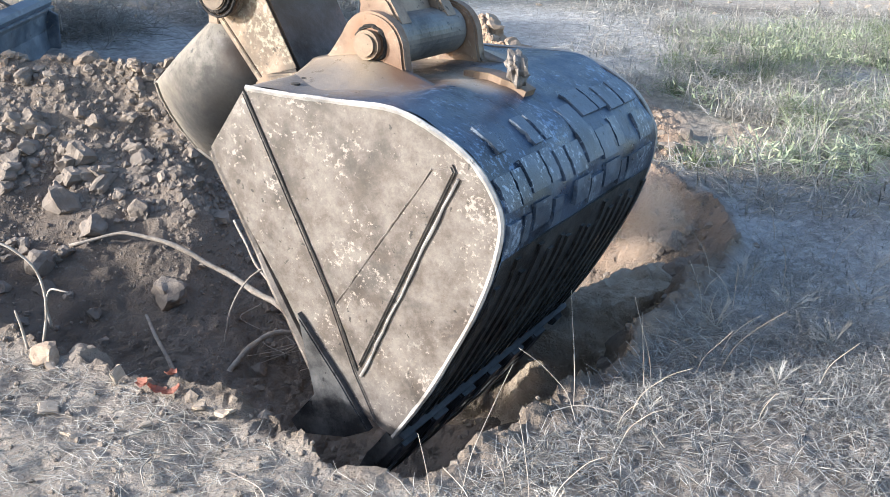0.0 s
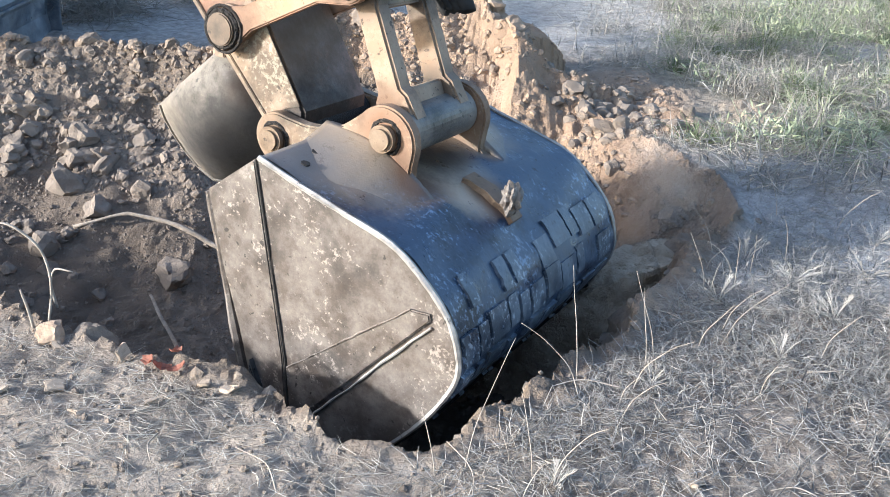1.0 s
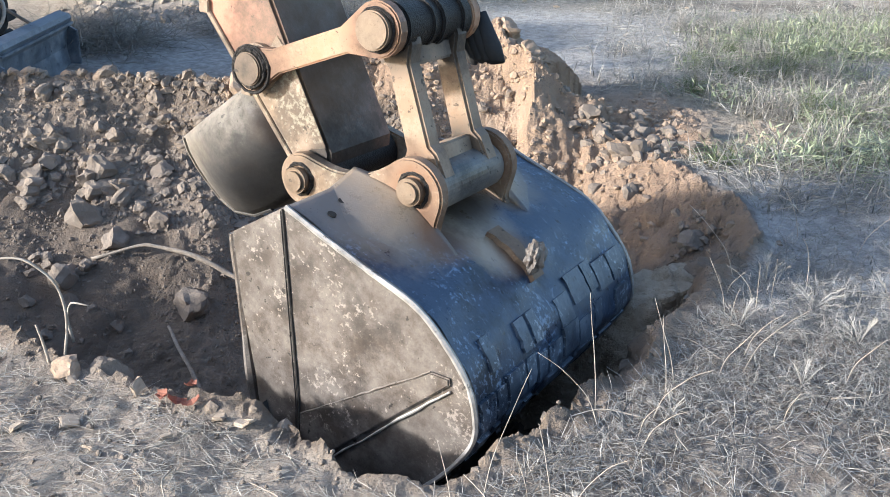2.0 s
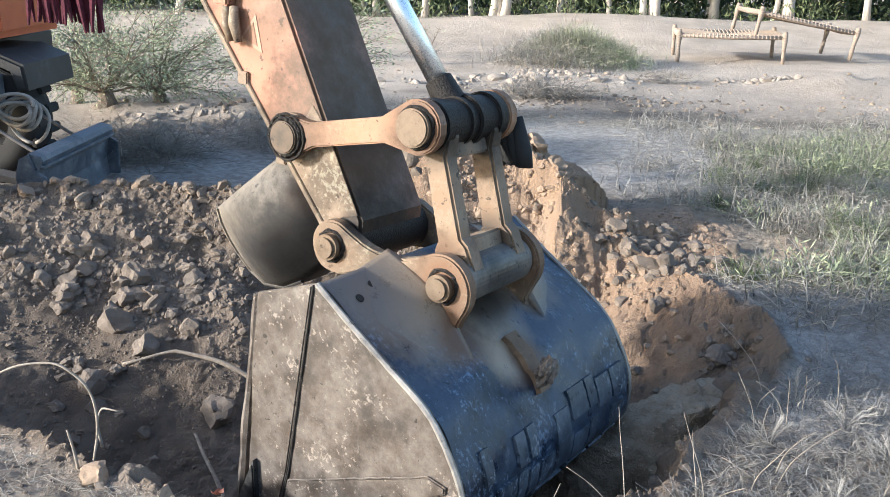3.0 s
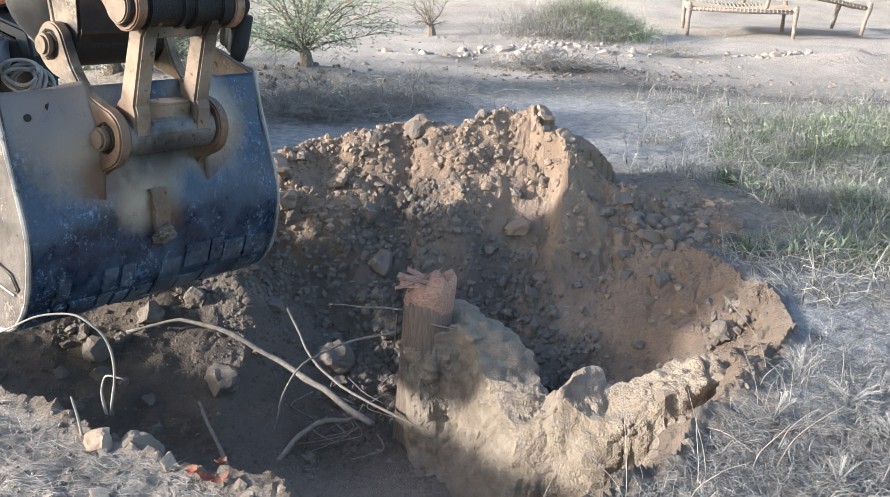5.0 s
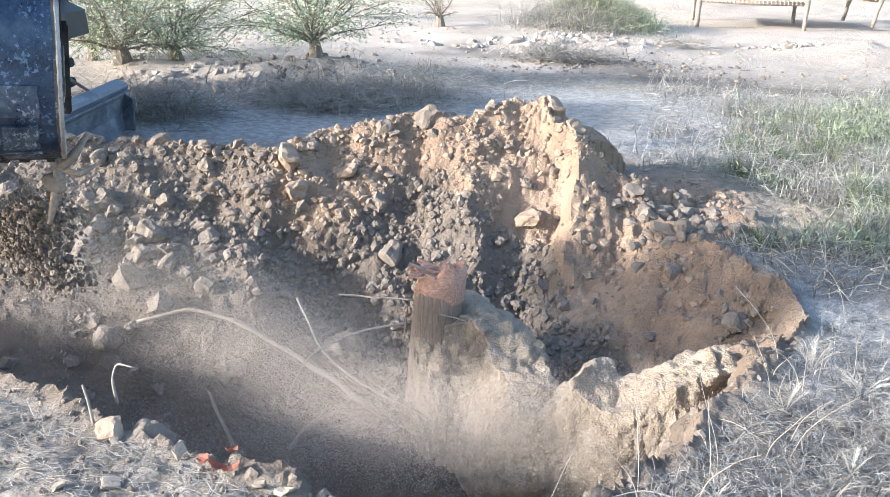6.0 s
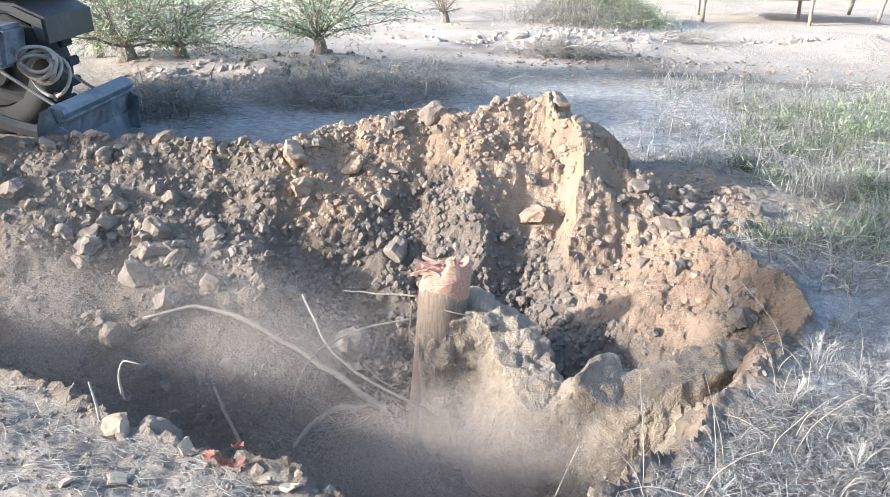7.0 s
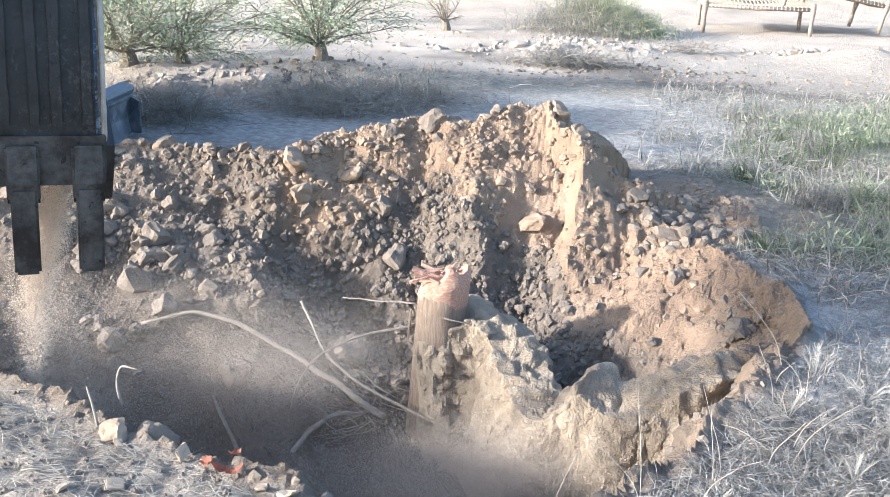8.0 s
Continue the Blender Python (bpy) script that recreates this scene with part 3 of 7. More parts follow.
# ---- the excavator: its digging plane, and the parts that swing in it ----
AZ = 59.79
N = Vector((math.cos(radians(AZ)) * 0.9991, math.sin(radians(AZ)) * 0.9991, -0.042))
E = Vector((math.sin(radians(AZ)), -math.cos(radians(AZ)), 0))
UP = E.cross(N)
NEAR, WIDE = 2.35, 1.35
PIVOT = (NEAR + WIDE / 2) * N - 5.5 * E
PIVOT.z = 0


def in_plane(a, b, angle, swing):
    """A pose in the excavator's space: x outwards, y across the bucket, z up; turned by angle within the digging plane."""
    at = NEAR * N + a * E + b * UP - PIVOT
    m = Matrix((E, N, UP)).transposed().to_4x4()
    return Matrix.Rotation(radians(swing), 4, "Z") @ Matrix.Translation(at) @ m @ Matrix.Rotation(radians(-angle), 4, "Y")


def turned(u, v, angle):
    c, s = math.cos(radians(angle)), math.sin(radians(angle))
    return u * c - v * s, u * s + v * c


# t, outwards, up: the bucket pin; turn of the bucket; turn of the stick; swing
DIG = [
    (0.0, -2.311, 0.880, 21.1, 3.0, 0.0), (0.5, -2.321, 0.776, 11.2, 0.3, 0.0), (1.0, -2.307, 0.659, 0.0, 0.0, 0.0), (1.2, -2.294, 0.628, -2.2, -0.8, 0.0),
    (2.3, -2.242, 0.632, -8.6, -3.4, 0.0), (2.5, -2.237, 0.658, -12.3, -3.8, 0.0), (3.0, -2.253, 0.799, -18.1, -2.8, -0.1), (3.5, -2.450, 0.881, -28.0, -6.0, -0.6),
    (4.0, -2.880, 0.909, -38.0, -14.3, 0.3), (4.5, -3.448, 0.980, -47.8, -24.0, 1.75), (4.7, -3.647, 1.032, -51.1, -27.5, 2.0),
    (5.2, -3.62, 1.55, -56.0, -28.0, -11.0), (5.8, -3.6, 2.00, -52.0, -27.0, -30.4), (6.0, -3.6, 2.06, -40.0, -26.0, -36.0), (6.2, -3.6, 2.0, -25.0, -26.0, -41.0),
    (6.7, -3.7, 1.9, 20.0, -26.0, -50.0), (7.2, -3.85, 1.75, 52.0, -27.0, -48.0), (7.6, -3.9, 1.55, 55.0, -28.0, -42.6), (7.8, -3.9, 1.52, 54.0, -28.0, -39.0),
    (8.0, -3.9, 1.51, 52.0, -28.0, -33.6)]
PIN_B, PIN_C, ROD_TOP = (0.494, 0.097), (-0.243, 0.372), (-0.52, 1.58)
IDLER, LINK = 0.597, 0.560


def link_pin(th, ph):
    """Where the two links meet, for a turn of the bucket and of the stick."""
    bx, bz = turned(*PIN_B, th)
    cx, cz = turned(*PIN_C, ph)
    d = math.hypot(bx - cx, bz - cz)
    h = (IDLER ** 2 - LINK ** 2 + d * d) / (2 * d)
    k = math.sqrt(max(IDLER ** 2 - h * h, 0))
    ux, uz = (bx - cx) / d, (bz - cz) / d
    return cx + h * ux - k * uz, cz + h * uz + k * ux


excavator = base("excavator", "dusty orange wheeled excavator digging with a wide bucket", "excavator", Matrix.Translation(PIVOT))
MOVING = {}


def moving_part(name, bm, mat, label="", smooth=False):
    ob = part(name, bm, mat, excavator, label, smooth)
    MOVING[name] = ob
    return ob


SHELL = [(0.235, 0.062), (0.40, 0.003), (0.588, -0.056), (0.768, -0.115), (0.889, -0.203), (0.985, -0.308), (1.031, -0.42), (1.032, -0.52), (0.968, -0.643),
         (0.875, -0.765), (0.759, -0.885), (0.606, -1.03), (0.43, -1.17)]
MOUTH = [(0.20, -0.985), (0.176, -0.80), (0.128, -0.60), (0.06, -0.367), (0.008, -0.10)]


def shell_curve(k=6):
    """The shell's outline as a smooth run of points."""
    p = [Vector((a, b)) for a, b in SHELL]
    out = []
    for i in range(len(p) - 1):
        p0, p1, p2, p3 = p[max(i - 1, 0)], p[i], p[i + 1], p[min(i + 2, len(p) - 1)]
        for j in range(k):
            t = j / k
            out.append(0.5 * (2 * p1 + (p2 - p0) * t + (2 * p0 - 5 * p1 + 4 * p2 - p3) * t * t + (3 * p1 - p0 - 3 * p2 + p3) * t ** 3))
    return out + [p[-1]]


CURVE = shell_curve()


def curve_normal(i):
    d = (CURVE[min(i + 1, len(CURVE) - 1)] - CURVE[max(i - 1, 0)]).normalized()
    return Vector((-d.y, d.x)) * -1 if (-d.y) * 1 + d.x * 0.2 < 0 else Vector((-d.y, d.x))


def shell_patch(bm, i0, i1, w0, w1, lift, rag=0.0):
    """A plate that lies on the shell's outside."""
    ring = []
    for i in range(i0, i1 + 1):
        n = curve_normal(i)
        row = []
        for w in (w0, w1):
            ww = w + random.uniform(-rag, rag)
            for h in (-0.004, lift):
                p = CURVE[i] + n * h
                row.append(bm.verts.new((p.x, ww, p.y)))
        ring.append(row)
    for a, b in zip(ring, ring[1:]):
        for q, r in ((0, 1), (1, 3), (3, 2), (2, 0)):
            bm.faces.new((a[q], a[r], b[r], b[q]))
    for r in (ring[0], ring[-1]):
        bm.faces.new((r[0], r[1], r[3], r[2]))


RIM_STEEL = worn_steel("bright worn edge", (0.28, 0.26, 0.24), (0.48, 0.45, 0.41), (0.12, 0.09, 0.07), 0.6, 0.45, 0.4)
FOOT_STEEL = worn_steel("dusty blue grey plate", (0.20, 0.20, 0.21), (0.40, 0.35, 0.30), (0.20, 0.13, 0.08), 0.85, 0.5, 0.35)


def grease_ring(bm, x, z, r, w, thick=0.008):
    """A lumpy bead of old grease round a pin."""
    n = 44
    pts = []
    for i in range(n + 1):
        a = 6.2832 * (i % n) / n
        q = r + 0.5 * thick * noise.noise(Vector((math.cos(a) * 3, math.sin(a) * 3, x * 7)))
        pts.append((x + q * math.cos(a), w, z + q * math.sin(a)))
    rad = [thick * (0.75 + 0.9 * abs(noise.noise(Vector((p[0] * 60, p[2] * 60, w * 9))))) for p in pts]
    rad[-1] = rad[0]
    tube(bm, pts, rad, 6)


def rounded(points, k=3):
    """A closed outline with its corners eased."""
    p, n, out = [Vector(q) for q in points], len(points), []
    for i in range(n):
        p0, p1, p2, p3 = p[i - 1], p[i], p[(i + 1) % n], p[(i + 2) % n]
        for j in range(k):
            t = j / k
            out.append(tuple(0.5 * (2 * p1 + (p2 - p0) * t + (2 * p0 - 5 * p1 + 4 * p2 - p3) * t * t + (3 * p1 - p0 - 3 * p2 + p3) * t ** 3)))
    return out


def build_bucket():
    random.seed(5)
    bm = bmesh.new()
    outer = CURVE
    inner = [CURVE[i] - curve_normal(i) * 0.025 for i in range(len(CURVE))]
    cols = 28
    rows = []
    for w in [0.02 + (WIDE - 0.04) * j / cols for j in range(cols + 1)]:
        dents = [0.006 * math.sin(3.1 * w + 5 * i * 0.1) * math.sin(7 * w + i * 0.23) for i in range(len(outer))]
        rows.append(([bm.verts.new((p.x + curve_normal(i).x * dents[i], w, p.y + curve_normal(i).y * dents[i])) for i, p in enumerate(outer)],
                     [bm.verts.new((p.x, w, p.y)) for p in inner]))
    for (a0, b0), (a1, b1) in zip(rows, rows[1:]):
        for i in range(len(outer) - 1):
            bm.faces.new((a0[i], a0[i + 1], a1[i + 1], a1[i]))
            bm.faces.new((b0[i], b1[i], b1[i + 1], b0[i + 1]))
        for i in (0, -1):
            bm.faces.new((a0[i], a1[i], b1[i], b0[i]))
    bucket = moving_part("bucket", bm, SHELL_STEEL, "wide digging bucket with a dark blue worn shell", True)
    outline = [(p.x, p.y) for p in CURVE] + MOUTH
    for w0, w1 in ((0.0, 0.028), (WIDE - 0.028, WIDE)):
        bm = bmesh.new()
        slab(bm, outline, w0, w1, 0.006)
        part("side_plate", bm, SIDE_STEEL, bucket, "dusty grey steel side plate")
    # raised front strip, brace and seam on the outer side plates
    strip = [(0.012, -0.098), (0.222, 0.052), (0.334, -0.655), (0.352, -0.93), (0.385, -1.12), (0.21, -0.985), (0.185, -0.80), (0.137, -0.60), (0.068, -0.367)]
    brace = [(0.352, -0.69), (0.855, -0.315), (0.925, -0.312), (0.93, -0.335), (0.648, -0.63), (0.375, -0.915)]
    cutter = [(0.20, -0.70), (0.30, -0.95), (0.36, -1.13), (0.25, -1.15), (0.05, -1.13), (0.03, -1.08), (0.17, -0.99)]
    for side in (-1, 1):
        face = 0.0 if side < 0 else WIDE
        for nm, shape, lift, lab, mt in (("edge_strip", strip, 0.007, "", SIDE_STEEL), ("brace_plate", brace, 0.013, "", SIDE_STEEL), 
                                         ("side_cutter", cutter, 0.034, "dark side cutter", TOOTH_STEEL)):
            bm = bmesh.new()
            slab(bm, shape, min(face - side * 0.002, face + side * lift), max(face - side * 0.002, face + side * lift), 0.005)
            part(nm, bm, mt, bucket, lab)
        bm = bmesh.new()
        for (x0, z0), (x1, z1) in (((0.226, 0.052), (0.343, -0.655)), ((0.343, -0.655), (0.362, -0.925))):
            pts = [(x0 + (x1 - x0) * i / 12, face + side * 0.004, z0 + (z1 - z0) * i / 12) for i in range(13)]
            tube(bm, pts, [0.002 + random.uniform(0, 0.0028) for _ in pts], 6)
        part("weld_seam", bm, DARK, bucket, "dark open weld seam")
        bm = bmesh.new()
        pts = [(x + random.uniform(-0.003, 0.003), face + side * 0.006, z + random.uniform(-0.003, 0.003)) for x, z in
               [(0.375 + 0.555 * i / 16, -0.945 + 0.590 * i / 16) for i in range(17)]]
        tube(bm, pts, [0.003 + random.uniform(0, 0.003) for _ in pts], 6)
        part("weld_seam", bm, RIM_STEEL, bucket, "pale weld bead")
        bm = bmesh.new()
        pts = [(0.357 + 0.50 * i / 18 + random.uniform(-0.002, 0.002), face + side * 0.011, -0.687 + 0.374 * i / 18 + random.uniform(-0.002, 0.002)) for i in range(19)]
        tube(bm, pts, [0.002 + random.uniform(0, 0.003) for _ in pts], 6)
        part("weld_seam", bm, SIDE_STEEL, bucket)
        bm = bmesh.new()
        pts = [(0.004 + 0.168 * t + 0.004 * math.sin(9 * t), face - side * 0.012, -0.11 - 0.85 * t) for t in [i / 14 for i in range(15)]]
        tube(bm, pts, [0.017 + random.uniform(-0.003, 0.004) for _ in pts], 7)
        part("edge_bead", bm, SIDE_STEEL, bucket)
        bm = bmesh.new()
        pts = [(p.x - curve_normal(i).x * 0.004, face - side * 0.004, p.y - curve_normal(i).y * 0.004) for i, p in enumerate(CURVE)]
        tube(bm, pts, [0.0085 + random.uniform(0, 0.003) for _ in pts], 6)
        part("rim_weld", bm, RIM_STEEL, bucket, "bright worn rim")
    # heel plates, welded on in two uneven rows
    w = 0.03
    while w < WIDE - 0.08:
        ww = random.uniform(0.07, 0.15)
        for i0, i1 in ((27, 33), (34, 41), (42, 47)):
            if random.random() < 0.78:
                bm = bmesh.new()
                s = random.randint(-1, 1)
                shell_patch(bm, i0 + s, i1 + s - 1, w, min(w + ww - random.uniform(0.008, 0.03), WIDE - 0.02), random.uniform(0.007, 0.014), 0.004)
                part("heel_plate", bm, HEEL_STEEL, bucket)
        w += ww
    # near-black floor plate and wear strips
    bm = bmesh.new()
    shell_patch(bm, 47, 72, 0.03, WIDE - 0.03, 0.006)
    part("floor_plate", bm, FLOOR_STEEL, bucket, "near-black bucket floor")
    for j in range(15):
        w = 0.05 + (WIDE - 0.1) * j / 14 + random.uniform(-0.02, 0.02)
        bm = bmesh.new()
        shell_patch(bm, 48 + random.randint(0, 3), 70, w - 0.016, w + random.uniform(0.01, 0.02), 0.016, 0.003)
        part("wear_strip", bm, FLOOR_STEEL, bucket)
    # lip and teeth
    bm = bmesh.new()
    d = Vector((-0.78, -0.63)).normalized()
    nrm = Vector((d.y, -d.x))
    q = Vector((0.45, -1.155))
    slab(bm, [tuple(q + nrm * 0.016), tuple(q + d * 0.16 + nrm * 0.010), tuple(q + d * 0.17 - nrm * 0.01), tuple(q - nrm * 0.03)], 0.0, WIDE, 0.004)
    part("cutting_edge", bm, TOOTH_STEEL, bucket)
    for j in range(7):
        w = 0.06 + (WIDE - 0.12) * j / 6
        bm = bmesh.new()
        t0 = q + d * 0.03
        slab(bm, [tuple(t0 + nrm * 0.035), tuple(t0 + d * 0.14 + nrm * 0.042), tuple(t0 + d * 0.19 + nrm * 0.03), tuple(t0 + d * 0.19 - nrm * 0.03), tuple(t0 + d * 0.13 - nrm * 0.045), tuple(t0 - nrm * 0.045)],
             w - 0.052, w + 0.052, 0.008)
        part("tooth_holder", bm, TOOTH_STEEL, bucket)
        bm = bmesh.new()
        t1 = t0 + d * 0.15
        slab(bm, [tuple(t1 + nrm * 0.048), tuple(t1 + d * 0.17 + nrm * 0.03), tuple(t1 + d * 0.30 + nrm * 0.010), tuple(t1 + d * 0.30 - nrm * 0.010), tuple(t1 + d * 0.12 - nrm * 0.042), tuple(t1 - nrm * 0.046)],
             w - 0.042, w + 0.042, 0.008)
        part("tooth", bm, TOOTH_STEEL, bucket, "worn steel tooth")
        bm = bmesh.new()
        rod_y(bm, t1.x + d.x * 0.04, t1.y + d.y * 0.04, 0.012, w - 0.05, w + 0.05, 10)
        part("tooth_pin", bm, GREASE, bucket)
    # ears with their bosses, and the saddle between them
    ear = [(-0.092, -0.02), (-0.088, 0.035), (-0.055, 0.08), (0.0, 0.098), (0.06, 0.088), (0.16, 0.075), (0.28, 0.095), (0.37, 0.15), (0.42, 0.19), (0.48, 0.208), (0.545, 0.19),
           (0.595, 0.14), (0.612, 0.075), (0.60, 0.0), (0.60, -0.05), (0.63, -0.09), (0.50, -0.045), (0.30, 0.025), (0.235, 0.045), (0.10, -0.07), (0.0, -0.10), (-0.06, -0.075)]
    ear = rounded(ear)
    for w0, w1 in ((0.37, 0.425), (0.885, 0.94)):
        bm = bmesh.new()
        slab(bm, ear, w0, w1, 0.008)
        part("ear_plate", bm, EAR_PAINT, bucket, "dirty ochre bucket ear", False)
        out = w0 if w0 < 0.6 else w1
        sg = -1 if w0 < 0.6 else 1
        for (px, pz), r in (((0, 0), 0.058), (PIN_B, 0.060)):
            bm = bmesh.new()
            rod_y(bm, px, pz, 0.050, min(out, out + sg * 0.044), max(out, out + sg * 0.044), 28, 0.012)
            part("pin", bm, PIN_STEEL, bucket, "worn pin end")
            bm = bmesh.new()
            grease_ring(bm, px, pz, r, out)
            part("grease_ring", bm, GREASE, bucket)
    # flared foot of each ear, running out onto the shell
    for w_in, w_out in ((0.385, 0.05), (0.925, 1.30)):
        bm = bmesh.new()
        top, low = [], []
        for i in range(21):
            u = 0.228 + 0.50 * i / 20
            z0 = float(np.interp(u, [p.x for p in CURVE[:26]], [p.y for p in CURVE[:26]]))
            hh = 0.115 * (1 - (i / 20) ** 2.0) * (0.38 + 0.62 * min(1, i / 9))
            reach = 0.62 + 0.38 * math.sin(math.pi * min(1, i / 16)) if i else 0.62
            row = [(u, w_in + (w_out - w_in) * (j / 12) * reach, z0 + hh * (1 - j / 12) ** 1.9 + 0.002 - 0.022 * max(j / 12, i / 20) ** 3) for j in range(13)]
            top.append([bm.verts.new(p) for p in row])
            low.append([bm.verts.new((p[0], p[1], z0 - 0.02)) for p in row])
        for g, flip in ((top, 0), (low, 1)):
            for r0, r1 in zip(g, g[1:]):
                for j in range(12):
                    bm.faces.new((r0[j], r0[j + 1], r1[j + 1], r1[j]))
        for p, q in ((top[0], low[0]), (top[-1], low[-1]), ([r[0] for r in top], [r[0] for r in low]), ([r[-1] for r in top], [r[-1] for r in low])):
            for k in range(len(p) - 1):
                bm.faces.new((p[k], p[k + 1], q[k + 1], q[k]))
        part("ear_foot", bm, SHELL_STEEL, bucket, "dusty flared ear foot", True)
    bm = bmesh.new()
    shell_patch(bm, 15, 24, 0.60, 0.68, 0.020, 0.006)
    part("broken_tab", bm, RUST, bucket, "rusty broken lug")
    bm = bmesh.new()
    r = bmesh.ops.create_icosphere(bm, subdivisions=3, radius=1.0)
    for v in r["verts"]:
        v.co *= 1 + 0.5 * noise.noise(v.co * 2.4) + 0.2 * noise.noise(v.co * 6)
        v.co = Vector((0.888 + v.co.x * 0.036, 0.60 + v.co.y * 0.040, -0.105 + v.co.z * 0.062))
    part("torn_stub", bm, SIDE_STEEL, bucket, "pale torn metal stub")
    # holes and stains punched in the top
    for u, w in ((0.30, 0.22), (0.36, 0.30), (0.33, 0.12), (0.45, 0.26)):
        bm = bmesh.new()
        i = min(range(len(CURVE)), key=lambda k: abs(CURVE[k].x - u) + abs(CURVE[k].y) * 0.2)
        r = bmesh.ops.create_cone(bm, cap_ends=True, segments=14, radius1=0.016, radius2=0.016, depth=0.01)
        p = CURVE[i]
        bmesh.ops.transform(bm, matrix=pose(p.x, w, p.y + 0.004, 0, 17, 0), verts=r["verts"])
        part("bolt_hole", bm, DARK, bucket)
    return bucket


build_bucket()


def circle_plate(c, r, a0, a1, n=10):
    return [(c[0] + r * math.cos(radians(a0 + (a1 - a0) * i / n)), c[1] + r * math.sin(radians(a0 + (a1 - a0) * i / n))) for i in range(n + 1)]


def bar_outline(p, q, rp, rq, waist):
    """A link plate between two round ends."""
    a = math.degrees(math.atan2(q[1] - p[1], q[0] - p[0]))
    d = Vector((q[0] - p[0], q[1] - p[1])).normalized()
    n = Vector((-d.y, d.x))
    L = math.hypot(q[0] - p[0], q[1] - p[1])
    P0 = Vector(p)
    one = circle_plate(p, rp, a + 60, a + 300, 12)
    two = circle_plate(q, rq, a - 120, a + 120, 12)
    return one + [tuple(P0 + d * (rp * 1.5) - n * waist), tuple(P0 + d * (L - rq * 1.5) - n * waist)] + two + [tuple(P0 + d * (L - rq * 1.5) + n * waist), tuple(P0 + d * (rp * 1.5) + n * waist)]


def build_stick():
    random.seed(8)
    left = [(-0.09, 0.03), (-0.34, 0.325), (-0.74, 0.80), (-1.30, 1.52), (-1.66, 2.1)]
    right = [(-1.30, 2.25), (-0.74, 1.62), (-0.33, 0.86), (-0.126, 0.48), (0.085, 0.10)]
    bm = bmesh.new()
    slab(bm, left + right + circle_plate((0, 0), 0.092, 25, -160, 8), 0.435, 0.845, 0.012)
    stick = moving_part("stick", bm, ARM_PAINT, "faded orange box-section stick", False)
    # flange strips along the near and far face edges
    for w0, w1 in ((0.425, 0.437), (0.843, 0.855)):
        bm = bmesh.new()
        slab(bm, left[:4] + [(x + 0.018, z + 0.012) for x, z in left[:4]][::-1], w0, w1, 0.003)
        part("edge_flange", bm, EAR_PAINT, stick)
    bm = bmesh.new()
    rod_y(bm, 0, 0, 0.098, 0.428, 0.882, 36, 0.006)
    part("stick_boss", bm, GREASE, stick, "greasy pivot boss")
    # dirty lower end plate
    bm = bmesh.new()
    slab(bm, [(-0.075, 0.05), (-0.29, 0.30), (-0.17, 0.50), (-0.10, 0.42), (0.07, 0.12), (0.0, 0.10)], 0.431, 0.4345, 0.0015)
    part("doubler_plate", bm, EAR_PAINT, stick)
    for wn, sg in ((0.435, -1), (0.845, 1)):
        for r, dep, mt, nm in ((0.088, 0.035, EAR_PAINT, "link_boss"), (0.066, 0.070, GREASE, "pin_collar")):
            bm = bmesh.new()
            rod_y(bm, *PIN_C, r, min(wn, wn + sg * dep), max(wn, wn + sg * dep), 30, 0.005)
            part(nm, bm, mt, stick)
        bm = bmesh.new()
        rod_y(bm, *PIN_C, 0.062, min(wn, wn + sg * 0.086), max(wn, wn + sg * 0.086), 28, 0.005)
        part("link_pin", bm, OILY_PIN, stick, "oily brown pin end")
        bm = bmesh.new()
        grease_ring(bm, *PIN_C, 0.068, wn + sg * 0.066, 0.010)
        part("grease_ring", bm, GREASE, stick)
    # valve block and pipes on the near face
    bm = bmesh.new()
    box(bm, (-0.655, 0.385, 0.82), (-0.575, 0.437, 0.95), 0.008)
    part("valve_block", bm, ARM_PAINT, stick, "orange hydraulic valve block")
    for dz in (0.0, 0.05):
        bm = bmesh.new()
        tube(bm, [(-0.62 + dz, 0.40, 0.95), (-0.65 + dz, 0.39, 1.06), (-0.74 + dz, 0.41, 1.2), (-0.95 + dz, 0.42, 1.48)], [0.014] * 4, 8)
        part("hydraulic_pipe", bm, ARM_PAINT, stick, "", True)
        bm = bmesh.new()
        tube(bm, [(-0.60 + dz * 0.8, 0.41, 0.82), (-0.585 + dz * 0.8, 0.395, 0.76), (-0.565 + dz * 0.8, 0.40, 0.69)], [0.018, 0.022, 0.014], 8)
        part("pipe_stub", bm, EAR_PAINT, stick, "", True)
    # warning sticker: a pale triangle
    bm = bmesh.new()
    slab(bm, [(-0.55, 0.70), (-0.43, 0.66), (-0.47, 0.80)], 0.4325, 0.4345)
    part("warning_sticker", bm, plain("pale sticker", [(0.3, (0.30, 0.165, 0.10)), (0.7, (0.40, 0.24, 0.16))], 20, 0.6, bump=0.05), stick, "pale triangular sticker")
    bm = bmesh.new()
    slab(bm, [(-0.53, 0.707), (-0.455, 0.683), (-0.48, 0.77)], 0.4308, 0.4323)
    part("sticker_mark", bm, ARM_PAINT, stick)
    white = plain("faded white letters", [(0.3, (0.55, 0.42, 0.34)), (0.7, (0.66, 0.55, 0.46))], 20, 0.7, bump=0.05)
    for k in range(4):
        bm = bmesh.new()
        x, z = -0.70 - 0.055 * k, 0.93 + 0.07 * k
        slab(bm, [(x, z), (x + 0.045, z - 0.035), (x + 0.065, z - 0.005), (x + 0.02, z + 0.03)], 0.4315, 0.4345)
        part("letter_bar", bm, white, stick, "faded lettering")
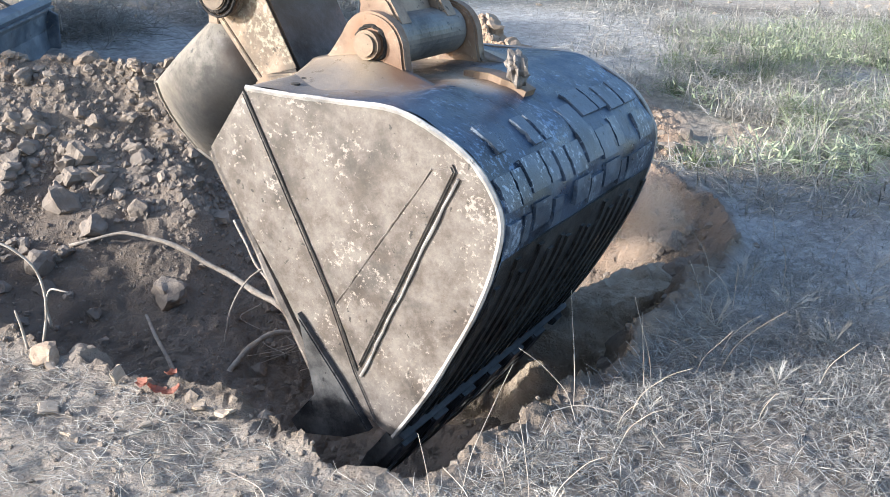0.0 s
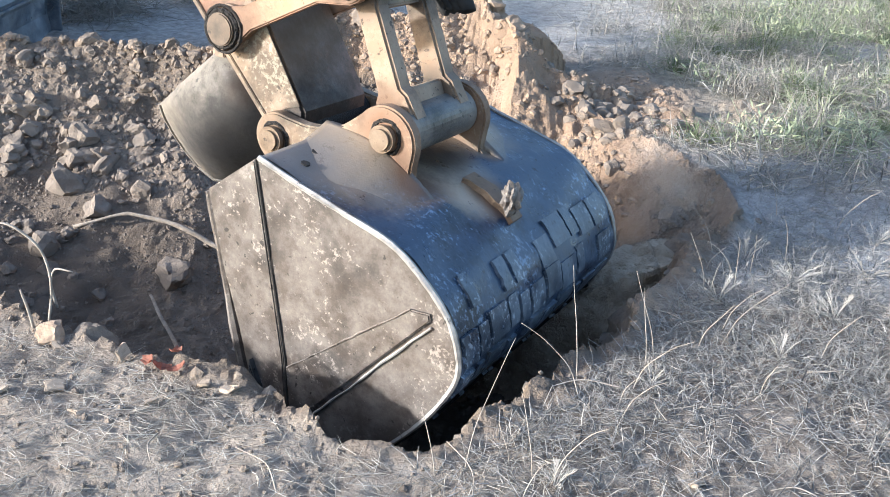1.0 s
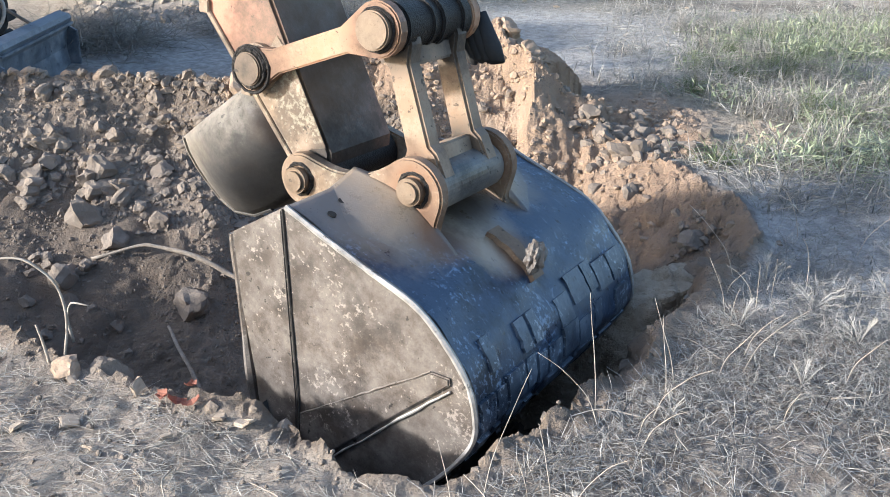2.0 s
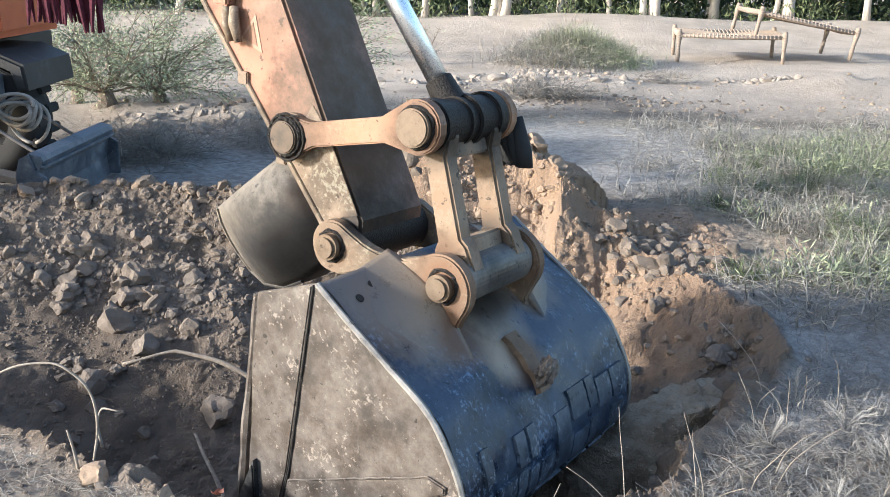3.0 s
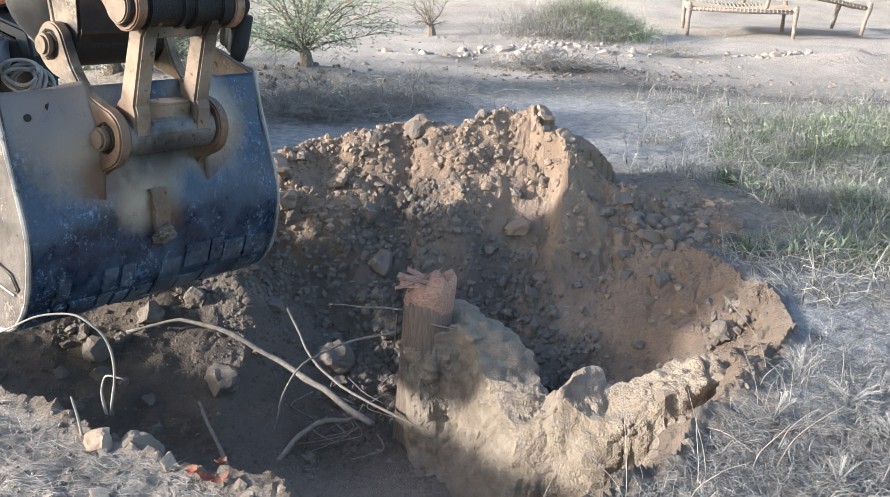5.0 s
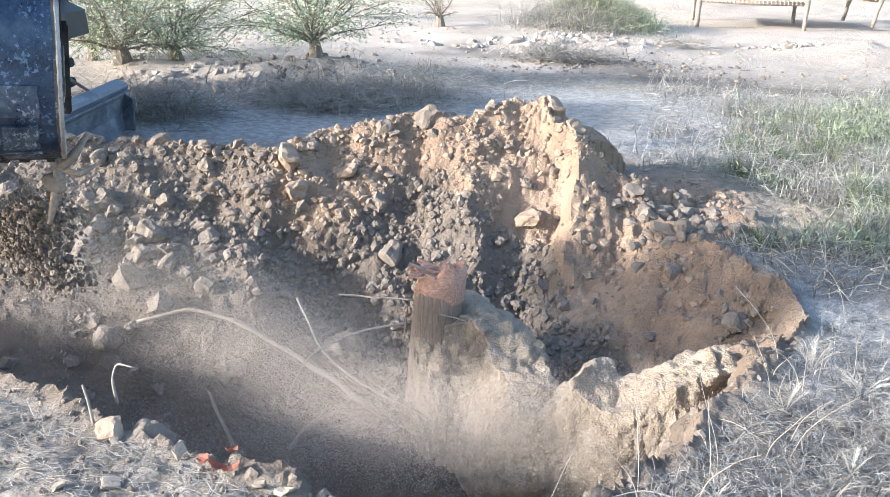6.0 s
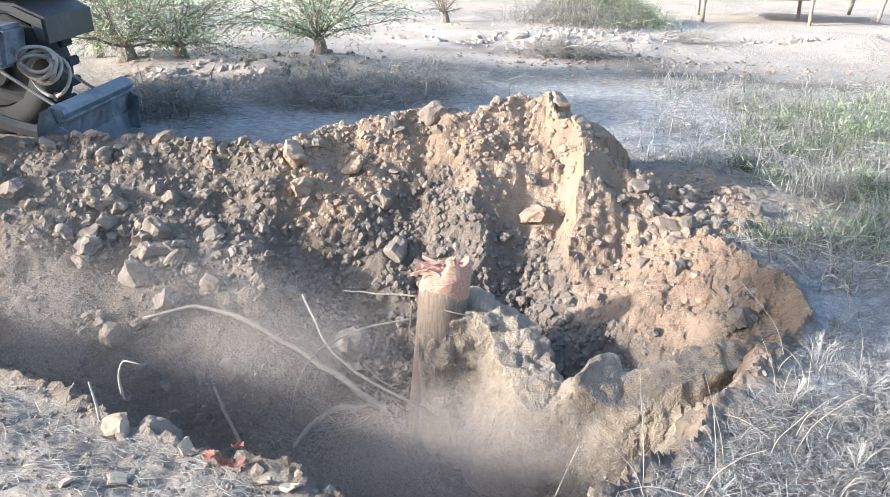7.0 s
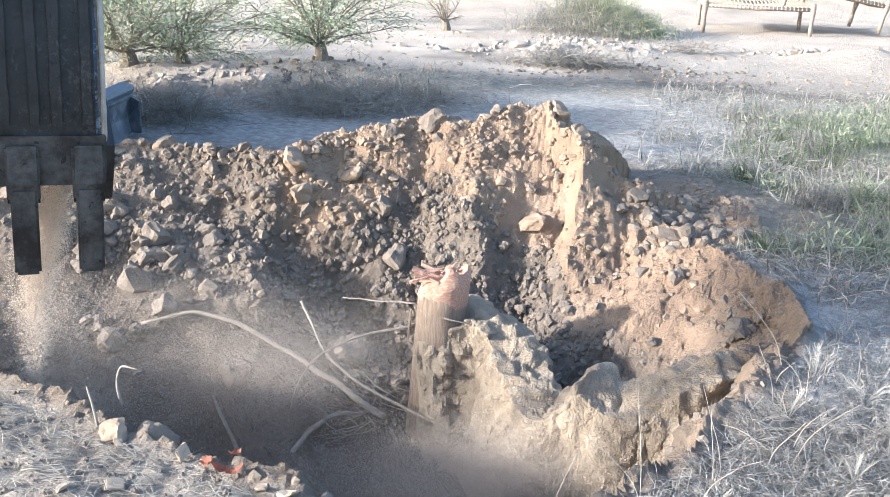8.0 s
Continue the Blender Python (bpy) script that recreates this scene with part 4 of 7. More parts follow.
    # small lugs on the edge
    for x, z in ((-0.315, 0.27), (-0.525, 0.55)):
        bm = bmesh.new()
        box(bm, (x - 0.02, 0.42, z - 0.02), (x + 0.03, 0.45, z + 0.03), 0.004)
        part("edge_lug", bm, EAR_PAINT, stick)
    # curved guard on the machine's side of the stick end
    bm = bmesh.new()
    prof = [(-0.29, 0.31), (-0.40, 0.225), (-0.53, 0.12), (-0.665, 0.01), (-0.645, -0.04), (-0.60, -0.10), (-0.54, -0.16), (-0.46, -0.225), (-0.37, -0.265), (-0.26, -0.255), (-0.16, -0.20), (-0.05, -0.10), (-0.04, 0.02), (-0.16, 0.18)]
    apex = Vector((-0.31, 0.14))
    layers = []
    for t in (0.0, 0.08, 0.2, 0.36, 0.55, 0.78):
        row = []
        for x, z in prof:
            we = 0.49 + 0.24 * float(sstep(0.12, -0.26, z))
            xe, ze = x - (we - 0.44) * 0.95, z - (we - 0.44) * 0.45
            w = we + (0.425 - we) * math.sin(min(1, t * 1.25) * math.pi / 2)
            row.append(bm.verts.new((xe + (apex.x - xe) * t, w, ze + (apex.y - ze) * t)))
        layers.append(row)
    deep = [bm.verts.new((x * 0.95 - 0.25, 0.86, z - 0.12)) for x, z in prof]
    layers.insert(0, deep)
    for a, b in zip(layers, layers[1:]):
        for i in range(len(prof)):
            j = (i + 1) % len(prof)
            bm.faces.new((a[i], a[j], b[j], b[i]))
    bm.faces.new(layers[-1])
    bm.faces.new(deep[::-1])
    part("curved_guard", bm, GUARD_STEEL, stick, "bare curved steel guard, shade painted in below", True)
    bm = bmesh.new()
    rim = []
    for x, z in prof[3:-3]:
        we = 0.49 + 0.24 * float(sstep(0.12, -0.26, z))
        rim.append((x - (we - 0.44) * 0.95, we, z - (we - 0.44) * 0.45))
    tube(bm, rim, [0.009] * len(rim), 6)
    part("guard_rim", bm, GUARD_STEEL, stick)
    return stick


build_stick()


def build_links():
    # idler bars: origin at the stick pin, x towards the meeting pin
    bm = bmesh.new()
    slab(bm, bar_outline((0, 0), (IDLER, 0), 0.082, 0.098, 0.046), 0.375, 0.425, 0.006)
    idler = moving_part("idler_link", bm, IDLER_PAINT, "orange side link bars")
    bm = bmesh.new()
    slab(bm, bar_outline((0, 0), (IDLER, 0), 0.082, 0.098, 0.046), 0.87, 0.92, 0.006)
    part("far_bar", bm, IDLER_PAINT, idler)
    bm = bmesh.new()
    rod_y(bm, IDLER, 0, 0.085, 0.425, 0.87, 36, 0.0)
    part("pin_sleeve", bm, GREASE, idler, "black greasy pin sleeve")
    for w0, w1, r in ((0.44, 0.50, 0.094), (0.60, 0.63, 0.093), (0.66, 0.70, 0.098), (0.80, 0.86, 0.096)):
        bm = bmesh.new()
        rod_y(bm, IDLER, 0, r, w0, w1, 30, 0.006)
        part("sleeve_ring", bm, GREASE, idler)
    for w0, w1, r, mt, lab in ((0.343, 0.376, 0.068, PIN_STEEL, "round pin cap"), (0.918, 0.95, 0.082, GREASE, ""), (0.95, 0.99, 0.05, GREASE, "")):
        bm = bmesh.new()
        rod_y(bm, IDLER, 0, r, w0, w1, 32, 0.006)
        part("pin_cap", bm, mt, idler, lab)
    for gx, gr, gw in ((IDLER, 0.072, 0.372), (0.0, 0.086, 0.374)):
        bm = bmesh.new()
        grease_ring(bm, gx, 0, gr, gw, 0.007)
        part("grease_ring", bm, GREASE, idler)
    # hanging rag of hose rubber at the far end
    bm = bmesh.new()
    for k in range(4):
        x = IDLER - 0.03 + 0.03 * k
        tube(bm, [(x, 0.93 + 0.012 * k, -0.02), (x + 0.02, 0.96, -0.10 - 0.02 * k), (x + 0.03, 0.955, -0.17 - 0.015 * k), (x + 0.02, 0.95, -0.20)], [0.03, 0.04, 0.032, 0.012], 8)
    part("rubber_flap", bm, RUBBER, idler, "black rubber flap", True)
    # bucket link: origin at the bucket's upper pin, x towards the meeting pin
    bm = bmesh.new()
    rod_y(bm, 0, 0, 0.088, 0.43, 0.88, 36, 0.006)
    link = moving_part("bucket_link", bm, GREY_STEEL, "cast bucket link with a smooth grey sleeve")
    for w0, w1 in ((0.455, 0.535), (0.765, 0.845)):
        bm = bmesh.new()
        slab(bm, [(0.03, -0.085), (0.12, -0.07), (0.15, -0.05), (0.44, -0.045), (0.50, -0.07), (LINK, -0.07), (LINK, 0.07), (0.50, 0.07), (0.44, 0.045), (0.15, 0.05), (0.12, 0.07), (0.03, 0.085)], w0, w1, 0.010)
        part("link_bar", bm, BAR_PAINT, link, "ochre link bar")
    for x0, x1 in ((0.07, 0.14), (0.43, 0.50)):
        bm = bmesh.new()
        box(bm, (x0, 0.535, -0.035), (x1, 0.765, 0.035), 0.008)
        part("cross_web", bm, BAR_PAINT, link)
    # hydraulic rod: origin at the meeting pin, x towards the cylinder
    bm = bmesh.new()
    r = bmesh.ops.create_cone(bm, cap_ends=True, segments=32, radius1=0.040, radius2=0.040, depth=1.0)
    bmesh.ops.transform(bm, matrix=Matrix.Translation((0.60, 0.655, 0)) @ Matrix.Rotation(radians(90), 4, "Y"), verts=r["verts"])
    rod = moving_part("cylinder_rod", bm, CHROME, "bright chromed hydraulic rod", True)
    bm = bmesh.new()
    r = bmesh.ops.create_cone(bm, cap_ends=True, segments=28, radius1=0.062, radius2=0.052, depth=0.10)
    bmesh.ops.transform(bm, matrix=Matrix.Translation((0.12, 0.655, 0)) @ Matrix.Rotation(radians(90), 4, "Y"), verts=r["verts"])
    part("rod_eye", bm, GREASE, rod)
    bm = bmesh.new()
    r = bmesh.ops.create_cone(bm, cap_ends=True, segments=28, radius1=0.072, radius2=0.072, depth=0.62)
    bmesh.ops.transform(bm, matrix=Matrix.Translation((0.98, 0.655, 0)) @ Matrix.Rotation(radians(90), 4, "Y"), verts=r["verts"])
    part("cylinder_barrel", bm, ARM_PAINT, rod, "", True)


build_links()


def build_boom():
    """Boom, out of the picture above: from the stick's head down to the upper body."""
    bm = bmesh.new()
    slab(bm, [(0.0, -0.14), (0.12, 0.0), (0.0, 0.14), (-1.2, 0.30), (-2.4, 0.02), (-2.4, -0.26), (-1.2, -0.12)], 0.49, 0.82, 0.02)
    boom = moving_part("boom", bm, ARM_PAINT, "orange boom")
    bm = bmesh.new()
    rod_y(bm, 0, 0, 0.11, 0.42, 0.90, 28, 0.006)
    part("boom_pin", bm, GREASE, boom)


build_boom()


def put(ob, m):
    ob.matrix_basis = Matrix.Translation(-PIVOT) @ m
    return ob


def build_carrier():
    """What shows of the machine itself: body corner, mudguard, wheels, dozer blade, hoses."""
    bm = bmesh.new()
    box(bm, (-5.6, 6.75, 1.10), (-3.36, 7.9, 1.52), 0.06)
    body = put(part("upper_body", bm, BODY_PAINT, excavator, "red-orange body with a rounded lower edge"), Matrix())
    bm = bmesh.new()
    box(bm, (-5.6, 6.735, 1.30), (-3.35, 6.76, 1.315), 0.003)
    part("body_seam", bm, plain("pale seam", [(0.3, (0.5, 0.2, 0.1)), (0.7, (0.6, 0.32, 0.2))], 20, 0.6), body)
    for x in (-3.86, -5.6):
        bm = bmesh.new()
        box(bm, (x, 6.715, 1.135), (x + 0.36, 6.755, 1.275), 0.015)
        lamp = part("headlight", bm, BLACK_PAINT, body, "headlight in a black bezel")
        bm = bmesh.new()
        box(bm, (x + 0.03, 6.700, 1.16), (x + 0.19, 6.718, 1.25), 0.008)
        part("lens", bm, plain("lamp glass", [(0.3, (0.55, 0.57, 0.6)), (0.7, (0.75, 0.76, 0.78))], 30, 0.15, 0.3, bump=0.1), lamp)
        bm = bmesh.new()
        box(bm, (x + 0.21, 6.704, 1.165), (x + 0.32, 6.718, 1.245), 0.006)
        part("reflector", bm, BODY_PAINT, lamp)
    bm = bmesh.new()
    box(bm, (-5.8, 6.9, 0.62), (-3.7, 8.4, 1.08), 0.04)
    put(part("chassis", bm, BLACK_PAINT, excavator, "grimy black chassis"), Matrix())
    bm = bmesh.new()
    slab(bm, [(-4.6, 0.80), (-4.55, 0.97), (-4.3, 1.04), (-3.45, 1.02), (-3.24, 0.93), (-3.22, 0.75), (-3.30, 0.75), (-3.34, 0.88), (-3.5, 0.95), (-4.3, 0.96), (-4.5, 0.88)], 6.80, 7.62, 0.02)
    guard = put(part("mudguard", bm, BLACK_PAINT, excavator, "thick black mudguard"), Matrix())
    bm = bmesh.new()
    slab(bm, [(-4.5, 0.82), (-4.3, 0.95), (-3.5, 0.94), (-3.34, 0.86), (-3.28, 0.70), (-3.60, 0.68), (-4.3, 0.70)], 6.815, 6.84, 0.008)
    part("mud_flap", bm, RUBBER, guard)
    for y in (7.28, 5.7):
        bm = bmesh.new()
        ring = []
        prof = [(0.25, -0.15), (0.34, -0.19), (0.43, -0.185), (0.465, -0.14), (0.475, 0.0), (0.465, 0.14), (0.43, 0.185), (0.34, 0.19), (0.25, 0.15)]
        for k in range(40):
            a = 2 * math.pi * k / 40
            ring.append([bm.verts.new((r * math.cos(a), w, r * math.sin(a))) for r, w in prof])
        for k in range(40):
            p, q = ring[k], ring[(k + 1) % 40]
            for i in range(len(prof) - 1):
                bm.faces.new((p[i], p[i + 1], q[i + 1], q[i]))
        wheel = put(part("wheel", bm, RUBBER, excavator, "muddy black tyre", True), pose(-3.80, y, 0.47))
        for k in range(20):
            a = 360 * k / 20
            for sgn in (-1, 1):
                bm = bmesh.new()
                box(bm, (0.455, 0.0, -0.035), (0.505, 0.19, 0.035), 0.010, pose(0, 0, 0, 0, a + (9 if sgn > 0 else 0), 0) @ Matrix.Diagonal((1, sgn, 1, 1)))
                part("tread_lug", bm, RUBBER, wheel)
        bm = bmesh.new()
        rod_y(bm, 0, 0, 0.26, -0.12, 0.12, 32, 0.02)
        rod_y(bm, 0, 0, 0.10, -0.17, -0.11, 20, 0.01)
        part("rim", bm, RUBBER, wheel)
    # dozer blade with its top flange, end plate and push arms
    bm = bmesh.new()
    slab(bm, [(-2.98, 0.43), (-2.90, 0.41), (-2.885, 0.38), (-2.93, 0.29), (-2.95, 0.16), (-2.93, 0.02), (-2.88, -0.10), (-2.92, -0.10), (-2.97, 0.02), (-2.99, 0.16), (-2.97, 0.29), (-3.02, 0.39)], 6.2, 7.45, 0.005)
    blade = put(part("dozer_blade", bm, BLADE_STEEL, excavator, "blue-grey dozer blade with a bent top flange"), Matrix())
    for y in (6.195, 7.48):
        bm = bmesh.new()
        slab(bm, [(-3.06, 0.30), (-3.03, 0.40), (-2.97, 0.43), (-2.93, 0.32), (-2.86, 0.28), (-2.86, -0.1), (-3.06, -0.1)], y - 0.03, y, 0.005)
        part("end_plate", bm, BLADE_STEEL, blade)
    bm = bmesh.new()
    box(bm, (-2.905, 6.2, 0.335), (-2.875, 7.45, 0.352), 0.003)
    part("flange_bead", bm, BLADE_STEEL, blade)
    for y in (6.45, 7.1):
        bm = bmesh.new()
        tube(bm, [(-2.97, y, 0.16), (-3.35, y + 0.05, 0.22), (-3.9, y + 0.1, 0.36)], [0.045, 0.05, 0.055], 6)
        put(part("push_arm", bm, BLACK_PAINT, excavator), Matrix())
        bm = bmesh.new()
        tube(bm, [(-2.99, y - 0.1, 0.40), (-3.7, y - 0.05, 0.82)], [0.012, 0.012], 8)
        put(part("blade_strut", bm, GREY_STEEL, excavator), Matrix())
    random.seed(12)
    hose = plain("dusty hose", [(0.3, (0.20, 0.18, 0.16)), (0.7, (0.36, 0.33, 0.29))], 20, 0.7)
    for k in range(6):
        bm = bmesh.new()
        cx, cz, r = -3.24 + random.uniform(-0.03, 0.03), 0.66 + random.uniform(-0.03, 0.03), random.uniform(0.08, 0.14)
        pts = [(cx + r * math.cos(a) * 1.1, 6.62 + 0.03 * k + 0.03 * math.sin(2 * a), cz + r * math.sin(a) * (0.9 + 0.1 * k) * 0.8 - 0.02 * k) for a in [i * math.pi * 1.9 / 22 + k for i in range(23)]]
        tube(bm, pts, [0.013] * 23, 8)
        put(part("hose", bm, hose, excavator, "coiled grey hose", True), Matrix())
    bm = bmesh.new()
    box(bm, (-3.80, 6.45, 0.62), (-3.37, 6.80, 0.90), 0.03)
    put(part("tool_box", bm, BLADE_STEEL, excavator, "grey step box"), Matrix())
    # dark red fringe that hangs from the machine
    fr = plain("dark red fringe", [(0.3, (0.03, 0.008, 0.014)), (0.6, (0.09, 0.015, 0.03)), (0.8, (0.16, 0.03, 0.05))], 30, 0.95)
    for k in range(26):
        bm = bmesh.new()
        x = -2.95 + 0.018 * k + random.uniform(-0.01, 0.01)
        y = 6.4 + random.uniform(-0.05, 0.05)
        z = 1.26 - 0.02 * random.random() - (0.05 if k > 17 else 0.0)
        tube(bm, [(x, y, 1.55), (x + random.uniform(-0.02, 0.02), y, 1.40), (x + random.uniform(-0.02, 0.02), y, z)], [0.020, 0.022, 0.008], 6)
        put(part("tassel", bm, fr, excavator, "dark red tassel"), Matrix())
    bm = bmesh.new()
    tube(bm, [(-3.40, 6.78, 1.56), (-2.9, 6.4, 1.57), (-2.45, 6.4, 1.55)], [0.02] * 3, 8)
    put(part("tassel_rail", bm, BLACK_PAINT, excavator), Matrix())


build_carrier()


def motions():
    rows = {k: [] for k in MOVING}
    for t, a, b, th, ph, sw in DIG:
        rows["bucket"].append((t, in_plane(a, b, th, sw)))
        rows["stick"].append((t, in_plane(a, b, ph, sw)))
        cx, cz = turned(*PIN_C, ph)
        bx, bz = turned(*PIN_B, th)
        dx, dz = link_pin(th, ph)
        rows["idler_link"].append((t, in_plane(a + cx, b + cz, math.degrees(math.atan2(dz - cz, dx - cx)), sw)))
        rows["bucket_link"].append((t, in_plane(a + bx, b + bz, math.degrees(math.atan2(dz - bz, dx - bx)), sw)))
        kx, kz = turned(*ROD_TOP, ph)
        rows["cylinder_rod"].append((t, in_plane(a + dx, b + dz, math.degrees(math.atan2(kz - dz, kx - dx)), sw)))
        hx, hz = turned(-1.42, 2.02, ph)
        ang = math.degrees(math.atan2((b + hz) - 1.9, (a + hx) + 6.1))
        rows["boom"].append((t, in_plane(a + hx, b + hz, ang, sw)))
    for k, r in rows.items():
        walk(MOVING[k], r)
    drift()



# ---- clods and stones ----
def ground_z(x, y):
    return float(height(np.array([x]), np.array([y]))[0])


def rock_mesh(seed, mat, cuts=2, flat=0.8):
    """An angular broken clod of about unit radius."""
    rnd = random.Random(seed)
    bm = bmesh.new()
    bmesh.ops.create_icosphere(bm, subdivisions=cuts, radius=1.0)
    planes = []
    for _ in range(11):
        v = Vector((rnd.gauss(0, 1), rnd.gauss(0, 1), rnd.gauss(0, 1))).normalized()
        planes.append((v, rnd.uniform(0.52, 0.84)))
    for v in bm.verts:
        for n, d in planes:
            k = v.co.dot(n)
            if k > d:
                v.co -= n * (k - d)
        v.co *= 1 + 0.26 * noise.noise(v.co * 1.7 + Vector((seed, 0, 0))) + 0.10 * noise.noise(v.co * 6 + Vector((0, seed, 0)))
        if cuts > 2:
            v.co *= 1 + 0.07 * noise.noise(v.co * 11 + Vector((0, 0, seed)))
        v.co.z *= flat
    return mesh_of("clod", bm, mat)


TAN_CLOD = plain("tan clod", [(0.3, (0.205, 0.145, 0.10)), (0.5, (0.27, 0.195, 0.136)), (0.7, (0.34, 0.256, 0.186))], 9, 0.95, own=False, bump=0.5, depth=0.01, vary=0.2)
ROCKS = [rock_mesh(s, CLOD, 3, random.Random(s).uniform(0.6, 0.95)) for s in range(9)]
TAN_ROCKS = [rock_mesh(30 + s, TAN_CLOD, 3, 0.8) for s in range(4)]


def clod(x, y, r, me, sink=0.5, label="dry grey clay clod on dug earth"):
    ob = tagged(new("clod", me), label, "clod", "clods on the dug earth")
    k = [r * random.uniform(0.8, 1.2) for _ in range(3)]
    ob.matrix_basis = Matrix.Translation((x, y, ground_z(x, y) + r * (0.6 - sink))) @ pose(0, 0, 0, random.uniform(-30, 30), random.uniform(-30, 30), random.uniform(0, 360)) @ Matrix.Diagonal((*k, 1))
    return ob


random.seed(21)
BIG = [(-0.47, 6.32, 0.11), (-0.75, 5.81, 0.085), (-0.63, 5.59, 0.10), (0.88, 5.70, 0.075), (0.96, 5.54, 0.09), (-1.73, 5.12, 0.055), (-1.36, 4.63, 0.12),
       (-1.81, 5.85, 0.07), (1.18, 4.58, 0.07), (-0.83, 5.05, 0.13), (-1.2, 5.16, 0.07), (0.28, 5.42, 0.07), (-2.01, 5.33, 0.095), (-2.02, 5.04, 0.125), (-2.3, 5.35, 0.08),
       (-1.8, 4.9, 0.09), (-2.31, 5.49, 0.08), (-1.61, 5.04, 0.07), (-2.03, 4.65, 0.10), (-1.84, 5.25, 0.06), (-1.14, 2.92, 0.07), (-0.75, 6.2, 0.08), (-2.45, 5.78, 0.08)]
for x, y, r in BIG:
    clod(x, y, r, random.choice(ROCKS))
for x, y, r in ((0.18, 5.79, 0.095), (-1.24, 5.72, 0.09), (-0.95, 5.95, 0.08), (-1.30, 5.86, 0.10), (0.33, 6.42, 0.09), (0.45, 6.2, 0.08), (-1.27, 2.90, 0.05)):
    clod(x, y, r, random.choice(TAN_ROCKS), 0.3, "tan broken clay clod on dug earth")
# a loose scatter that a viewer could count
n = 0
while n < 170:
    x, y = random.uniform(-2.6, 1.2), random.uniform(4.3, 6.6)
    cy = float(np.interp(x, [p[0] for p in CREST], [p[1] for p in CREST]))
    if y > cy + 0.12 or float(dug(np.array([x]), np.array([y]))[0]) < 0.9:
        continue
    if y < 4.9 and x > -1.2 and random.random() < 0.8:
        continue
    near_crest = abs(y - cy) < 0.15
    clod(x, y, random.choice((0.018, 0.022, 0.028, 0.034, 0.042, 0.055)), random.choice(TAN_ROCKS if near_crest and random.random() < 0.4 else ROCKS))
    n += 1
for k in range(24):
    x = random.uniform(-2.9, -1.4)
    clod(x, float(np.interp(x, [p[0] for p in CREST], [p[1] for p in CREST])) + random.uniform(-0.08, 0.05), random.uniform(0.03, 0.065), random.choice(ROCKS + TAN_ROCKS[:2]))
for k in range(42):
    clod(random.gauss(-2.1, 0.34), random.gauss(5.33, 0.18), random.choice((0.03, 0.04, 0.05, 0.065, 0.08)), random.choice(ROCKS))


def scatter_mesh(name, centres, sizes, seed, mat, protos=6, cuts=1):
    """Many crumbs as one mesh."""
    rng = np.random.default_rng(seed)
    shapes = []
    for k in range(protos):
        me = rock_mesh(100 + k + seed, mat, cuts, 0.85)
        v = np.array([p.co[:] for p in me.vertices])
        f = np.array([p.vertices[:] for p in me.polygons])
        bpy.data.meshes.remove(me)
        shapes.append((v, f))
    allv, allf, off = [], [], 0
    for c, s in zip(centres, sizes):
        v, f = shapes[rng.integers(protos)]
        a = rng.uniform(0, 6.283)
        R = np.array([[math.cos(a), -math.sin(a), 0], [math.sin(a), math.cos(a), 0], [0, 0, 1]])
        allv.append(v @ R.T * s * rng.uniform(0.75, 1.25, 3) + c)
        allf.append(f + off)
        off += len(v)
    V, Fc = np.concatenate(allv), np.concatenate(allf)
    me = bpy.data.meshes.new(name)
    me.vertices.add(len(V))
    me.vertices.foreach_set("co", V.ravel())
    me.loops.add(Fc.size)
    me.loops.foreach_set("vertex_index", Fc.ravel())
    me.polygons.add(len(Fc))
    me.polygons.foreach_set("loop_start", np.arange(0, Fc.size, Fc.shape[1]))
    me.update()
    me.shade_flat()
    me.materials.append(mat)
    return new(name, me)


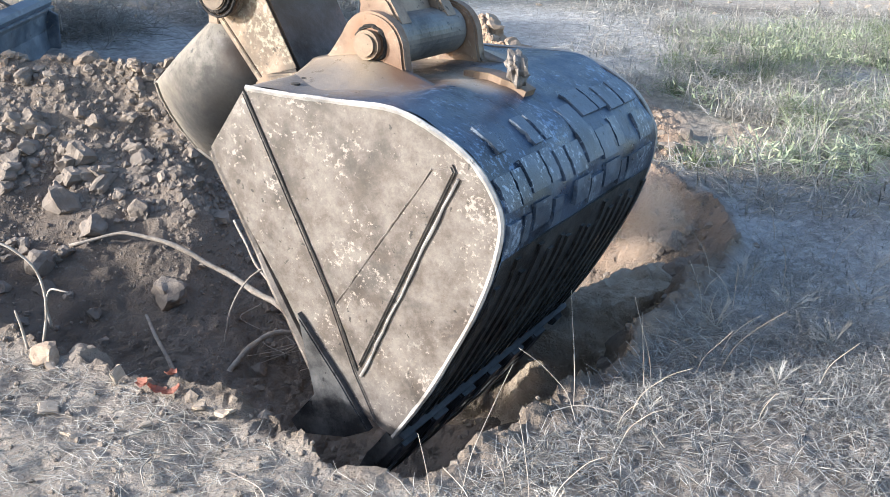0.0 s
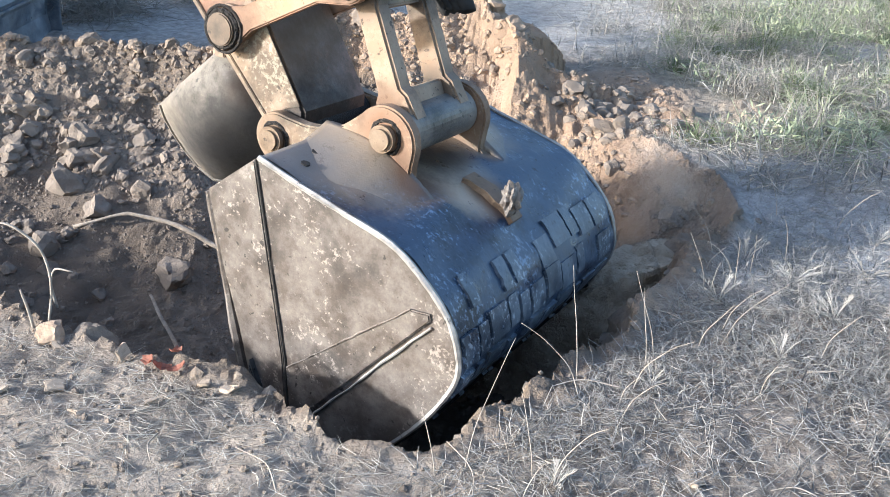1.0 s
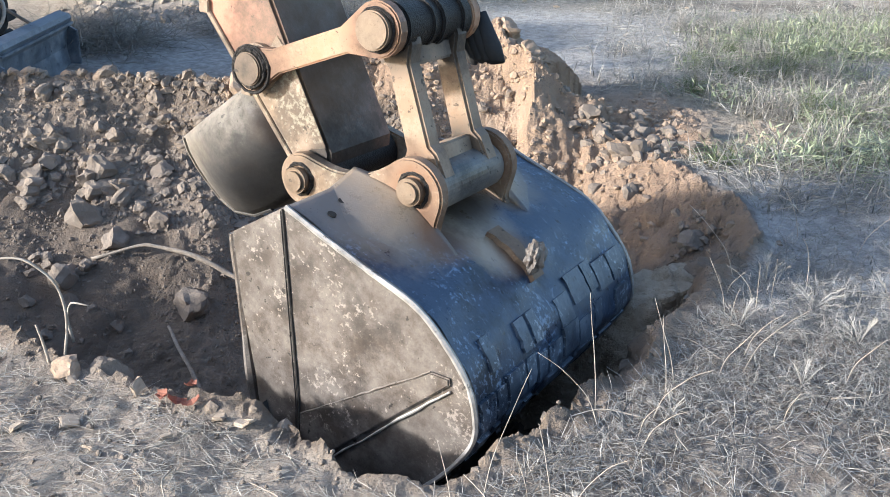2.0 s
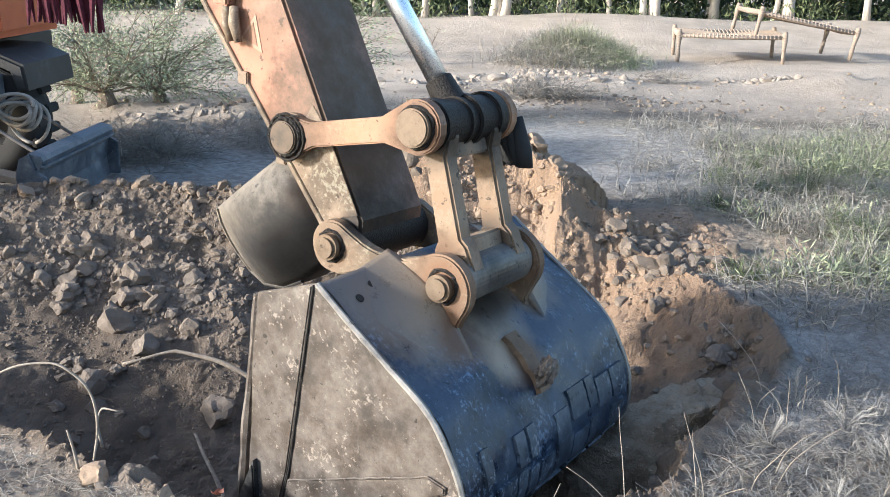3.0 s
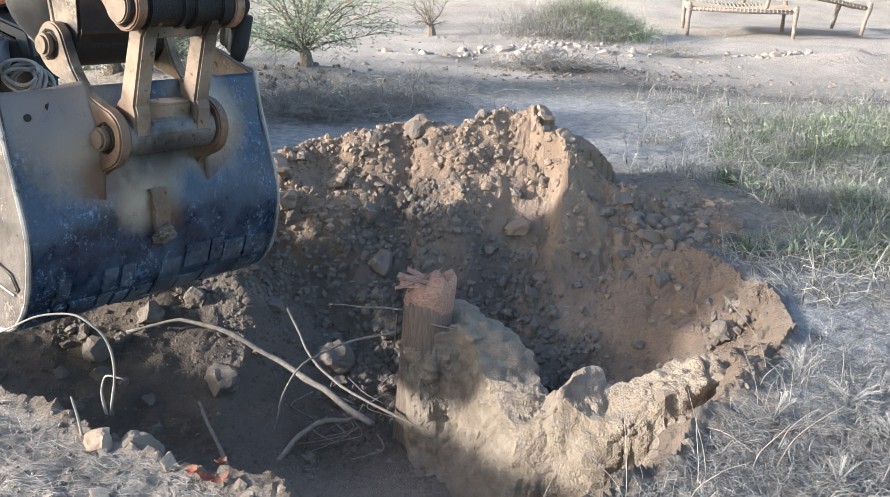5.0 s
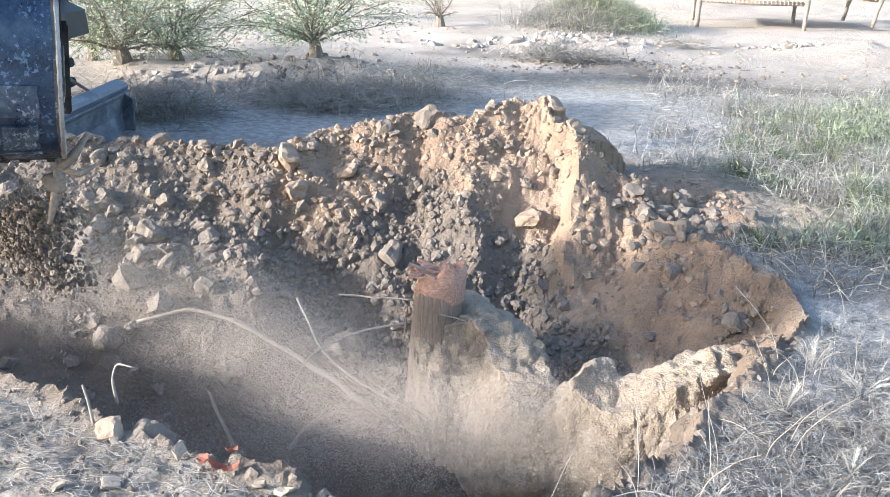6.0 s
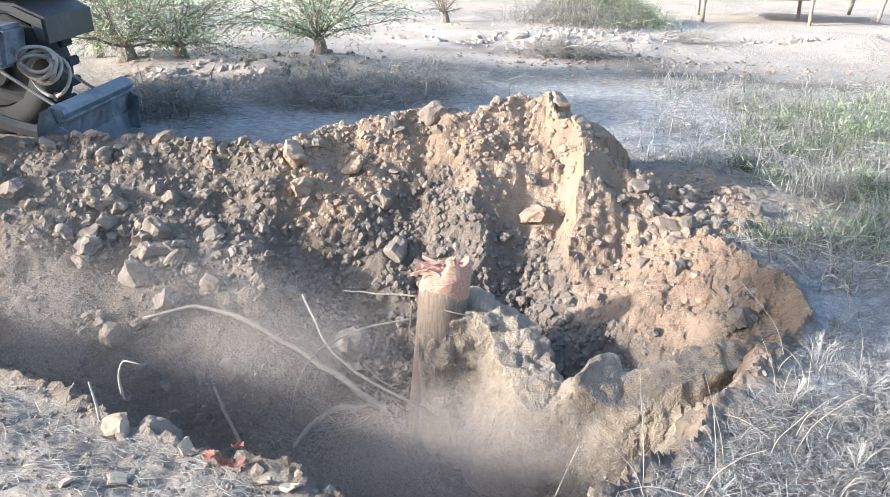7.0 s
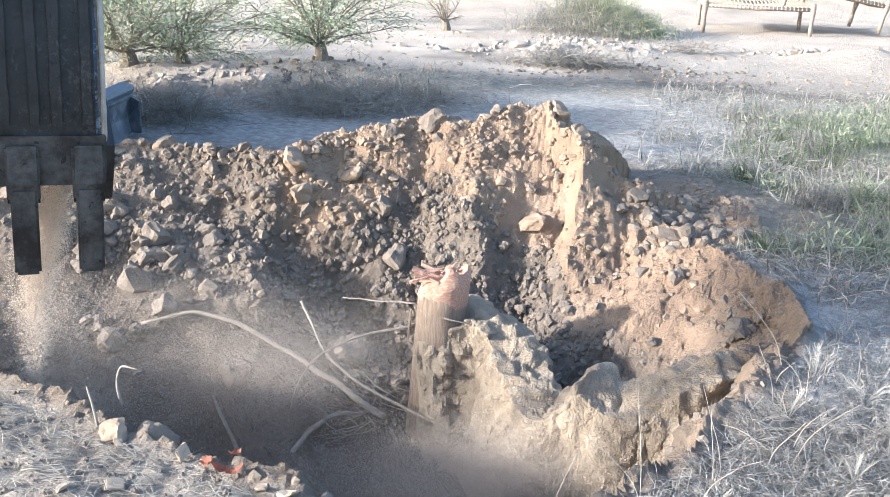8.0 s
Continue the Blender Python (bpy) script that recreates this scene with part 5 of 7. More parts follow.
def crumbs():
    rng = np.random.default_rng(4)
    x, y = rng.uniform(-3.0, 1.5, 62000), rng.uniform(2.4, 6.9, 62000)
    d = dug(x, y)
    cy = np.interp(x, [p[0] for p in CREST], [p[1] for p in CREST])
    gully = np.exp(-(to_line(x, y, [(-2.3, 5.2), (-1.5, 5.5), (-0.6, 5.35), (0.4, 5.4)])[0] / 0.55) ** 2)
    tongue = to_line(x, y, [p[:2] for p in TONGUE])[0]
    p = d * np.where(x < -1.55, 0.55, 1.0) * (0.30 + 0.9 * gully + 0.5 * (np.abs(y - cy) < 0.25)) * np.where(tongue < 0.25, 0.45, 1.0) * np.where((x > 0.0) & (x < 0.75) & (y > 5.75), 0.55, 1.0) * np.where((x > -1.0) & (y < 4.5), 0.3, 1.0)
    keep = rng.uniform(0, 1, len(x)) < p
    x, y = x[keep], y[keep]
    s = 0.005 + 0.034 * rng.uniform(0, 1, len(x)) ** 3.2
    z = height(x, y) - s * 0.25
    tan = tan_earth(x, y, np.ones_like(x)) > 0.5
    s = np.where((x < -0.9) & (y < 5.05), np.minimum(s, 0.014), s)
    face = tan & (x > 0.0) & (y < 6.0) & (rng.uniform(0, 1, len(x)) < 0.88)
    grey, tan = ~tan, tan & ~face
    pts = np.stack([x, y, z], 1)
    tagged(scatter_mesh("rubble", pts[grey], s[grey], 7, CLOD), "loose grey clay crumbs over the dug earth", "rubble", kind="stuff")
    tagged(scatter_mesh("rubble", pts[tan], s[tan], 11, TAN_CLOD), "loose tan crumbs along the crest", "rubble", kind="stuff")
    x, y = rng.uniform(-2.6, 0.6, 4200), rng.uniform(1.7, 3.3, 4200)
    keep = (dug(x, y) < 0.5) & (rng.uniform(0, 1, len(x)) < np.where(x < 0, 0.6, 0.2))
    x, y = x[keep], y[keep]
    s = 0.003 + 0.012 * rng.uniform(0, 1, len(x)) ** 3
    tagged(scatter_mesh("gravel", np.stack([x, y, height(x, y) + s * 0.3], 1), s, 8, CLOD), "fine earth crumbs on trodden ground", "gravel", kind="stuff")
    x, y = rng.uniform(-4, 6, 2600), rng.uniform(10, 15.5, 2600)
    keep = rng.uniform(0, 1, len(x)) < 0.4 + 0.6 * field(x, y, 0.9, 71)
    x, y = x[keep], y[keep]
    s = 0.012 + 0.05 * rng.uniform(0, 1, len(x)) ** 3
    tagged(scatter_mesh("gravel", np.stack([x, y, height(x, y)], 1), s * 0.7, 9, BANK), "earth lumps along the far track", "gravel", kind="stuff")


crumbs()


PALE_CLOD = plain("pale sandy clod", [(0.3, (0.23, 0.19, 0.152)), (0.5, (0.32, 0.27, 0.22)), (0.7, (0.42, 0.36, 0.30))], 6, 0.95, own=False, bump=0.6, depth=0.012, vary=0.2)


def far_clods():
    """Broken lumps beyond the pit: at the foot of the bank, along the track and round the low mounds."""
    rng = np.random.default_rng(14)
    for n, cx, cy, sx, sy, lo, hi, label in ((170, -2.95, 9.30, 0.42, 0.20, 0.02, 0.08, "pale broken lumps at the foot of the low bank"),
                                             (130, -1.7, 9.75, 0.55, 0.22, 0.012, 0.06, "grey lumps on the low bank"),
                                             (90, 0.2, 13.6, 1.0, 0.35, 0.03, 0.12, "pale earth lumps beside the track"),
                                             (60, 3.95, 14.35, 0.25, 0.16, 0.04, 0.11, "pale earth lumps on a low sand mound"),
                                             (45, 1.2, 14.9, 0.5, 0.2, 0.03, 0.10, "pale earth lumps before the grass heap"),
                                             (200, 1.3, 12.0, 1.1, 0.4, 0.015, 0.06, "dark crumbs along the track"),
                                             (130, 1.05, 5.75, 0.22, 0.22, 0.012, 0.07, "grey lumps below the heap's shoulder")):
        x, y = rng.normal(cx, sx, n), rng.normal(cy, sy, n)
        s = lo + (hi - lo) * rng.uniform(0, 1, n) ** 2.2
        tagged(scatter_mesh("rubble", np.stack([x, y, height(x, y) - 0.1 * s], 1), s, 60 + n, CLOD if "dark" in label or "grey" in label else PALE_CLOD, cuts=2), label, "rubble", kind="stuff")


far_clods()


# ---- grass, straw and twigs ----
def stems(name, x, y, length, lean, radius, mat, seed, droop=0.6, lift=0.0, sides=3, segs=3, z=None):
    """Thin tapering stalks, one mesh."""
    rng = np.random.default_rng(seed)
    n = len(x)
    az = rng.uniform(0, 6.283, n)
    z0 = (height(x, y) if z is None else z) + lift
    pts = np.zeros((n, segs + 1, 3))
    pts[:, 0] = np.stack([x, y, z0], 1)
    ang = lean.copy()
    twist = az.copy()
    for k in range(1, segs + 1):
        st = length / segs
        d = np.stack([np.cos(twist) * np.sin(ang), np.sin(twist) * np.sin(ang), np.cos(ang)], 1)
        pts[:, k] = pts[:, k - 1] + d * st[:, None]
        ang = ang + droop * rng.uniform(0.0, 1.0, n) / segs * 2
        twist = twist + rng.normal(0, 0.35, n)
    if z is None:
        low = height(pts[:, :, 0].ravel(), pts[:, :, 1].ravel()).reshape(n, segs + 1) + radius[:, None]
        pts[:, :, 2] = np.maximum(pts[:, :, 2], low)
    ca = np.stack([-np.sin(az), np.cos(az), np.zeros(n)], 1)
    cb = np.stack([np.cos(az) * 0.5, np.sin(az) * 0.5, np.full(n, 0.87)], 1)
    V = np.zeros((n, segs + 1, sides, 3))
    for k in range(segs + 1):
        r = radius * (1 - 0.75 * k / segs)
        for j in range(sides):
            a = 6.283 * j / sides
            V[:, k, j] = pts[:, k] + (ca * math.cos(a) + cb * math.sin(a)) * r[:, None]
    idx = np.arange(n * (segs + 1) * sides).reshape(n, segs + 1, sides)
    q = []
    for k in range(segs):
        for j in range(sides):
            q.append(np.stack([idx[:, k, j], idx[:, k, (j + 1) % sides], idx[:, k + 1, (j + 1) % sides], idx[:, k + 1, j]], 1))
    Q = np.concatenate(q)
    me = bpy.data.meshes.new(name)
    me.vertices.add(V.size // 3)
    me.vertices.foreach_set("co", V.ravel())
    me.loops.add(Q.size)
    me.loops.foreach_set("vertex_index", Q.ravel())
    me.polygons.add(len(Q))
    me.polygons.foreach_set("loop_start", np.arange(0, Q.size, 4))
    me.update()
    me.materials.append(mat)
    return new(name, me)


def leaf_mesh(name, centres, dirs, length, width, mat, seed):
    """Small pointed leaflets, one mesh."""
    rng = np.random.default_rng(seed)
    n = len(centres)
    d = dirs + rng.normal(0, 0.5, (n, 3))
    d /= np.linalg.norm(d, axis=1)[:, None]
    s = np.cross(d, rng.normal(0, 1, (n, 3)))
    s /= np.linalg.norm(s, axis=1)[:, None]
    L = length * rng.uniform(0.6, 1.3, n)[:, None]
    w = width * rng.uniform(0.6, 1.3, n)[:, None]
    V = np.stack([centres, centres + d * L * 0.5 + s * w, centres + d * L, centres + d * L * 0.5 - s * w], 1).reshape(-1, 3)
    Q = np.arange(4 * n).reshape(n, 4)
    me = bpy.data.meshes.new(name)
    me.vertices.add(len(V))
    me.vertices.foreach_set("co", V.ravel())
    me.loops.add(Q.size)
    me.loops.foreach_set("vertex_index", Q.ravel())
    me.polygons.add(n)
    me.polygons.foreach_set("loop_start", np.arange(0, 4 * n, 4))
    me.update()
    me.materials.append(mat)
    return me


DEAD = plain("grey dead grass", [(0.3, (0.09, 0.082, 0.075)), (0.5, (0.25, 0.232, 0.21)), (0.7, (0.47, 0.445, 0.41))], 40, 0.85, own=False, bump=0.0, vary=0.55)
STRAW = plain("dry straw", [(0.3, (0.16, 0.142, 0.12)), (0.5, (0.34, 0.31, 0.265)), (0.7, (0.57, 0.53, 0.465))], 9, 0.8, own=False, bump=0.0, vary=0.45)
TWIG = plain("grey twig", [(0.3, (0.20, 0.165, 0.13)), (0.5, (0.31, 0.265, 0.215)), (0.7, (0.43, 0.38, 0.32))], 25, 0.85, own=False, bump=0.2, vary=0.3)
GREEN = plain("green blade", [(0.3, (0.055, 0.085, 0.030)), (0.5, (0.10, 0.14, 0.055)), (0.7, (0.24, 0.24, 0.12))], 5, 0.7, own=False, bump=0.0, vary=0.4)
PALE_GREEN = plain("pale green leaf", [(0.3, (0.17, 0.205, 0.11)), (0.5, (0.28, 0.315, 0.185)), (0.7, (0.42, 0.43, 0.29))], 3, 0.7, own=False, bump=0.0, vary=0.4)
BARK = plain("grey brown bark", [(0.3, (0.10, 0.075, 0.055)), (0.5, (0.19, 0.15, 0.115)), (0.7, (0.30, 0.25, 0.20))], 30, 0.95, own=False, bump=0.8, stretch=(3, 3, 0.5))


def meadow():
    rng = np.random.default_rng(17)

    def lots(n, x0, x1, y0, y1, chance):
        x, y = rng.uniform(x0, x1, n), rng.uniform(y0, y1, n)
        k = rng.uniform(0, 1, n) < chance(x, y) * (dug(x, y) < 0.25)
        return x[k], y[k]
    # tangled dead grass on the near bank
    x, y = lots(105000, -0.1, 3.4, 1.75, 4.9, lambda x, y: np.clip(0.55 + 0.6 * field(x, y, 0.5, 81) - 0.25 * np.clip(x - 1.6, 0, 2), 0.1, 1) * sstep(-0.1, 0.35, x) * (1 - 0.6 * sstep(1.1, 1.5, x) * sstep(3.4, 3.9, y)))
    n = len(x)
    tagged(stems("dead_grass", x, y, rng.uniform(0.02, 0.12, n), rng.uniform(0.5, 1.55, n), rng.uniform(0.0012, 0.0026, n), DEAD, 1, 0.7, segs=2), "tangled grey dead grass on the bank", "dead grass", kind="stuff")
    # straw litter over the trodden ground
    x, y = lots(20000, -2.7, 0.4, 1.7, 3.4, lambda x, y: 0.45 + 0.3 * field(x, y, 0.4, 82))
    n = len(x)
    tagged(stems("straw", x, y, rng.uniform(0.02, 0.12, n), rng.uniform(1.2, 1.6, n), rng.uniform(0.0008, 0.002, n), STRAW, 2, 0.2, 0.004, segs=2), "short straw litter on trodden ground", "straw", kind="stuff")
    # mixed green and dry grass behind the pit
    x, y = lots(30000, 0.6, 6.5, 4.7, 9.8, lambda x, y: np.clip(0.35 + 0.8 * field(x, y, 0.7, 83) + 0.3 * field(x, y, 0.25, 84), 0, 1) * sstep(1.2, 2.4, x + 0.2 * (6 - y)) * sstep(9.8, 8.6, y - 0.12 * x) * sstep(4.9, 5.7, y + 0.2 * (x - 1.5)))
    n = len(x)
    tagged(stems("green_grass", x, y, rng.uniform(0.08, 0.32, n), rng.uniform(0.3, 1.35, n), rng.uniform(0.003, 0.006, n), PALE_GREEN, 3, 1.1, segs=2), "patchy green grass beyond the pit", "grass", kind="stuff")
    x, y = lots(32000, 0.5, 6.5, 4.6, 10.4, lambda x, y: np.clip(0.45 + 0.6 * field(x, y, 0.6, 85), 0, 1) * sstep(0.4, 1.5, x + 0.15 * (6 - y)))
    n = len(x)
    tagged(stems("dry_grass", x, y, rng.uniform(0.08, 0.34, n), rng.uniform(0.3, 1.4, n), rng.uniform(0.0025, 0.005, n), STRAW, 4, 1.0, segs=2), "dry straw-coloured grass beyond the pit", "grass", kind="stuff")
    # low tufts along the track and on the open ground
    x, y = lots(9000, -1.5, 7.5, 8.6, 12.2, lambda x, y: np.clip(0.8 * field(x, y, 0.8, 86), 0, 1))
    n = len(x)
    tagged(stems("track_grass", x, y, rng.uniform(0.05, 0.16, n), rng.uniform(0.3, 1.3, n), rng.uniform(0.002, 0.004, n), STRAW, 5, 0.9), "low dry tufts along the track", "grass", kind="stuff")
    # tall grass heap by the sand
    x, y = rng.normal(1.55, 0.38, 4200), rng.normal(16.15, 0.3, 4200)
    n = len(x)
    tagged(stems("grass_heap", x, y, rng.uniform(0.2, 0.5, n), rng.uniform(0.1, 1.3, n), rng.uniform(0.003, 0.006, n), PALE_GREEN, 6, 1.3, segs=2), "shaggy green grass heap before the sand", "grass", kind="stuff")
    n = len(x)
    x, y = rng.normal(1.05, 0.45, 3600), rng.normal(16.0, 0.36, 3600)
    n = len(x)
    tagged(stems("grass_heap", x, y, rng.uniform(0.2, 0.55, n), rng.uniform(0.2, 1.3, n), rng.uniform(0.003, 0.006, n), STRAW, 7, 1.1, segs=2), "shaggy straw on the grass heap", "grass", kind="stuff")
    # tussocks of arching blades beyond the pit
    for seed, mat, label, count in ((71, STRAW, "arching dry tussocks beyond the pit", 95), (72, GREEN, "dark green tussocks beyond the pit", 45)):
        cy = rng.uniform(5.3, 9.6, count)
        cx = rng.uniform(1.3, 5.5, count) + 0.3 * np.clip(cy - 6, 0, 2)
        size = rng.uniform(0.5, 1.2, count)
        k = np.repeat(np.arange(count), 80)
        x, y = cx[k] + rng.normal(0, 0.06, len(k)) * size[k], cy[k] + rng.normal(0, 0.06, len(k)) * size[k]
        keep = dug(x, y) < 0.25
        x, y, k = x[keep], y[keep], k[keep]
        n = len(x)
        tagged(stems("tussock", x, y, rng.uniform(0.12, 0.34, n) * size[k], rng.uniform(0.2, 1.1, n), rng.uniform(0.0022, 0.0042, n), mat, seed, 1.5, segs=2), label, "grass", kind="stuff")
    # feathery weeds among the grass
    x, y = lots(60000, 1.0, 5.5, 4.9, 9.6, lambda x, y: np.clip(-0.1 + 1.3 * field(x, y, 0.45, 87), 0, 1) * sstep(1.1, 2.0, x + 0.2 * (6 - y)) * sstep(5.0, 5.6, y + 0.2 * (x - 1.5)))
    n = len(x)
    c = np.stack([x, y, height(x, y) + rng.uniform(0.0, 0.20, n) * (0.5 + 0.5 * field(x, y, 0.3, 88))], 1)
    d = np.stack([rng.normal(0, 0.6, n), rng.normal(0, 0.6, n), np.full(n, 0.7)], 1)
    tagged(new("weeds", leaf_mesh("weeds", c, d, 0.060, 0.0055, PALE_GREEN, 89)), "feathery pale green weeds among dry grass", "weeds", kind="stuff")


def dry_weed(x, y, seed, size, label):
    """A dead weed: a fan of stiff forked stems."""
    rnd = random.Random(seed)
    bm = bmesh.new()
    for k in range(11):
        a, el = rnd.uniform(0, 6.283), rnd.uniform(0.15, 1.2)
        p = Vector((0, 0, -0.01))
        d = Vector((math.cos(a) * math.cos(el), math.sin(a) * math.cos(el), math.sin(el)))
        pts = [p + d * size * t + Vector((0, 0, 0.15 * size * math.sin(3 * t))) for t in (0, 0.35, 0.7, 1.0)]
        tube(bm, pts, [0.0013, 0.0011, 0.0009, 0.0006], 4)
        for f in (0.3, 0.45, 0.6, 0.75, 0.9, 1.0):
            q = pts[0].lerp(pts[-1], f) + Vector((0, 0, 0.15 * size * math.sin(3 * f)))
            for sgn in (-1, 1):
                e = (d + Vector((-d.y, d.x, 0)) * sgn * rnd.uniform(0.4, 1.2) + Vector((0, 0, rnd.uniform(-0.2, 0.6)))).normalized()
                tube(bm, [q, q + e * size * rnd.uniform(0.12, 0.3)], [0.0009, 0.0005], 3)
    ob = tagged(new("dry_weed", mesh_of("dry_weed", bm, SILVER)), label, "dry weed", "dead weeds on the bank")
    ob.matrix_basis = Matrix.Translation((x, y, ground_z(x, y)))


meadow()
SILVER = plain("silvery dead weed", [(0.3, (0.20, 0.185, 0.165)), (0.5, (0.30, 0.28, 0.25)), (0.7, (0.42, 0.40, 0.365))], 12, 0.85, own=False, bump=0.0, vary=0.3)
for k, (x, y, size) in enumerate(((1.08, 3.33, 0.11), (1.42, 3.52, 0.12), (1.50, 3.25, 0.10), (0.72, 2.75, 0.08), (1.75, 3.6, 0.11), (1.2, 2.95, 0.09), (0.35, 2.2, 0.07), (1.95, 4.0, 0.12), (1.3, 3.75, 0.12))):
    dry_weed(x, y, 500 + k, size, "silvery dead weed with forked stems on the bank")


def twig(name, pts, r0, r1, label, category="twig", mat=None, group=""):
    """One bent stalk with a knobbly outline."""
    bm = bmesh.new()
    P = [Vector(p) for p in pts]
    fine = []
    for i in range(len(P) - 1):
        for k in range(5):
            fine.append(P[i].lerp(P[i + 1], k / 5))
    fine.append(P[-1])
    for _ in range(3):
        fine = [fine[0]] + [(a + b * 2 + c) / 4 for a, b, c in zip(fine, fine[1:], fine[2:])] + [fine[-1]]
    n = len(fine)
    fine = [p + Vector((noise.noise(p * 9), noise.noise(p * 9 + Vector((5, 0, 0))), noise.noise(p * 9 + Vector((0, 5, 0))))) * r0 * 1.2 for p in fine]
    tube(bm, fine, [(r0 + (r1 - r0) * i / (n - 1)) * (1 + 0.25 * noise.noise(p * 30)) for i, p in enumerate(fine)], 7)
    return tagged(new(name, mesh_of(name, bm, mat or TWIG, True)), label, category, group)


ROOT = plain("pale root", [(0.3, (0.19, 0.15, 0.115)), (0.5, (0.29, 0.24, 0.19)), (0.7, (0.40, 0.34, 0.275))], 22, 0.9, own=False, bump=0.7, stretch=(2, 2, 2))
G = "roots in the pit"
twig("root", [(-1.90, 4.78, -0.40), (-1.63, 4.85, -0.33), (-1.38, 4.82, -0.38), (-1.09, 4.78, -0.52), (-0.83, 4.66, -0.62), (-0.55, 4.52, -0.74)], 0.009, 0.019, "thick bent dusty root lying across the pit", "root", ROOT, G)
twig("root", [(-1.10, 5.08, -0.34), (-0.98, 4.92, -0.48), (-0.86, 4.78, -0.58), (-0.55, 4.58, -0.66), (-0.22, 4.40, -0.71)], 0.007, 0.008, "long thin pale root crossing the pit", "root", ROOT, G)
twig("root", [(-0.42, 4.68, -0.27), (-0.70, 4.62, -0.32), (-0.92, 4.50, -0.40), (-1.0, 4.38, -0.55), (-1.01, 4.32, -0.68)], 0.007, 0.004, "drooping thin root from the stump", "root", ROOT, G)
twig("root", [(-1.05, 4.15, -0.92), (-0.93, 4.40, -0.76), (-0.80, 4.52, -0.72), (-0.62, 4.60, -0.74)], 0.016, 0.013, "forked root stub at the pit bottom", "root", ROOT, G)
twig("root", [(-1.42, 4.42, -0.60), (-1.28, 4.20, -0.68), (-1.10, 3.98, -0.84)], 0.008, 0.013, "root stub at the pit bottom", "root", ROOT, G)
twig("root", [(-0.42, 4.72, -0.17), (-0.60, 4.75, -0.18), (-0.82, 4.82, -0.20)], 0.006, 0.003, "straight thin root from the stump", "root", ROOT, G)
twig("root", [(-0.36, 4.6, -0.16), (-0.24, 4.55, -0.18), (-0.12, 4.58, -0.22)], 0.006, 0.003, "fine root over the stump", "root", ROOT, G)
for k in range(12):
    x, y = random.uniform(-0.95, -0.45), random.uniform(4.45, 4.9)
    z = ground_z(x, y)
    twig("rootlet", [(x, y, z + 0.12), (x + random.uniform(-0.15, 0.15), y - 0.05, z + 0.06), (x + random.uniform(-0.25, 0.25), y - 0.1, z + 0.02)], 0.004, 0.002, "fine hanging rootlet in the pit", "root", ROOT, G)
arc_root = twig("root", [(-2.1, 3.2, 0.02), (-1.9, 3.08, 0.22), (-1.68, 3.0, 0.32), (-1.555, 3.0, 0.385), (-1.416, 3.0, 0.40), (-1.326, 3.0, 0.325), (-1.293, 3.0, 0.20), (-1.33, 3.0, 0.0)], 0.0035, 0.005, "pale bent root over the pit edge", "root", TWIG)
twig("twig", [(-1.36, 2.95, 0.02), (-1.37, 2.96, 0.10), (-1.39, 2.97, 0.16)], 0.006, 0.004, "short upright dry twig", "twig", TWIG, "twigs at the edge")
twig("twig", [(-1.42, 3.30, -0.08), (-1.43, 3.30, 0.02), (-1.40, 3.28, 0.10), (-1.33, 3.27, 0.09)], 0.006, 0.003, "bent dry twig at the edge", "twig", TWIG, "twigs at the edge")
random.seed(33)
for k in range(30):
    # tall dry stalks along the grassy edge
    t = random.random()
    i = random.randint(6, 13)
    p, q = LIP[i], LIP[i + 1]
    x, y = p[0] + (q[0] - p[0]) * t + random.uniform(0.02, 0.25), p[1] + (q[1] - p[1]) * t - random.uniform(0.0, 0.3)
    if k > 20:
        x, y = random.uniform(0.4, 2.2), random.uniform(2.1, 4.4)
        if float(dug(np.array([x]), np.array([y]))[0]) > 0.3:
            continue
    z, h = ground_z(x, y), random.uniform(0.10, 0.30)
    a = random.uniform(0, 6.28)
    dx, dy = math.cos(a) * h * random.uniform(0.1, 0.6), math.sin(a) * h * 0.4
    twig("dry_stalk", [(x, y, z - 0.02), (x + dx * 0.3, y + dy * 0.3, z + h * 0.4), (x + dx, y + dy, z + h * 0.8), (x + dx * 1.6, y + dy * 1.4, z + h * random.uniform(0.9, 1.2))], 0.0017, 0.0009,
         "thin dry stalk at the grassy edge", "stalk", TWIG, "stalks at the edge")
for k in range(26):
    x, y = random.uniform(-2.3, 2.6), random.uniform(1.9, 3.4)
    if float(dug(np.array([x]), np.array([y]))[0]) > 0.2:
        continue
    a, l = random.uniform(0, 6.28), random.uniform(0.08, 0.3)
    z = ground_z(x, y) + 0.012
    twig("twig", [(x, y, z), (x + math.cos(a) * l / 2, y + math.sin(a) * l / 2, z + 0.015), (x + math.cos(a + 0.3) * l, y + math.sin(a + 0.3) * l, z + 0.005)], 0.0028, 0.0013, "dry twig lying on the ground", "twig", TWIG, "twigs on the ground")

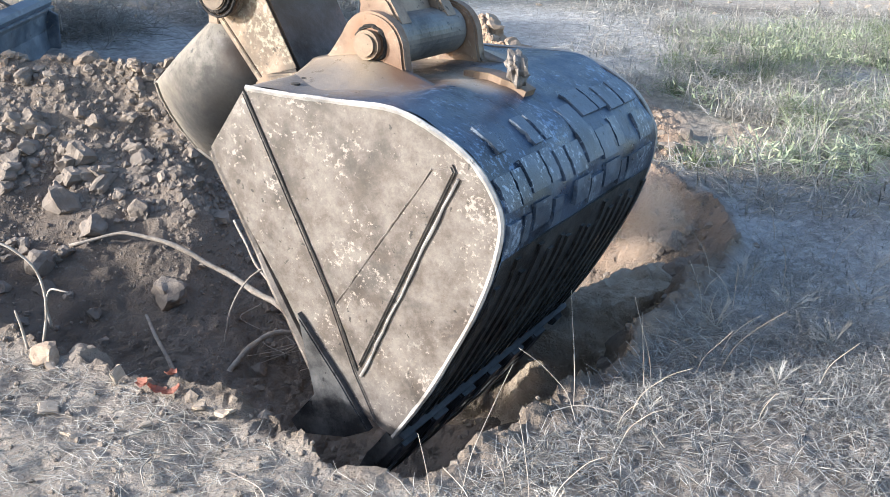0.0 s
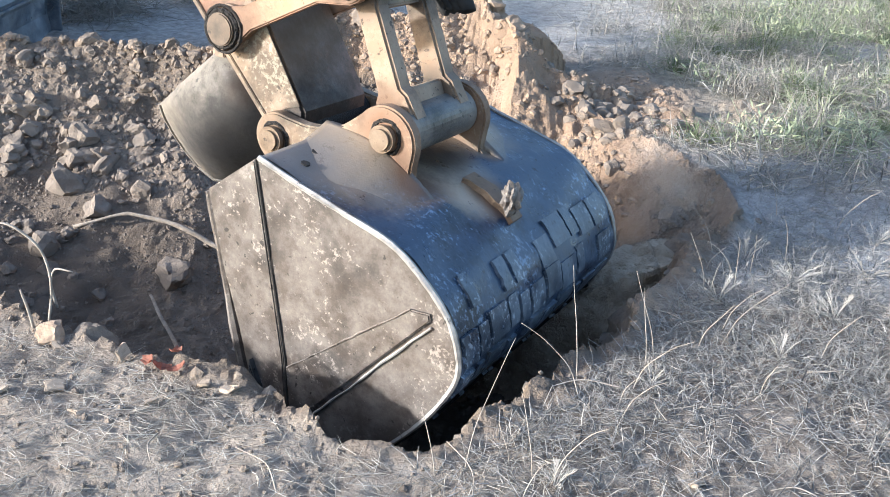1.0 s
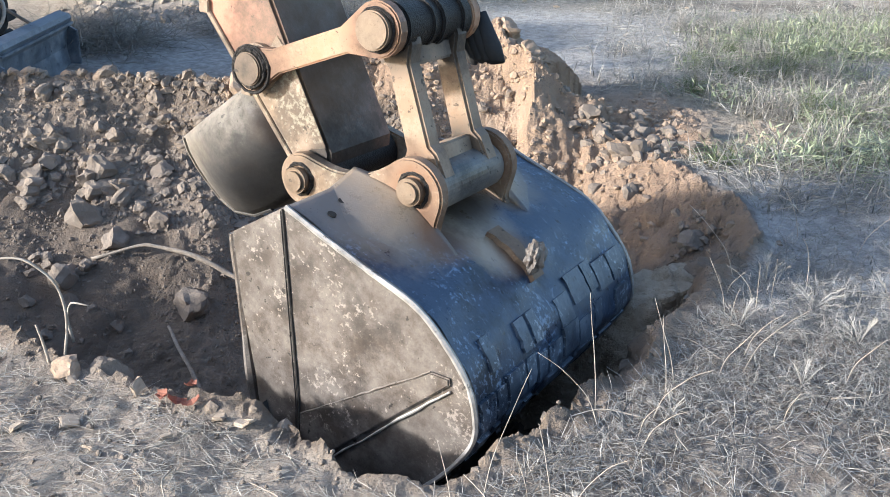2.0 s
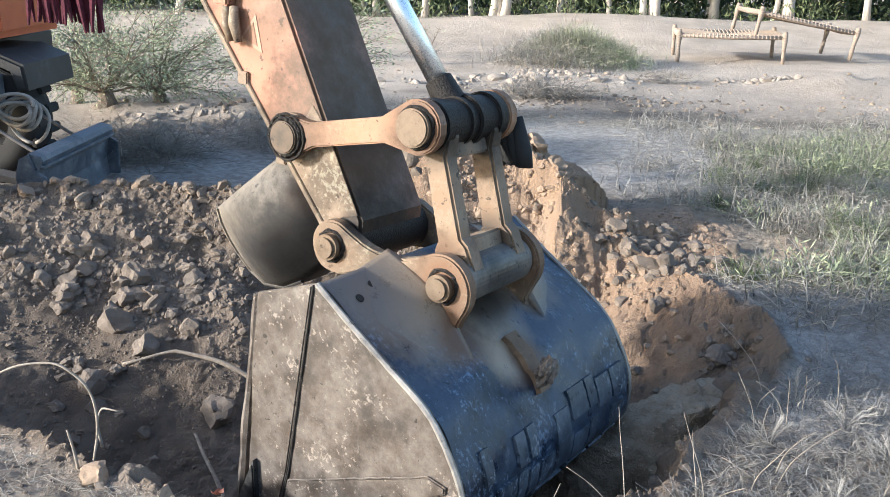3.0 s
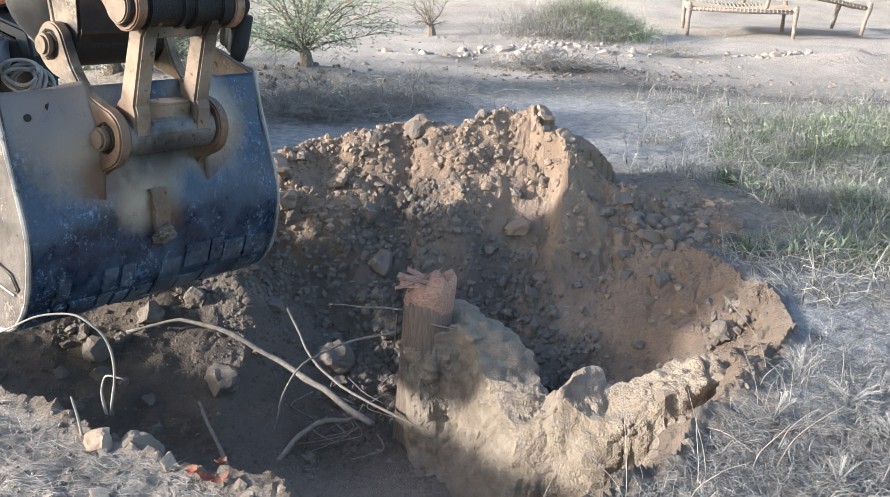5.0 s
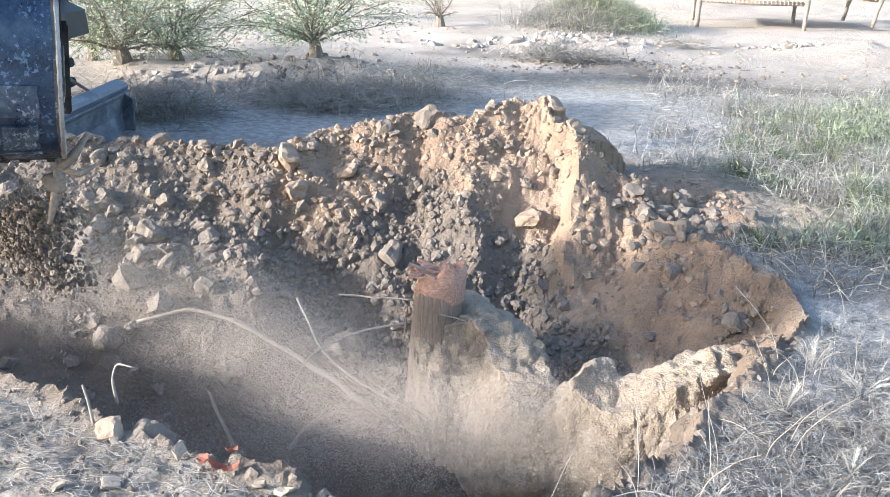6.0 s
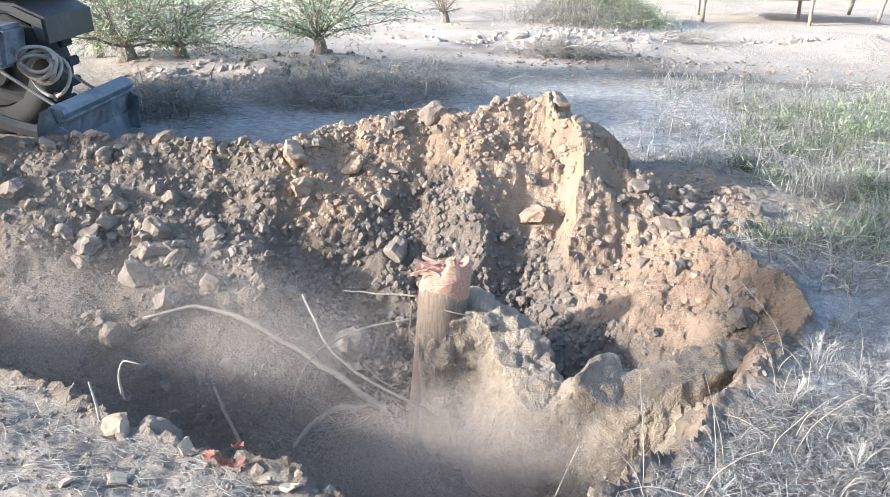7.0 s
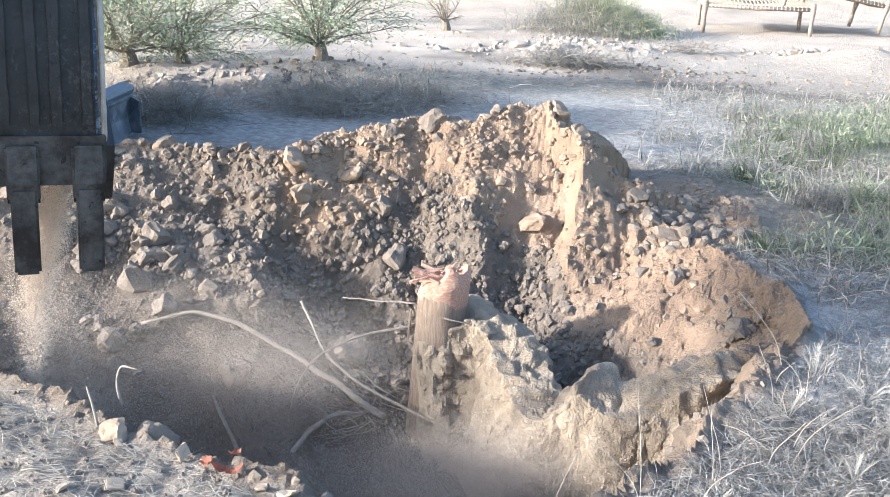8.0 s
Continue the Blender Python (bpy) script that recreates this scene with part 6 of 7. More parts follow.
# chips of wood, broken brick and dry leaves on the trodden edge
CHIP = plain("pale wood chip", [(0.3, (0.25, 0.19, 0.14)), (0.5, (0.35, 0.275, 0.205)), (0.7, (0.46, 0.375, 0.285))], 30, 0.85, bump=0.4, stretch=(1, 8, 8), vary=0.2)
RED_LEAF = plain("dry red leaf", [(0.3, (0.26, 0.09, 0.06)), (0.6, (0.38, 0.16, 0.11)), (0.8, (0.46, 0.27, 0.2))], 30, 0.8, bump=0.3)
for x, y, sx, sy, a, lab in ((-1.0, 2.77, 0.05, 0.035, 70, "standing"), (-1.16, 2.60, 0.055, 0.04, 20, ""), (-1.30, 2.54, 0.035, 0.03, 60, ""), (-0.71, 2.63, 0.03, 0.05, 10, ""), (-0.62, 2.60, 0.025, 0.05, 80, ""),
                             (-1.24, 2.84, 0.05, 0.03, 120, ""), (-0.84, 2.52, 0.03, 0.02, 30, ""), (0.75, 2.22, 0.05, 0.028, 40, ""), (-1.05, 2.45, 0.04, 0.02, 150, "")):
    bm = bmesh.new()
    box(bm, (-sx * 0.6, -sy * 0.6, -0.006), (sx * 0.6, sy * 0.6, 0.007), 0.003)
    bmesh.ops.subdivide_edges(bm, edges=bm.edges[:], cuts=1)
    for v in bm.verts:
        v.co += Vector((noise.noise(v.co * 40), noise.noise(v.co * 40 + Vector((9, 0, 0))), noise.noise(v.co * 40 + Vector((0, 9, 0))))) * 0.013
    ob = tagged(new("wood_chip", mesh_of("wood_chip", bm, CHIP)), "pale split wood chip on the trodden edge", "wood chip", "chips on the edge")
    ob.matrix_basis = pose(x, y, ground_z(x, y) + (0.03 if lab else 0.012), 60 if lab else random.uniform(-20, 20), random.uniform(-15, 15), a)
for x, y, a in ((-0.86, 2.70, 10), (-0.82, 2.74, 80), (-0.90, 2.73, 140), (-0.80, 2.68, 200)):
    bm = bmesh.new()
    g = [[bm.verts.new((u * 0.03, (v - 1.5) * 0.014 * (1 - abs(u) * 0.6), 0.012 * u * u + 0.006 * abs(v - 1.5))) for v in range(4)] for u in (-1, -0.5, 0, 0.5, 1)]
    for p, q in zip(g, g[1:]):
        for v in range(3):
            bm.faces.new((p[v], p[v + 1], q[v + 1], q[v]))
    bmesh.ops.solidify(bm, geom=bm.faces[:], thickness=0.002)
    ob = tagged(new("dry_leaf", mesh_of("dry_leaf", bm, RED_LEAF)), "curled dry red leaf on the edge", "leaf", "leaves on the edge")
    ob.matrix_basis = pose(x, y, ground_z(x, y) + 0.02, random.uniform(-40, 40), 20, a)


# ---- the sawn stump ----
def build_stump():
    at = Vector((-0.31, 4.68, 0))
    stump = base("tree_stump", "splintered reddish tree stump with grey fibrous bark, half dug out", "stump", Matrix.Translation(at))
    bm = bmesh.new()
    rows = []
    for i in range(16):
        t = i / 15
        z = -1.0 + 0.92 * t
        r = 0.155 - 0.035 * t + 0.05 * max(0, 0.3 - t)
        rows.append([bm.verts.new((r * (1 + 0.10 * noise.noise(Vector((math.cos(a) * 3, math.sin(a) * 3, z * 0.8))) + 0.05 * noise.noise(Vector((math.cos(a) * 14, math.sin(a) * 14, z * 2)))) * math.cos(a) + 0.02 * t,
                                   r * math.sin(a), z)) for a in [6.2832 * k / 48 for k in range(48)]])
    for p, q in zip(rows, rows[1:]):
        for k in range(48):
            bm.faces.new((p[k], p[(k + 1) % 48], q[(k + 1) % 48], q[k]))
    bm.faces.new(rows[-1])
    part("trunk", bm, BARK_PALE, stump, "grey fibrous bark", True)
    bm = bmesh.new()
    cut = []
    for j in range(7):
        k = 1 - j / 7
        cut.append([bm.verts.new((0.135 * k * math.cos(a) + 0.03, 0.125 * k * math.sin(a), -0.045 + 0.05 * (j > 0) + 0.07 * noise.noise(Vector((math.cos(a) * k * 2.2, math.sin(a) * k * 2.2, 3))) + 0.05 * math.cos(a) * k
                                  + 0.012 * noise.noise(Vector((math.cos(a) * k * 9, math.sin(a) * k * 3, 1))))) for a in [6.2832 * i / 40 for i in range(40)]])
    for p, q in zip(cut, cut[1:]):
        for k in range(40):
            bm.faces.new((p[k], p[(k + 1) % 40], q[(k + 1) % 40], q[k]))
    bm.faces.new(cut[-1])
    low = [bm.verts.new((v.co.x * 0.92, v.co.y * 0.92, -0.14)) for v in cut[0]]
    for k in range(40):
        bm.faces.new((low[k], low[(k + 1) % 40], cut[0][(k + 1) % 40], cut[0][k]))
    part("cut_face", bm, FRESH_WOOD, stump, "fresh reddish split wood", False)
    rnd = random.Random(4)
    for k in range(26):
        # torn plates of wood, lying along the grain
        bm = bmesh.new()
        x, y = rnd.uniform(-0.10, 0.09), rnd.uniform(-0.11, 0.08)
        ln, wd, th = rnd.uniform(0.05, 0.12), rnd.uniform(0.012, 0.03), rnd.uniform(0.008, 0.02)
        tilt = radians(rnd.uniform(-25, 20) if x < 0.05 else rnd.uniform(-75, -35))
        ends = []
        for e, f in ((-0.5, 1.0), (-0.1, rnd.uniform(0.8, 1.2)), (0.25, rnd.uniform(0.6, 1.0)), (0.5, 0.15)):
            ends.append([bm.verts.new((x + ln * e * math.cos(tilt) + sx * 0.2 * rnd.random() * th, y + sy * wd * 0.5 * f + 0.25 * ln * e * (k % 3 - 1), 0.005 + 0.04 * (y + 0.1) * 3 - ln * e * math.sin(tilt) + sx * th * 0.5 * f))
                         for sx, sy in ((-1, -1), (-1, 1), (1, 1), (1, -1))])
        for p, q in zip(ends, ends[1:]):
            for m in range(4):
                bm.faces.new((p[m], p[(m + 1) % 4], q[(m + 1) % 4], q[m]))
        bm.faces.new(ends[0][::-1])
        bm.faces.new(ends[-1])
        part("splinter", bm, FRESH_WOOD, stump)
    for k in range(7):
        bm = bmesh.new()
        a = rnd.uniform(3.0, 6.4)
        r = 0.135
        z = rnd.uniform(-0.55, -0.10)
        tube(bm, [(r * math.cos(a), r * math.sin(a), z), (r * 1.06 * math.cos(a + 0.06), r * 1.06 * math.sin(a + 0.06), z - 0.09), (r * 1.12 * math.cos(a), r * 1.12 * math.sin(a), z - 0.2)], [0.006, 0.008, 0.003], 5)
        part("bark_shred", bm, BARK_PALE, stump)


BARK_PALE = plain("fibrous pale bark", [(0.3, (0.17, 0.115, 0.08)), (0.5, (0.28, 0.20, 0.145)), (0.7, (0.40, 0.31, 0.235))], 30, 0.95, bump=0.9, depth=0.012, stretch=(4, 4, 0.4))
FRESH_WOOD = plain("fresh split wood", [(0.3, (0.20, 0.085, 0.055)), (0.46, (0.42, 0.22, 0.15)), (0.66, (0.58, 0.39, 0.29))], 34, 0.8, bump=0.6, depth=0.01, stretch=(0.6, 6, 3))
build_stump()


# ---- bushes ----
FROND = plain("feathery frond", [(0.3, (0.19, 0.24, 0.13)), (0.5, (0.30, 0.35, 0.21)), (0.7, (0.42, 0.46, 0.31))], 3, 0.7, own=False, bump=0.0, vary=0.35)


def build_bush(x, y, seed, reach, tall, limbs, leaves, label, z0=None, flat=0.0, thick=1.0):
    rnd = random.Random(seed)
    z = ground_z(x, y) if z0 is None else z0
    bush = base("bush", label, "bush", Matrix.Translation((x, y, z)), "bushes behind the pit")
    bm = bmesh.new()
    tube(bm, [(0, 0, -0.08), (0.03 * thick, 0, 0.03), (0.02, 0, 0.10), (0.0, 0.02, 0.17)], [0.11 * thick, 0.075 * thick, 0.06 * thick, 0.045 * thick], 9)
    part("trunk", bm, BARK, bush)
    tips, ways = [], []
    for k in range(limbs):
        a = 6.2832 * k / limbs + rnd.uniform(-0.4, 0.4)
        el = rnd.uniform(0.2, 1.4) * (1 - flat)
        p = Vector((0, 0, 0.12))
        pts = [p]
        d = Vector((math.cos(a) * math.cos(el), math.sin(a) * math.cos(el), math.sin(el)))
        ln = reach * rnd.uniform(0.6, 1.1) if el < 0.9 else tall * rnd.uniform(0.7, 1.1)
        for s in range(6):
            p = p + d * ln / 6
            d = (d + Vector((rnd.uniform(-0.25, 0.25), rnd.uniform(-0.25, 0.25), rnd.uniform(-0.22, 0.10)))).normalized()
            pts.append(p)
        bm = bmesh.new()
        tube(bm, pts, [0.015, 0.012, 0.009, 0.007, 0.005, 0.004, 0.003], 5)
        for s in range(1, 7):
            for _ in range(3):
                q = pts[s]
                e = (d + Vector((rnd.uniform(-1, 1), rnd.uniform(-1, 1), rnd.uniform(-0.4, 0.6)))).normalized()
                l2 = ln * rnd.uniform(0.15, 0.42)
                m = q + e * l2 * 0.5
                t = m + (e + Vector((0, 0, -0.4))).normalized() * l2 * 0.5
                tube(bm, [q, m, t], [0.004, 0.003, 0.0015], 4)
                for _ in range(leaves):
                    f = rnd.uniform(0.2, 1.05)
                    c = (q.lerp(m, f * 2) if f < 0.5 else m.lerp(t, f * 2 - 1)) + Vector((rnd.gauss(0, 0.05), rnd.gauss(0, 0.05), rnd.gauss(0, 0.05)))
                    tips.append(c[:])
                    ways.append((e.x, e.y, e.z - 0.4))
        part("limb", bm, BARK, bush)
    ob = new("crown", leaf_mesh("crown", np.array(tips), np.array(ways), 0.038, 0.0062, FROND, seed))
    ob.parent = bush
    ob["kind"] = "stuff"
    return bush


build_bush(-1.95, 10.05, 3, 1.05, 1.25, 24, 18, "feathery green thorn bush on a small earth mound")
build_bush(-3.92, 9.95, 5, 1.25, 1.0, 18, 22, "spreading green thorn bush behind the blade", flat=0.2, thick=1.3)
build_bush(-3.55, 10.5, 6, 1.2, 1.0, 20, 22, "spreading green thorn bush behind the blade", thick=1.2)
build_bush(-4.75, 11.2, 9, 1.2, 1.2, 14, 16, "low green thorn bush behind the blade", flat=0.2)
build_bush(-5.6, 14.5, 11, 1.3, 1.2, 12, 12, "green thorn bush on open ground")
build_bush(-1.05, 15.6, 13, 0.7, 0.6, 10, 1, "small bare thorn bush on open ground")
build_bush(-3.2, 16.5, 14, 1.2, 1.2, 12, 9, "green thorn bush on open ground")


def brush_pile(x, y, n, sx, sy, seed, label):
    rng = np.random.default_rng(seed)
    px, py = rng.normal(x, sx, n), rng.normal(y, sy, n)
    zz = height(px, py) + np.abs(rng.normal(0, 0.08, n))
    ob = stems("brush_pile", px, py, rng.uniform(0.1, 0.42, n), rng.uniform(0.5, 1.6, n), rng.uniform(0.002, 0.006, n), BRUSH, seed, 0.5, z=zz)
    tagged(ob, label, "brushwood", kind="stuff")


BRUSH = plain("dead brushwood", [(0.3, (0.12, 0.108, 0.095)), (0.5, (0.23, 0.21, 0.185)), (0.7, (0.44, 0.405, 0.36))], 12, 0.9, own=False, bump=0.0, vary=0.4)
brush_pile(-1.65, 8.85, 1700, 0.38, 0.24, 41, "grey dead brushwood heaped on the track")
brush_pile(-0.95, 9.45, 1000, 0.40, 0.28, 42, "grey dead brushwood beside the track")
brush_pile(-2.75, 8.05, 700, 0.22, 0.25, 43, "grey dead brushwood by the blade")
brush_pile(-3.1, 8.1, 500, 0.22, 0.28, 44, "grey dead brushwood by the blade")
brush_pile(0.75, 12.3, 900, 0.35, 0.12, 45, "dark brushwood along the track")
brush_pile(2.45, 14.2, 260, 0.25, 0.12, 46, "dry weed tuft on open sand")


def build_bird():
    z = ground_z(-2.08, 9.2)
    bird = base("bird", "small brown bird standing on the brushwood", "bird", pose(-2.08, 9.2, z + 0.10, 0, 0, 60))
    m = plain("brown feathers", [(0.3, (0.07, 0.05, 0.035)), (0.6, (0.15, 0.11, 0.08)), (0.8, (0.3, 0.24, 0.18))], 30, 0.9)
    for nm, c, r in (("body", (0, 0, 0.05), (0.045, 0.032, 0.045)), ("head", (0.03, 0, 0.105), (0.022, 0.02, 0.021))):
        bm = bmesh.new()
        q = bmesh.ops.create_icosphere(bm, subdivisions=2, radius=1)
        bmesh.ops.transform(bm, matrix=Matrix.Translation(c) @ Matrix.Diagonal((*r, 1)), verts=q["verts"])
        part(nm, bm, m, bird, "", True)
    bm = bmesh.new()
    tube(bm, [(0.048, 0, 0.105), (0.07, 0, 0.10)], [0.007, 0.001], 6)
    part("beak", bm, DARK, bird)
    bm = bmesh.new()
    tube(bm, [(-0.03, 0, 0.045), (-0.10, 0, 0.03)], [0.018, 0.010], 6)
    part("tail", bm, m, bird)
    for s in (-1, 1):
        bm = bmesh.new()
        tube(bm, [(0, 0.012 * s, 0.02), (0.005, 0.014 * s, -0.10)], [0.004, 0.003], 5)
        part("leg", bm, DARK, bird)


build_bird()


# ---- rope beds ----
WOOD = plain("weathered bed wood", [(0.3, (0.16, 0.12, 0.09)), (0.5, (0.27, 0.21, 0.16)), (0.7, (0.40, 0.33, 0.27))], 12, 0.85, bump=0.3, stretch=(1, 1, 6))
ROPE = plain("pale rope weave", [(0.3, (0.26, 0.195, 0.145)), (0.5, (0.35, 0.27, 0.205)), (0.7, (0.45, 0.37, 0.29))], 30, 0.9, bump=0.5)


def build_bed():
    bed = base("rope_bed", "wooden rope bed with turned legs on open sand", "bed", group="rope beds")
    Lx, Ly, h = 1.70, 1.15, 0.42
    for x in (0, Lx):
        for y in (0, Ly):
            bm = bmesh.new()
            tube(bm, [(x, y, -0.03), (x, y, 0.12), (x, y, 0.24), (x, y, 0.36), (x, y, 0.44), (x, y, 0.52)], [0.030, 0.036, 0.030, 0.045, 0.048, 0.036], 10)
            part("leg", bm, WOOD, bed, "", True)
    for a, b in (((0, 0), (Lx, 0)), ((0, Ly), (Lx, Ly)), ((0, 0), (0, Ly)), ((Lx, 0), (Lx, Ly))):
        bm = bmesh.new()
        tube(bm, [(*a, h), ((a[0] + b[0]) / 2, (a[1] + b[1]) / 2, h - 0.015), (*b, h)], [0.032, 0.034, 0.032], 8)
        part("rail", bm, WOOD, bed, "", True)
    for k in range(26):
        bm = bmesh.new()
        x = 0.04 + (Lx - 0.08) * k / 25
        tube(bm, [(x, -0.035, h - 0.02), (x, 0.0, h + 0.035), (x, Ly * 0.5, h - 0.02), (x, Ly, h + 0.035), (x, Ly + 0.035, h - 0.02)], [0.014] * 5, 5)
        part("rope", bm, ROPE, bed)
    for k in range(26):
        bm = bmesh.new()
        y = 0.04 + (Ly - 0.08) * k / 25
        tube(bm, [(-0.03, y, h), (0.0, y, h + 0.036), (Lx / 2, y, h - 0.012), (Lx, y, h + 0.036), (Lx + 0.03, y, h)], [0.013] * 5, 5)
        part("rope", bm, ROPE, bed)
    return bed


bed = build_bed()
bed.matrix_basis = pose(3.15, 16.95, 0.03 + ground_z(3.9, 17.5), 0, 0, -6)
# the second bed leans with one end on the first
copy_thing(bed, pose(4.40, 17.0, 0.40 + ground_z(4.4, 17.5), 0, 11, 6))


# ---- sand-side clutter and the tree belt ----
TRUNK = plain("pale gum bark", [(0.3, (0.26, 0.22, 0.18)), (0.5, (0.44, 0.39, 0.33)), (0.7, (0.60, 0.55, 0.48))], 3, 0.85, bump=0.3, stretch=(3, 3, 0.5))
DARK_LEAF = plain("dark leaf", [(0.3, (0.025, 0.04, 0.018)), (0.5, (0.05, 0.075, 0.032)), (0.7, (0.10, 0.13, 0.06))], 1.5, 0.7, own=False, bump=0.0, vary=0.5)


def crown_mesh(seed, n, zlo, zhi, wide):
    rng = np.random.default_rng(seed)
    lumps_at = np.stack([rng.normal(0, wide, 26), rng.normal(0, wide, 26), rng.uniform(zlo, zhi, 26)], 1)
    c = lumps_at[rng.integers(0, 26, n)] + rng.normal(0, 0.30, (n, 3))
    d = np.tile(np.array([[0, 0, -1.0]]), (n, 1))
    return leaf_mesh("crown", c, d, 0.20, 0.028, DARK_LEAF, seed)


CROWNS = [crown_mesh(60 + k, 1500, 2.2, 6.0, 0.8) for k in range(4)]


def build_tree(x, y, seed):
    rnd = random.Random(seed)
    tree = base("gum_tree", "slender pale-trunked tree in the far belt", "tree", pose(x, y, ground_z(x, y) - 0.1, 0, 0, rnd.uniform(0, 360)), "trees of the far belt")
    for s in range(rnd.choice((1, 1, 2, 3))):
        bm = bmesh.new()
        lean = rnd.uniform(-0.35, 0.35) if s else rnd.uniform(-0.12, 0.12)
        r = rnd.uniform(0.06, 0.13)
        pts = [(lean * z + 0.05 * math.sin(z * 2 + seed) + 0.12 * s, 0.1 * s + 0.04 * math.sin(z * 1.7 + seed), z) for z in (0, 0.5, 1.0, 1.7, 2.6, 3.8, 5.2)]
        tube(bm, pts, [r * 1.25, r, r * 0.92, r * 0.8, r * 0.65, r * 0.45, r * 0.2], 8)
        part("trunk", bm, TRUNK, tree, "", True)
        for k in range(3):
            z = rnd.uniform(0.9, 2.6)
            a = rnd.uniform(0, 6.28)
            bm = bmesh.new()
            tube(bm, [(lean * z + 0.12 * s, 0.1 * s, z), (lean * z + 0.5 * math.cos(a), 0.5 * math.sin(a), z + 0.4), (lean * z + 0.9 * math.cos(a), 0.9 * math.sin(a), z + 1.1)], [r * 0.5, r * 0.35, r * 0.12], 6)
            part("limb", bm, TRUNK, tree, "", True)
    ob = new("crown", rnd.choice(CROWNS))
    ob.parent = tree
    ob["kind"] = "stuff"


rt = random.Random(77)
for k in range(54):
    build_tree(-13 + 30 * k / 53 + rt.uniform(-0.35, 0.35), 26.0 + rt.uniform(-1.2, 3.5), 200 + k)


def undergrowth():
    rng = np.random.default_rng(91)
    n = 52000
    x = rng.uniform(-17, 20, n)
    y = 28.5 + rng.uniform(-1.2, 4.0, n)
    top = 1.9 + 0.9 * field(x, y, 1.4, 92) + 0.5 * field(x, y, 0.5, 93)
    z = rng.uniform(0, 1, n) * top + height(x, y)
    keep = field(x * 1.0, z * 1.6, 0.6, 94) > -0.62
    c = np.stack([x, y, z], 1)[keep]
    me = leaf_mesh("undergrowth", c, np.tile(np.array([[0, 0, 0.4]]), (len(c), 1)), 0.22, 0.045, DARK_LEAF, 95)
    tagged(new("undergrowth", me), "dense dark green undergrowth below the far trees", "undergrowth", kind="stuff")
    n = 9000
    x, y = rng.uniform(-15, 18, n), 25.2 + rng.uniform(-0.8, 1.4, n)
    keep = field(x, y, 0.9, 96) > 0.1
    x, y = x[keep], y[keep]
    c = np.stack([x, y, height(x, y) + rng.uniform(0, 0.45, len(x))], 1)
    me = leaf_mesh("low_scrub", c, np.tile(np.array([[0, 0, 0.6]]), (len(c), 1)), 0.16, 0.02, GREEN, 97)
    tagged(new("low_scrub", me), "low green scrub at the foot of the trees", "scrub", kind="stuff")


undergrowth()


# ---- dust and falling soil: clouds of fine grains that drift ----
DUST = plain("tan dust", [(0.3, (0.52, 0.43, 0.345)), (0.6, (0.60, 0.50, 0.41)), (0.8, (0.67, 0.58, 0.485))], 2, 1.0, own=False, bump=0.0)


def grains(name, n, spread, size, seed, label, mat=None, puffs=14, tight=0.38):
    """A cloud of loose grains round its own origin, thicker in some puffs than in others."""
    rng = np.random.default_rng(seed)
    mid = rng.normal(0, 0.55, (puffs, 3))
    c = (mid[rng.integers(0, puffs, n)] + rng.normal(0, tight, (n, 3))) * np.array(spread)
    if size > 0.006:
        tet = np.array([(1, 1, 1), (-1, -1, 1), (-1, 1, -1), (1, -1, -1)]) * 0.5
        V = (c[:, None, :] + tet[None] * (size * rng.uniform(0.6, 1.4, n))[:, None, None]).reshape(-1, 3)
        k = np.arange(n)[:, None, None] * 4
        F3 = (k + np.array([(0, 1, 2), (0, 3, 1), (0, 2, 3), (1, 3, 2)])[None]).reshape(-1, 3)
    else:
        V = (c[:, None, :] + rng.normal(0, 0.5, (n, 3, 3)) * size).reshape(-1, 3)
        F3 = np.arange(3 * n).reshape(n, 3)
    me = bpy.data.meshes.new(name)
    me.vertices.add(len(V))
    me.vertices.foreach_set("co", V.ravel())
    me.loops.add(F3.size)
    me.loops.foreach_set("vertex_index", F3.ravel())
    me.polygons.add(len(F3))
    me.polygons.foreach_set("loop_start", np.arange(0, F3.size, 3))
    me.update()
    me.materials.append(mat or DUST)
    return tagged(new(name, me), label, "dust", kind="stuff")


pit_dust = grains("dust_cloud", 300000, (0.72, 0.28, 0.20), 0.0025, 1, "tan dust hanging in the pit")
slope_dust = grains("dust_cloud", 260000, (0.75, 0.42, 0.26), 0.0024, 2, "tan dust drifting over the dug slope")
fall_dust = grains("dust_cloud", 80000, (0.22, 0.22, 0.36), 0.0023, 3, "tan dust round the falling soil", tight=0.5)
bucket_dust = grains("dust_cloud", 110000, (0.16, 0.42, 0.22), 0.0021, 7, "tan dust thrown up behind the bucket")
edge_dust = grains("dust_cloud", 60000, (0.35, 0.30, 0.20), 0.0020, 5, "grey dust at the pit edge")
# soil colour with the shade under the bucket put into it
SHADED_SOIL = plain("dug soil darkened for shade", [(0.3, (0.085, 0.064, 0.046)), (0.5, (0.16, 0.12, 0.088)), (0.7, (0.26, 0.20, 0.15))], 9, 0.95, own=False, bump=0.5, depth=0.01, vary=0.3)


def build_soil_load():
    """Loose clods and crumbs tumbling out of the bucket."""
    rng = np.random.default_rng(4)
    n = 2600
    mid = rng.normal(0, 0.6, (9, 3))
    c = (mid[rng.integers(0, 9, n)] + rng.normal(0, 0.5, (n, 3))) * np.array((0.12, 0.17, 0.11))
    return tagged(scatter_mesh("soil_load", c, 0.004 + 0.018 * rng.random(n) ** 4, 4, SHADED_SOIL), "loose dark dug soil carried by the bucket", "soil", kind="stuff")


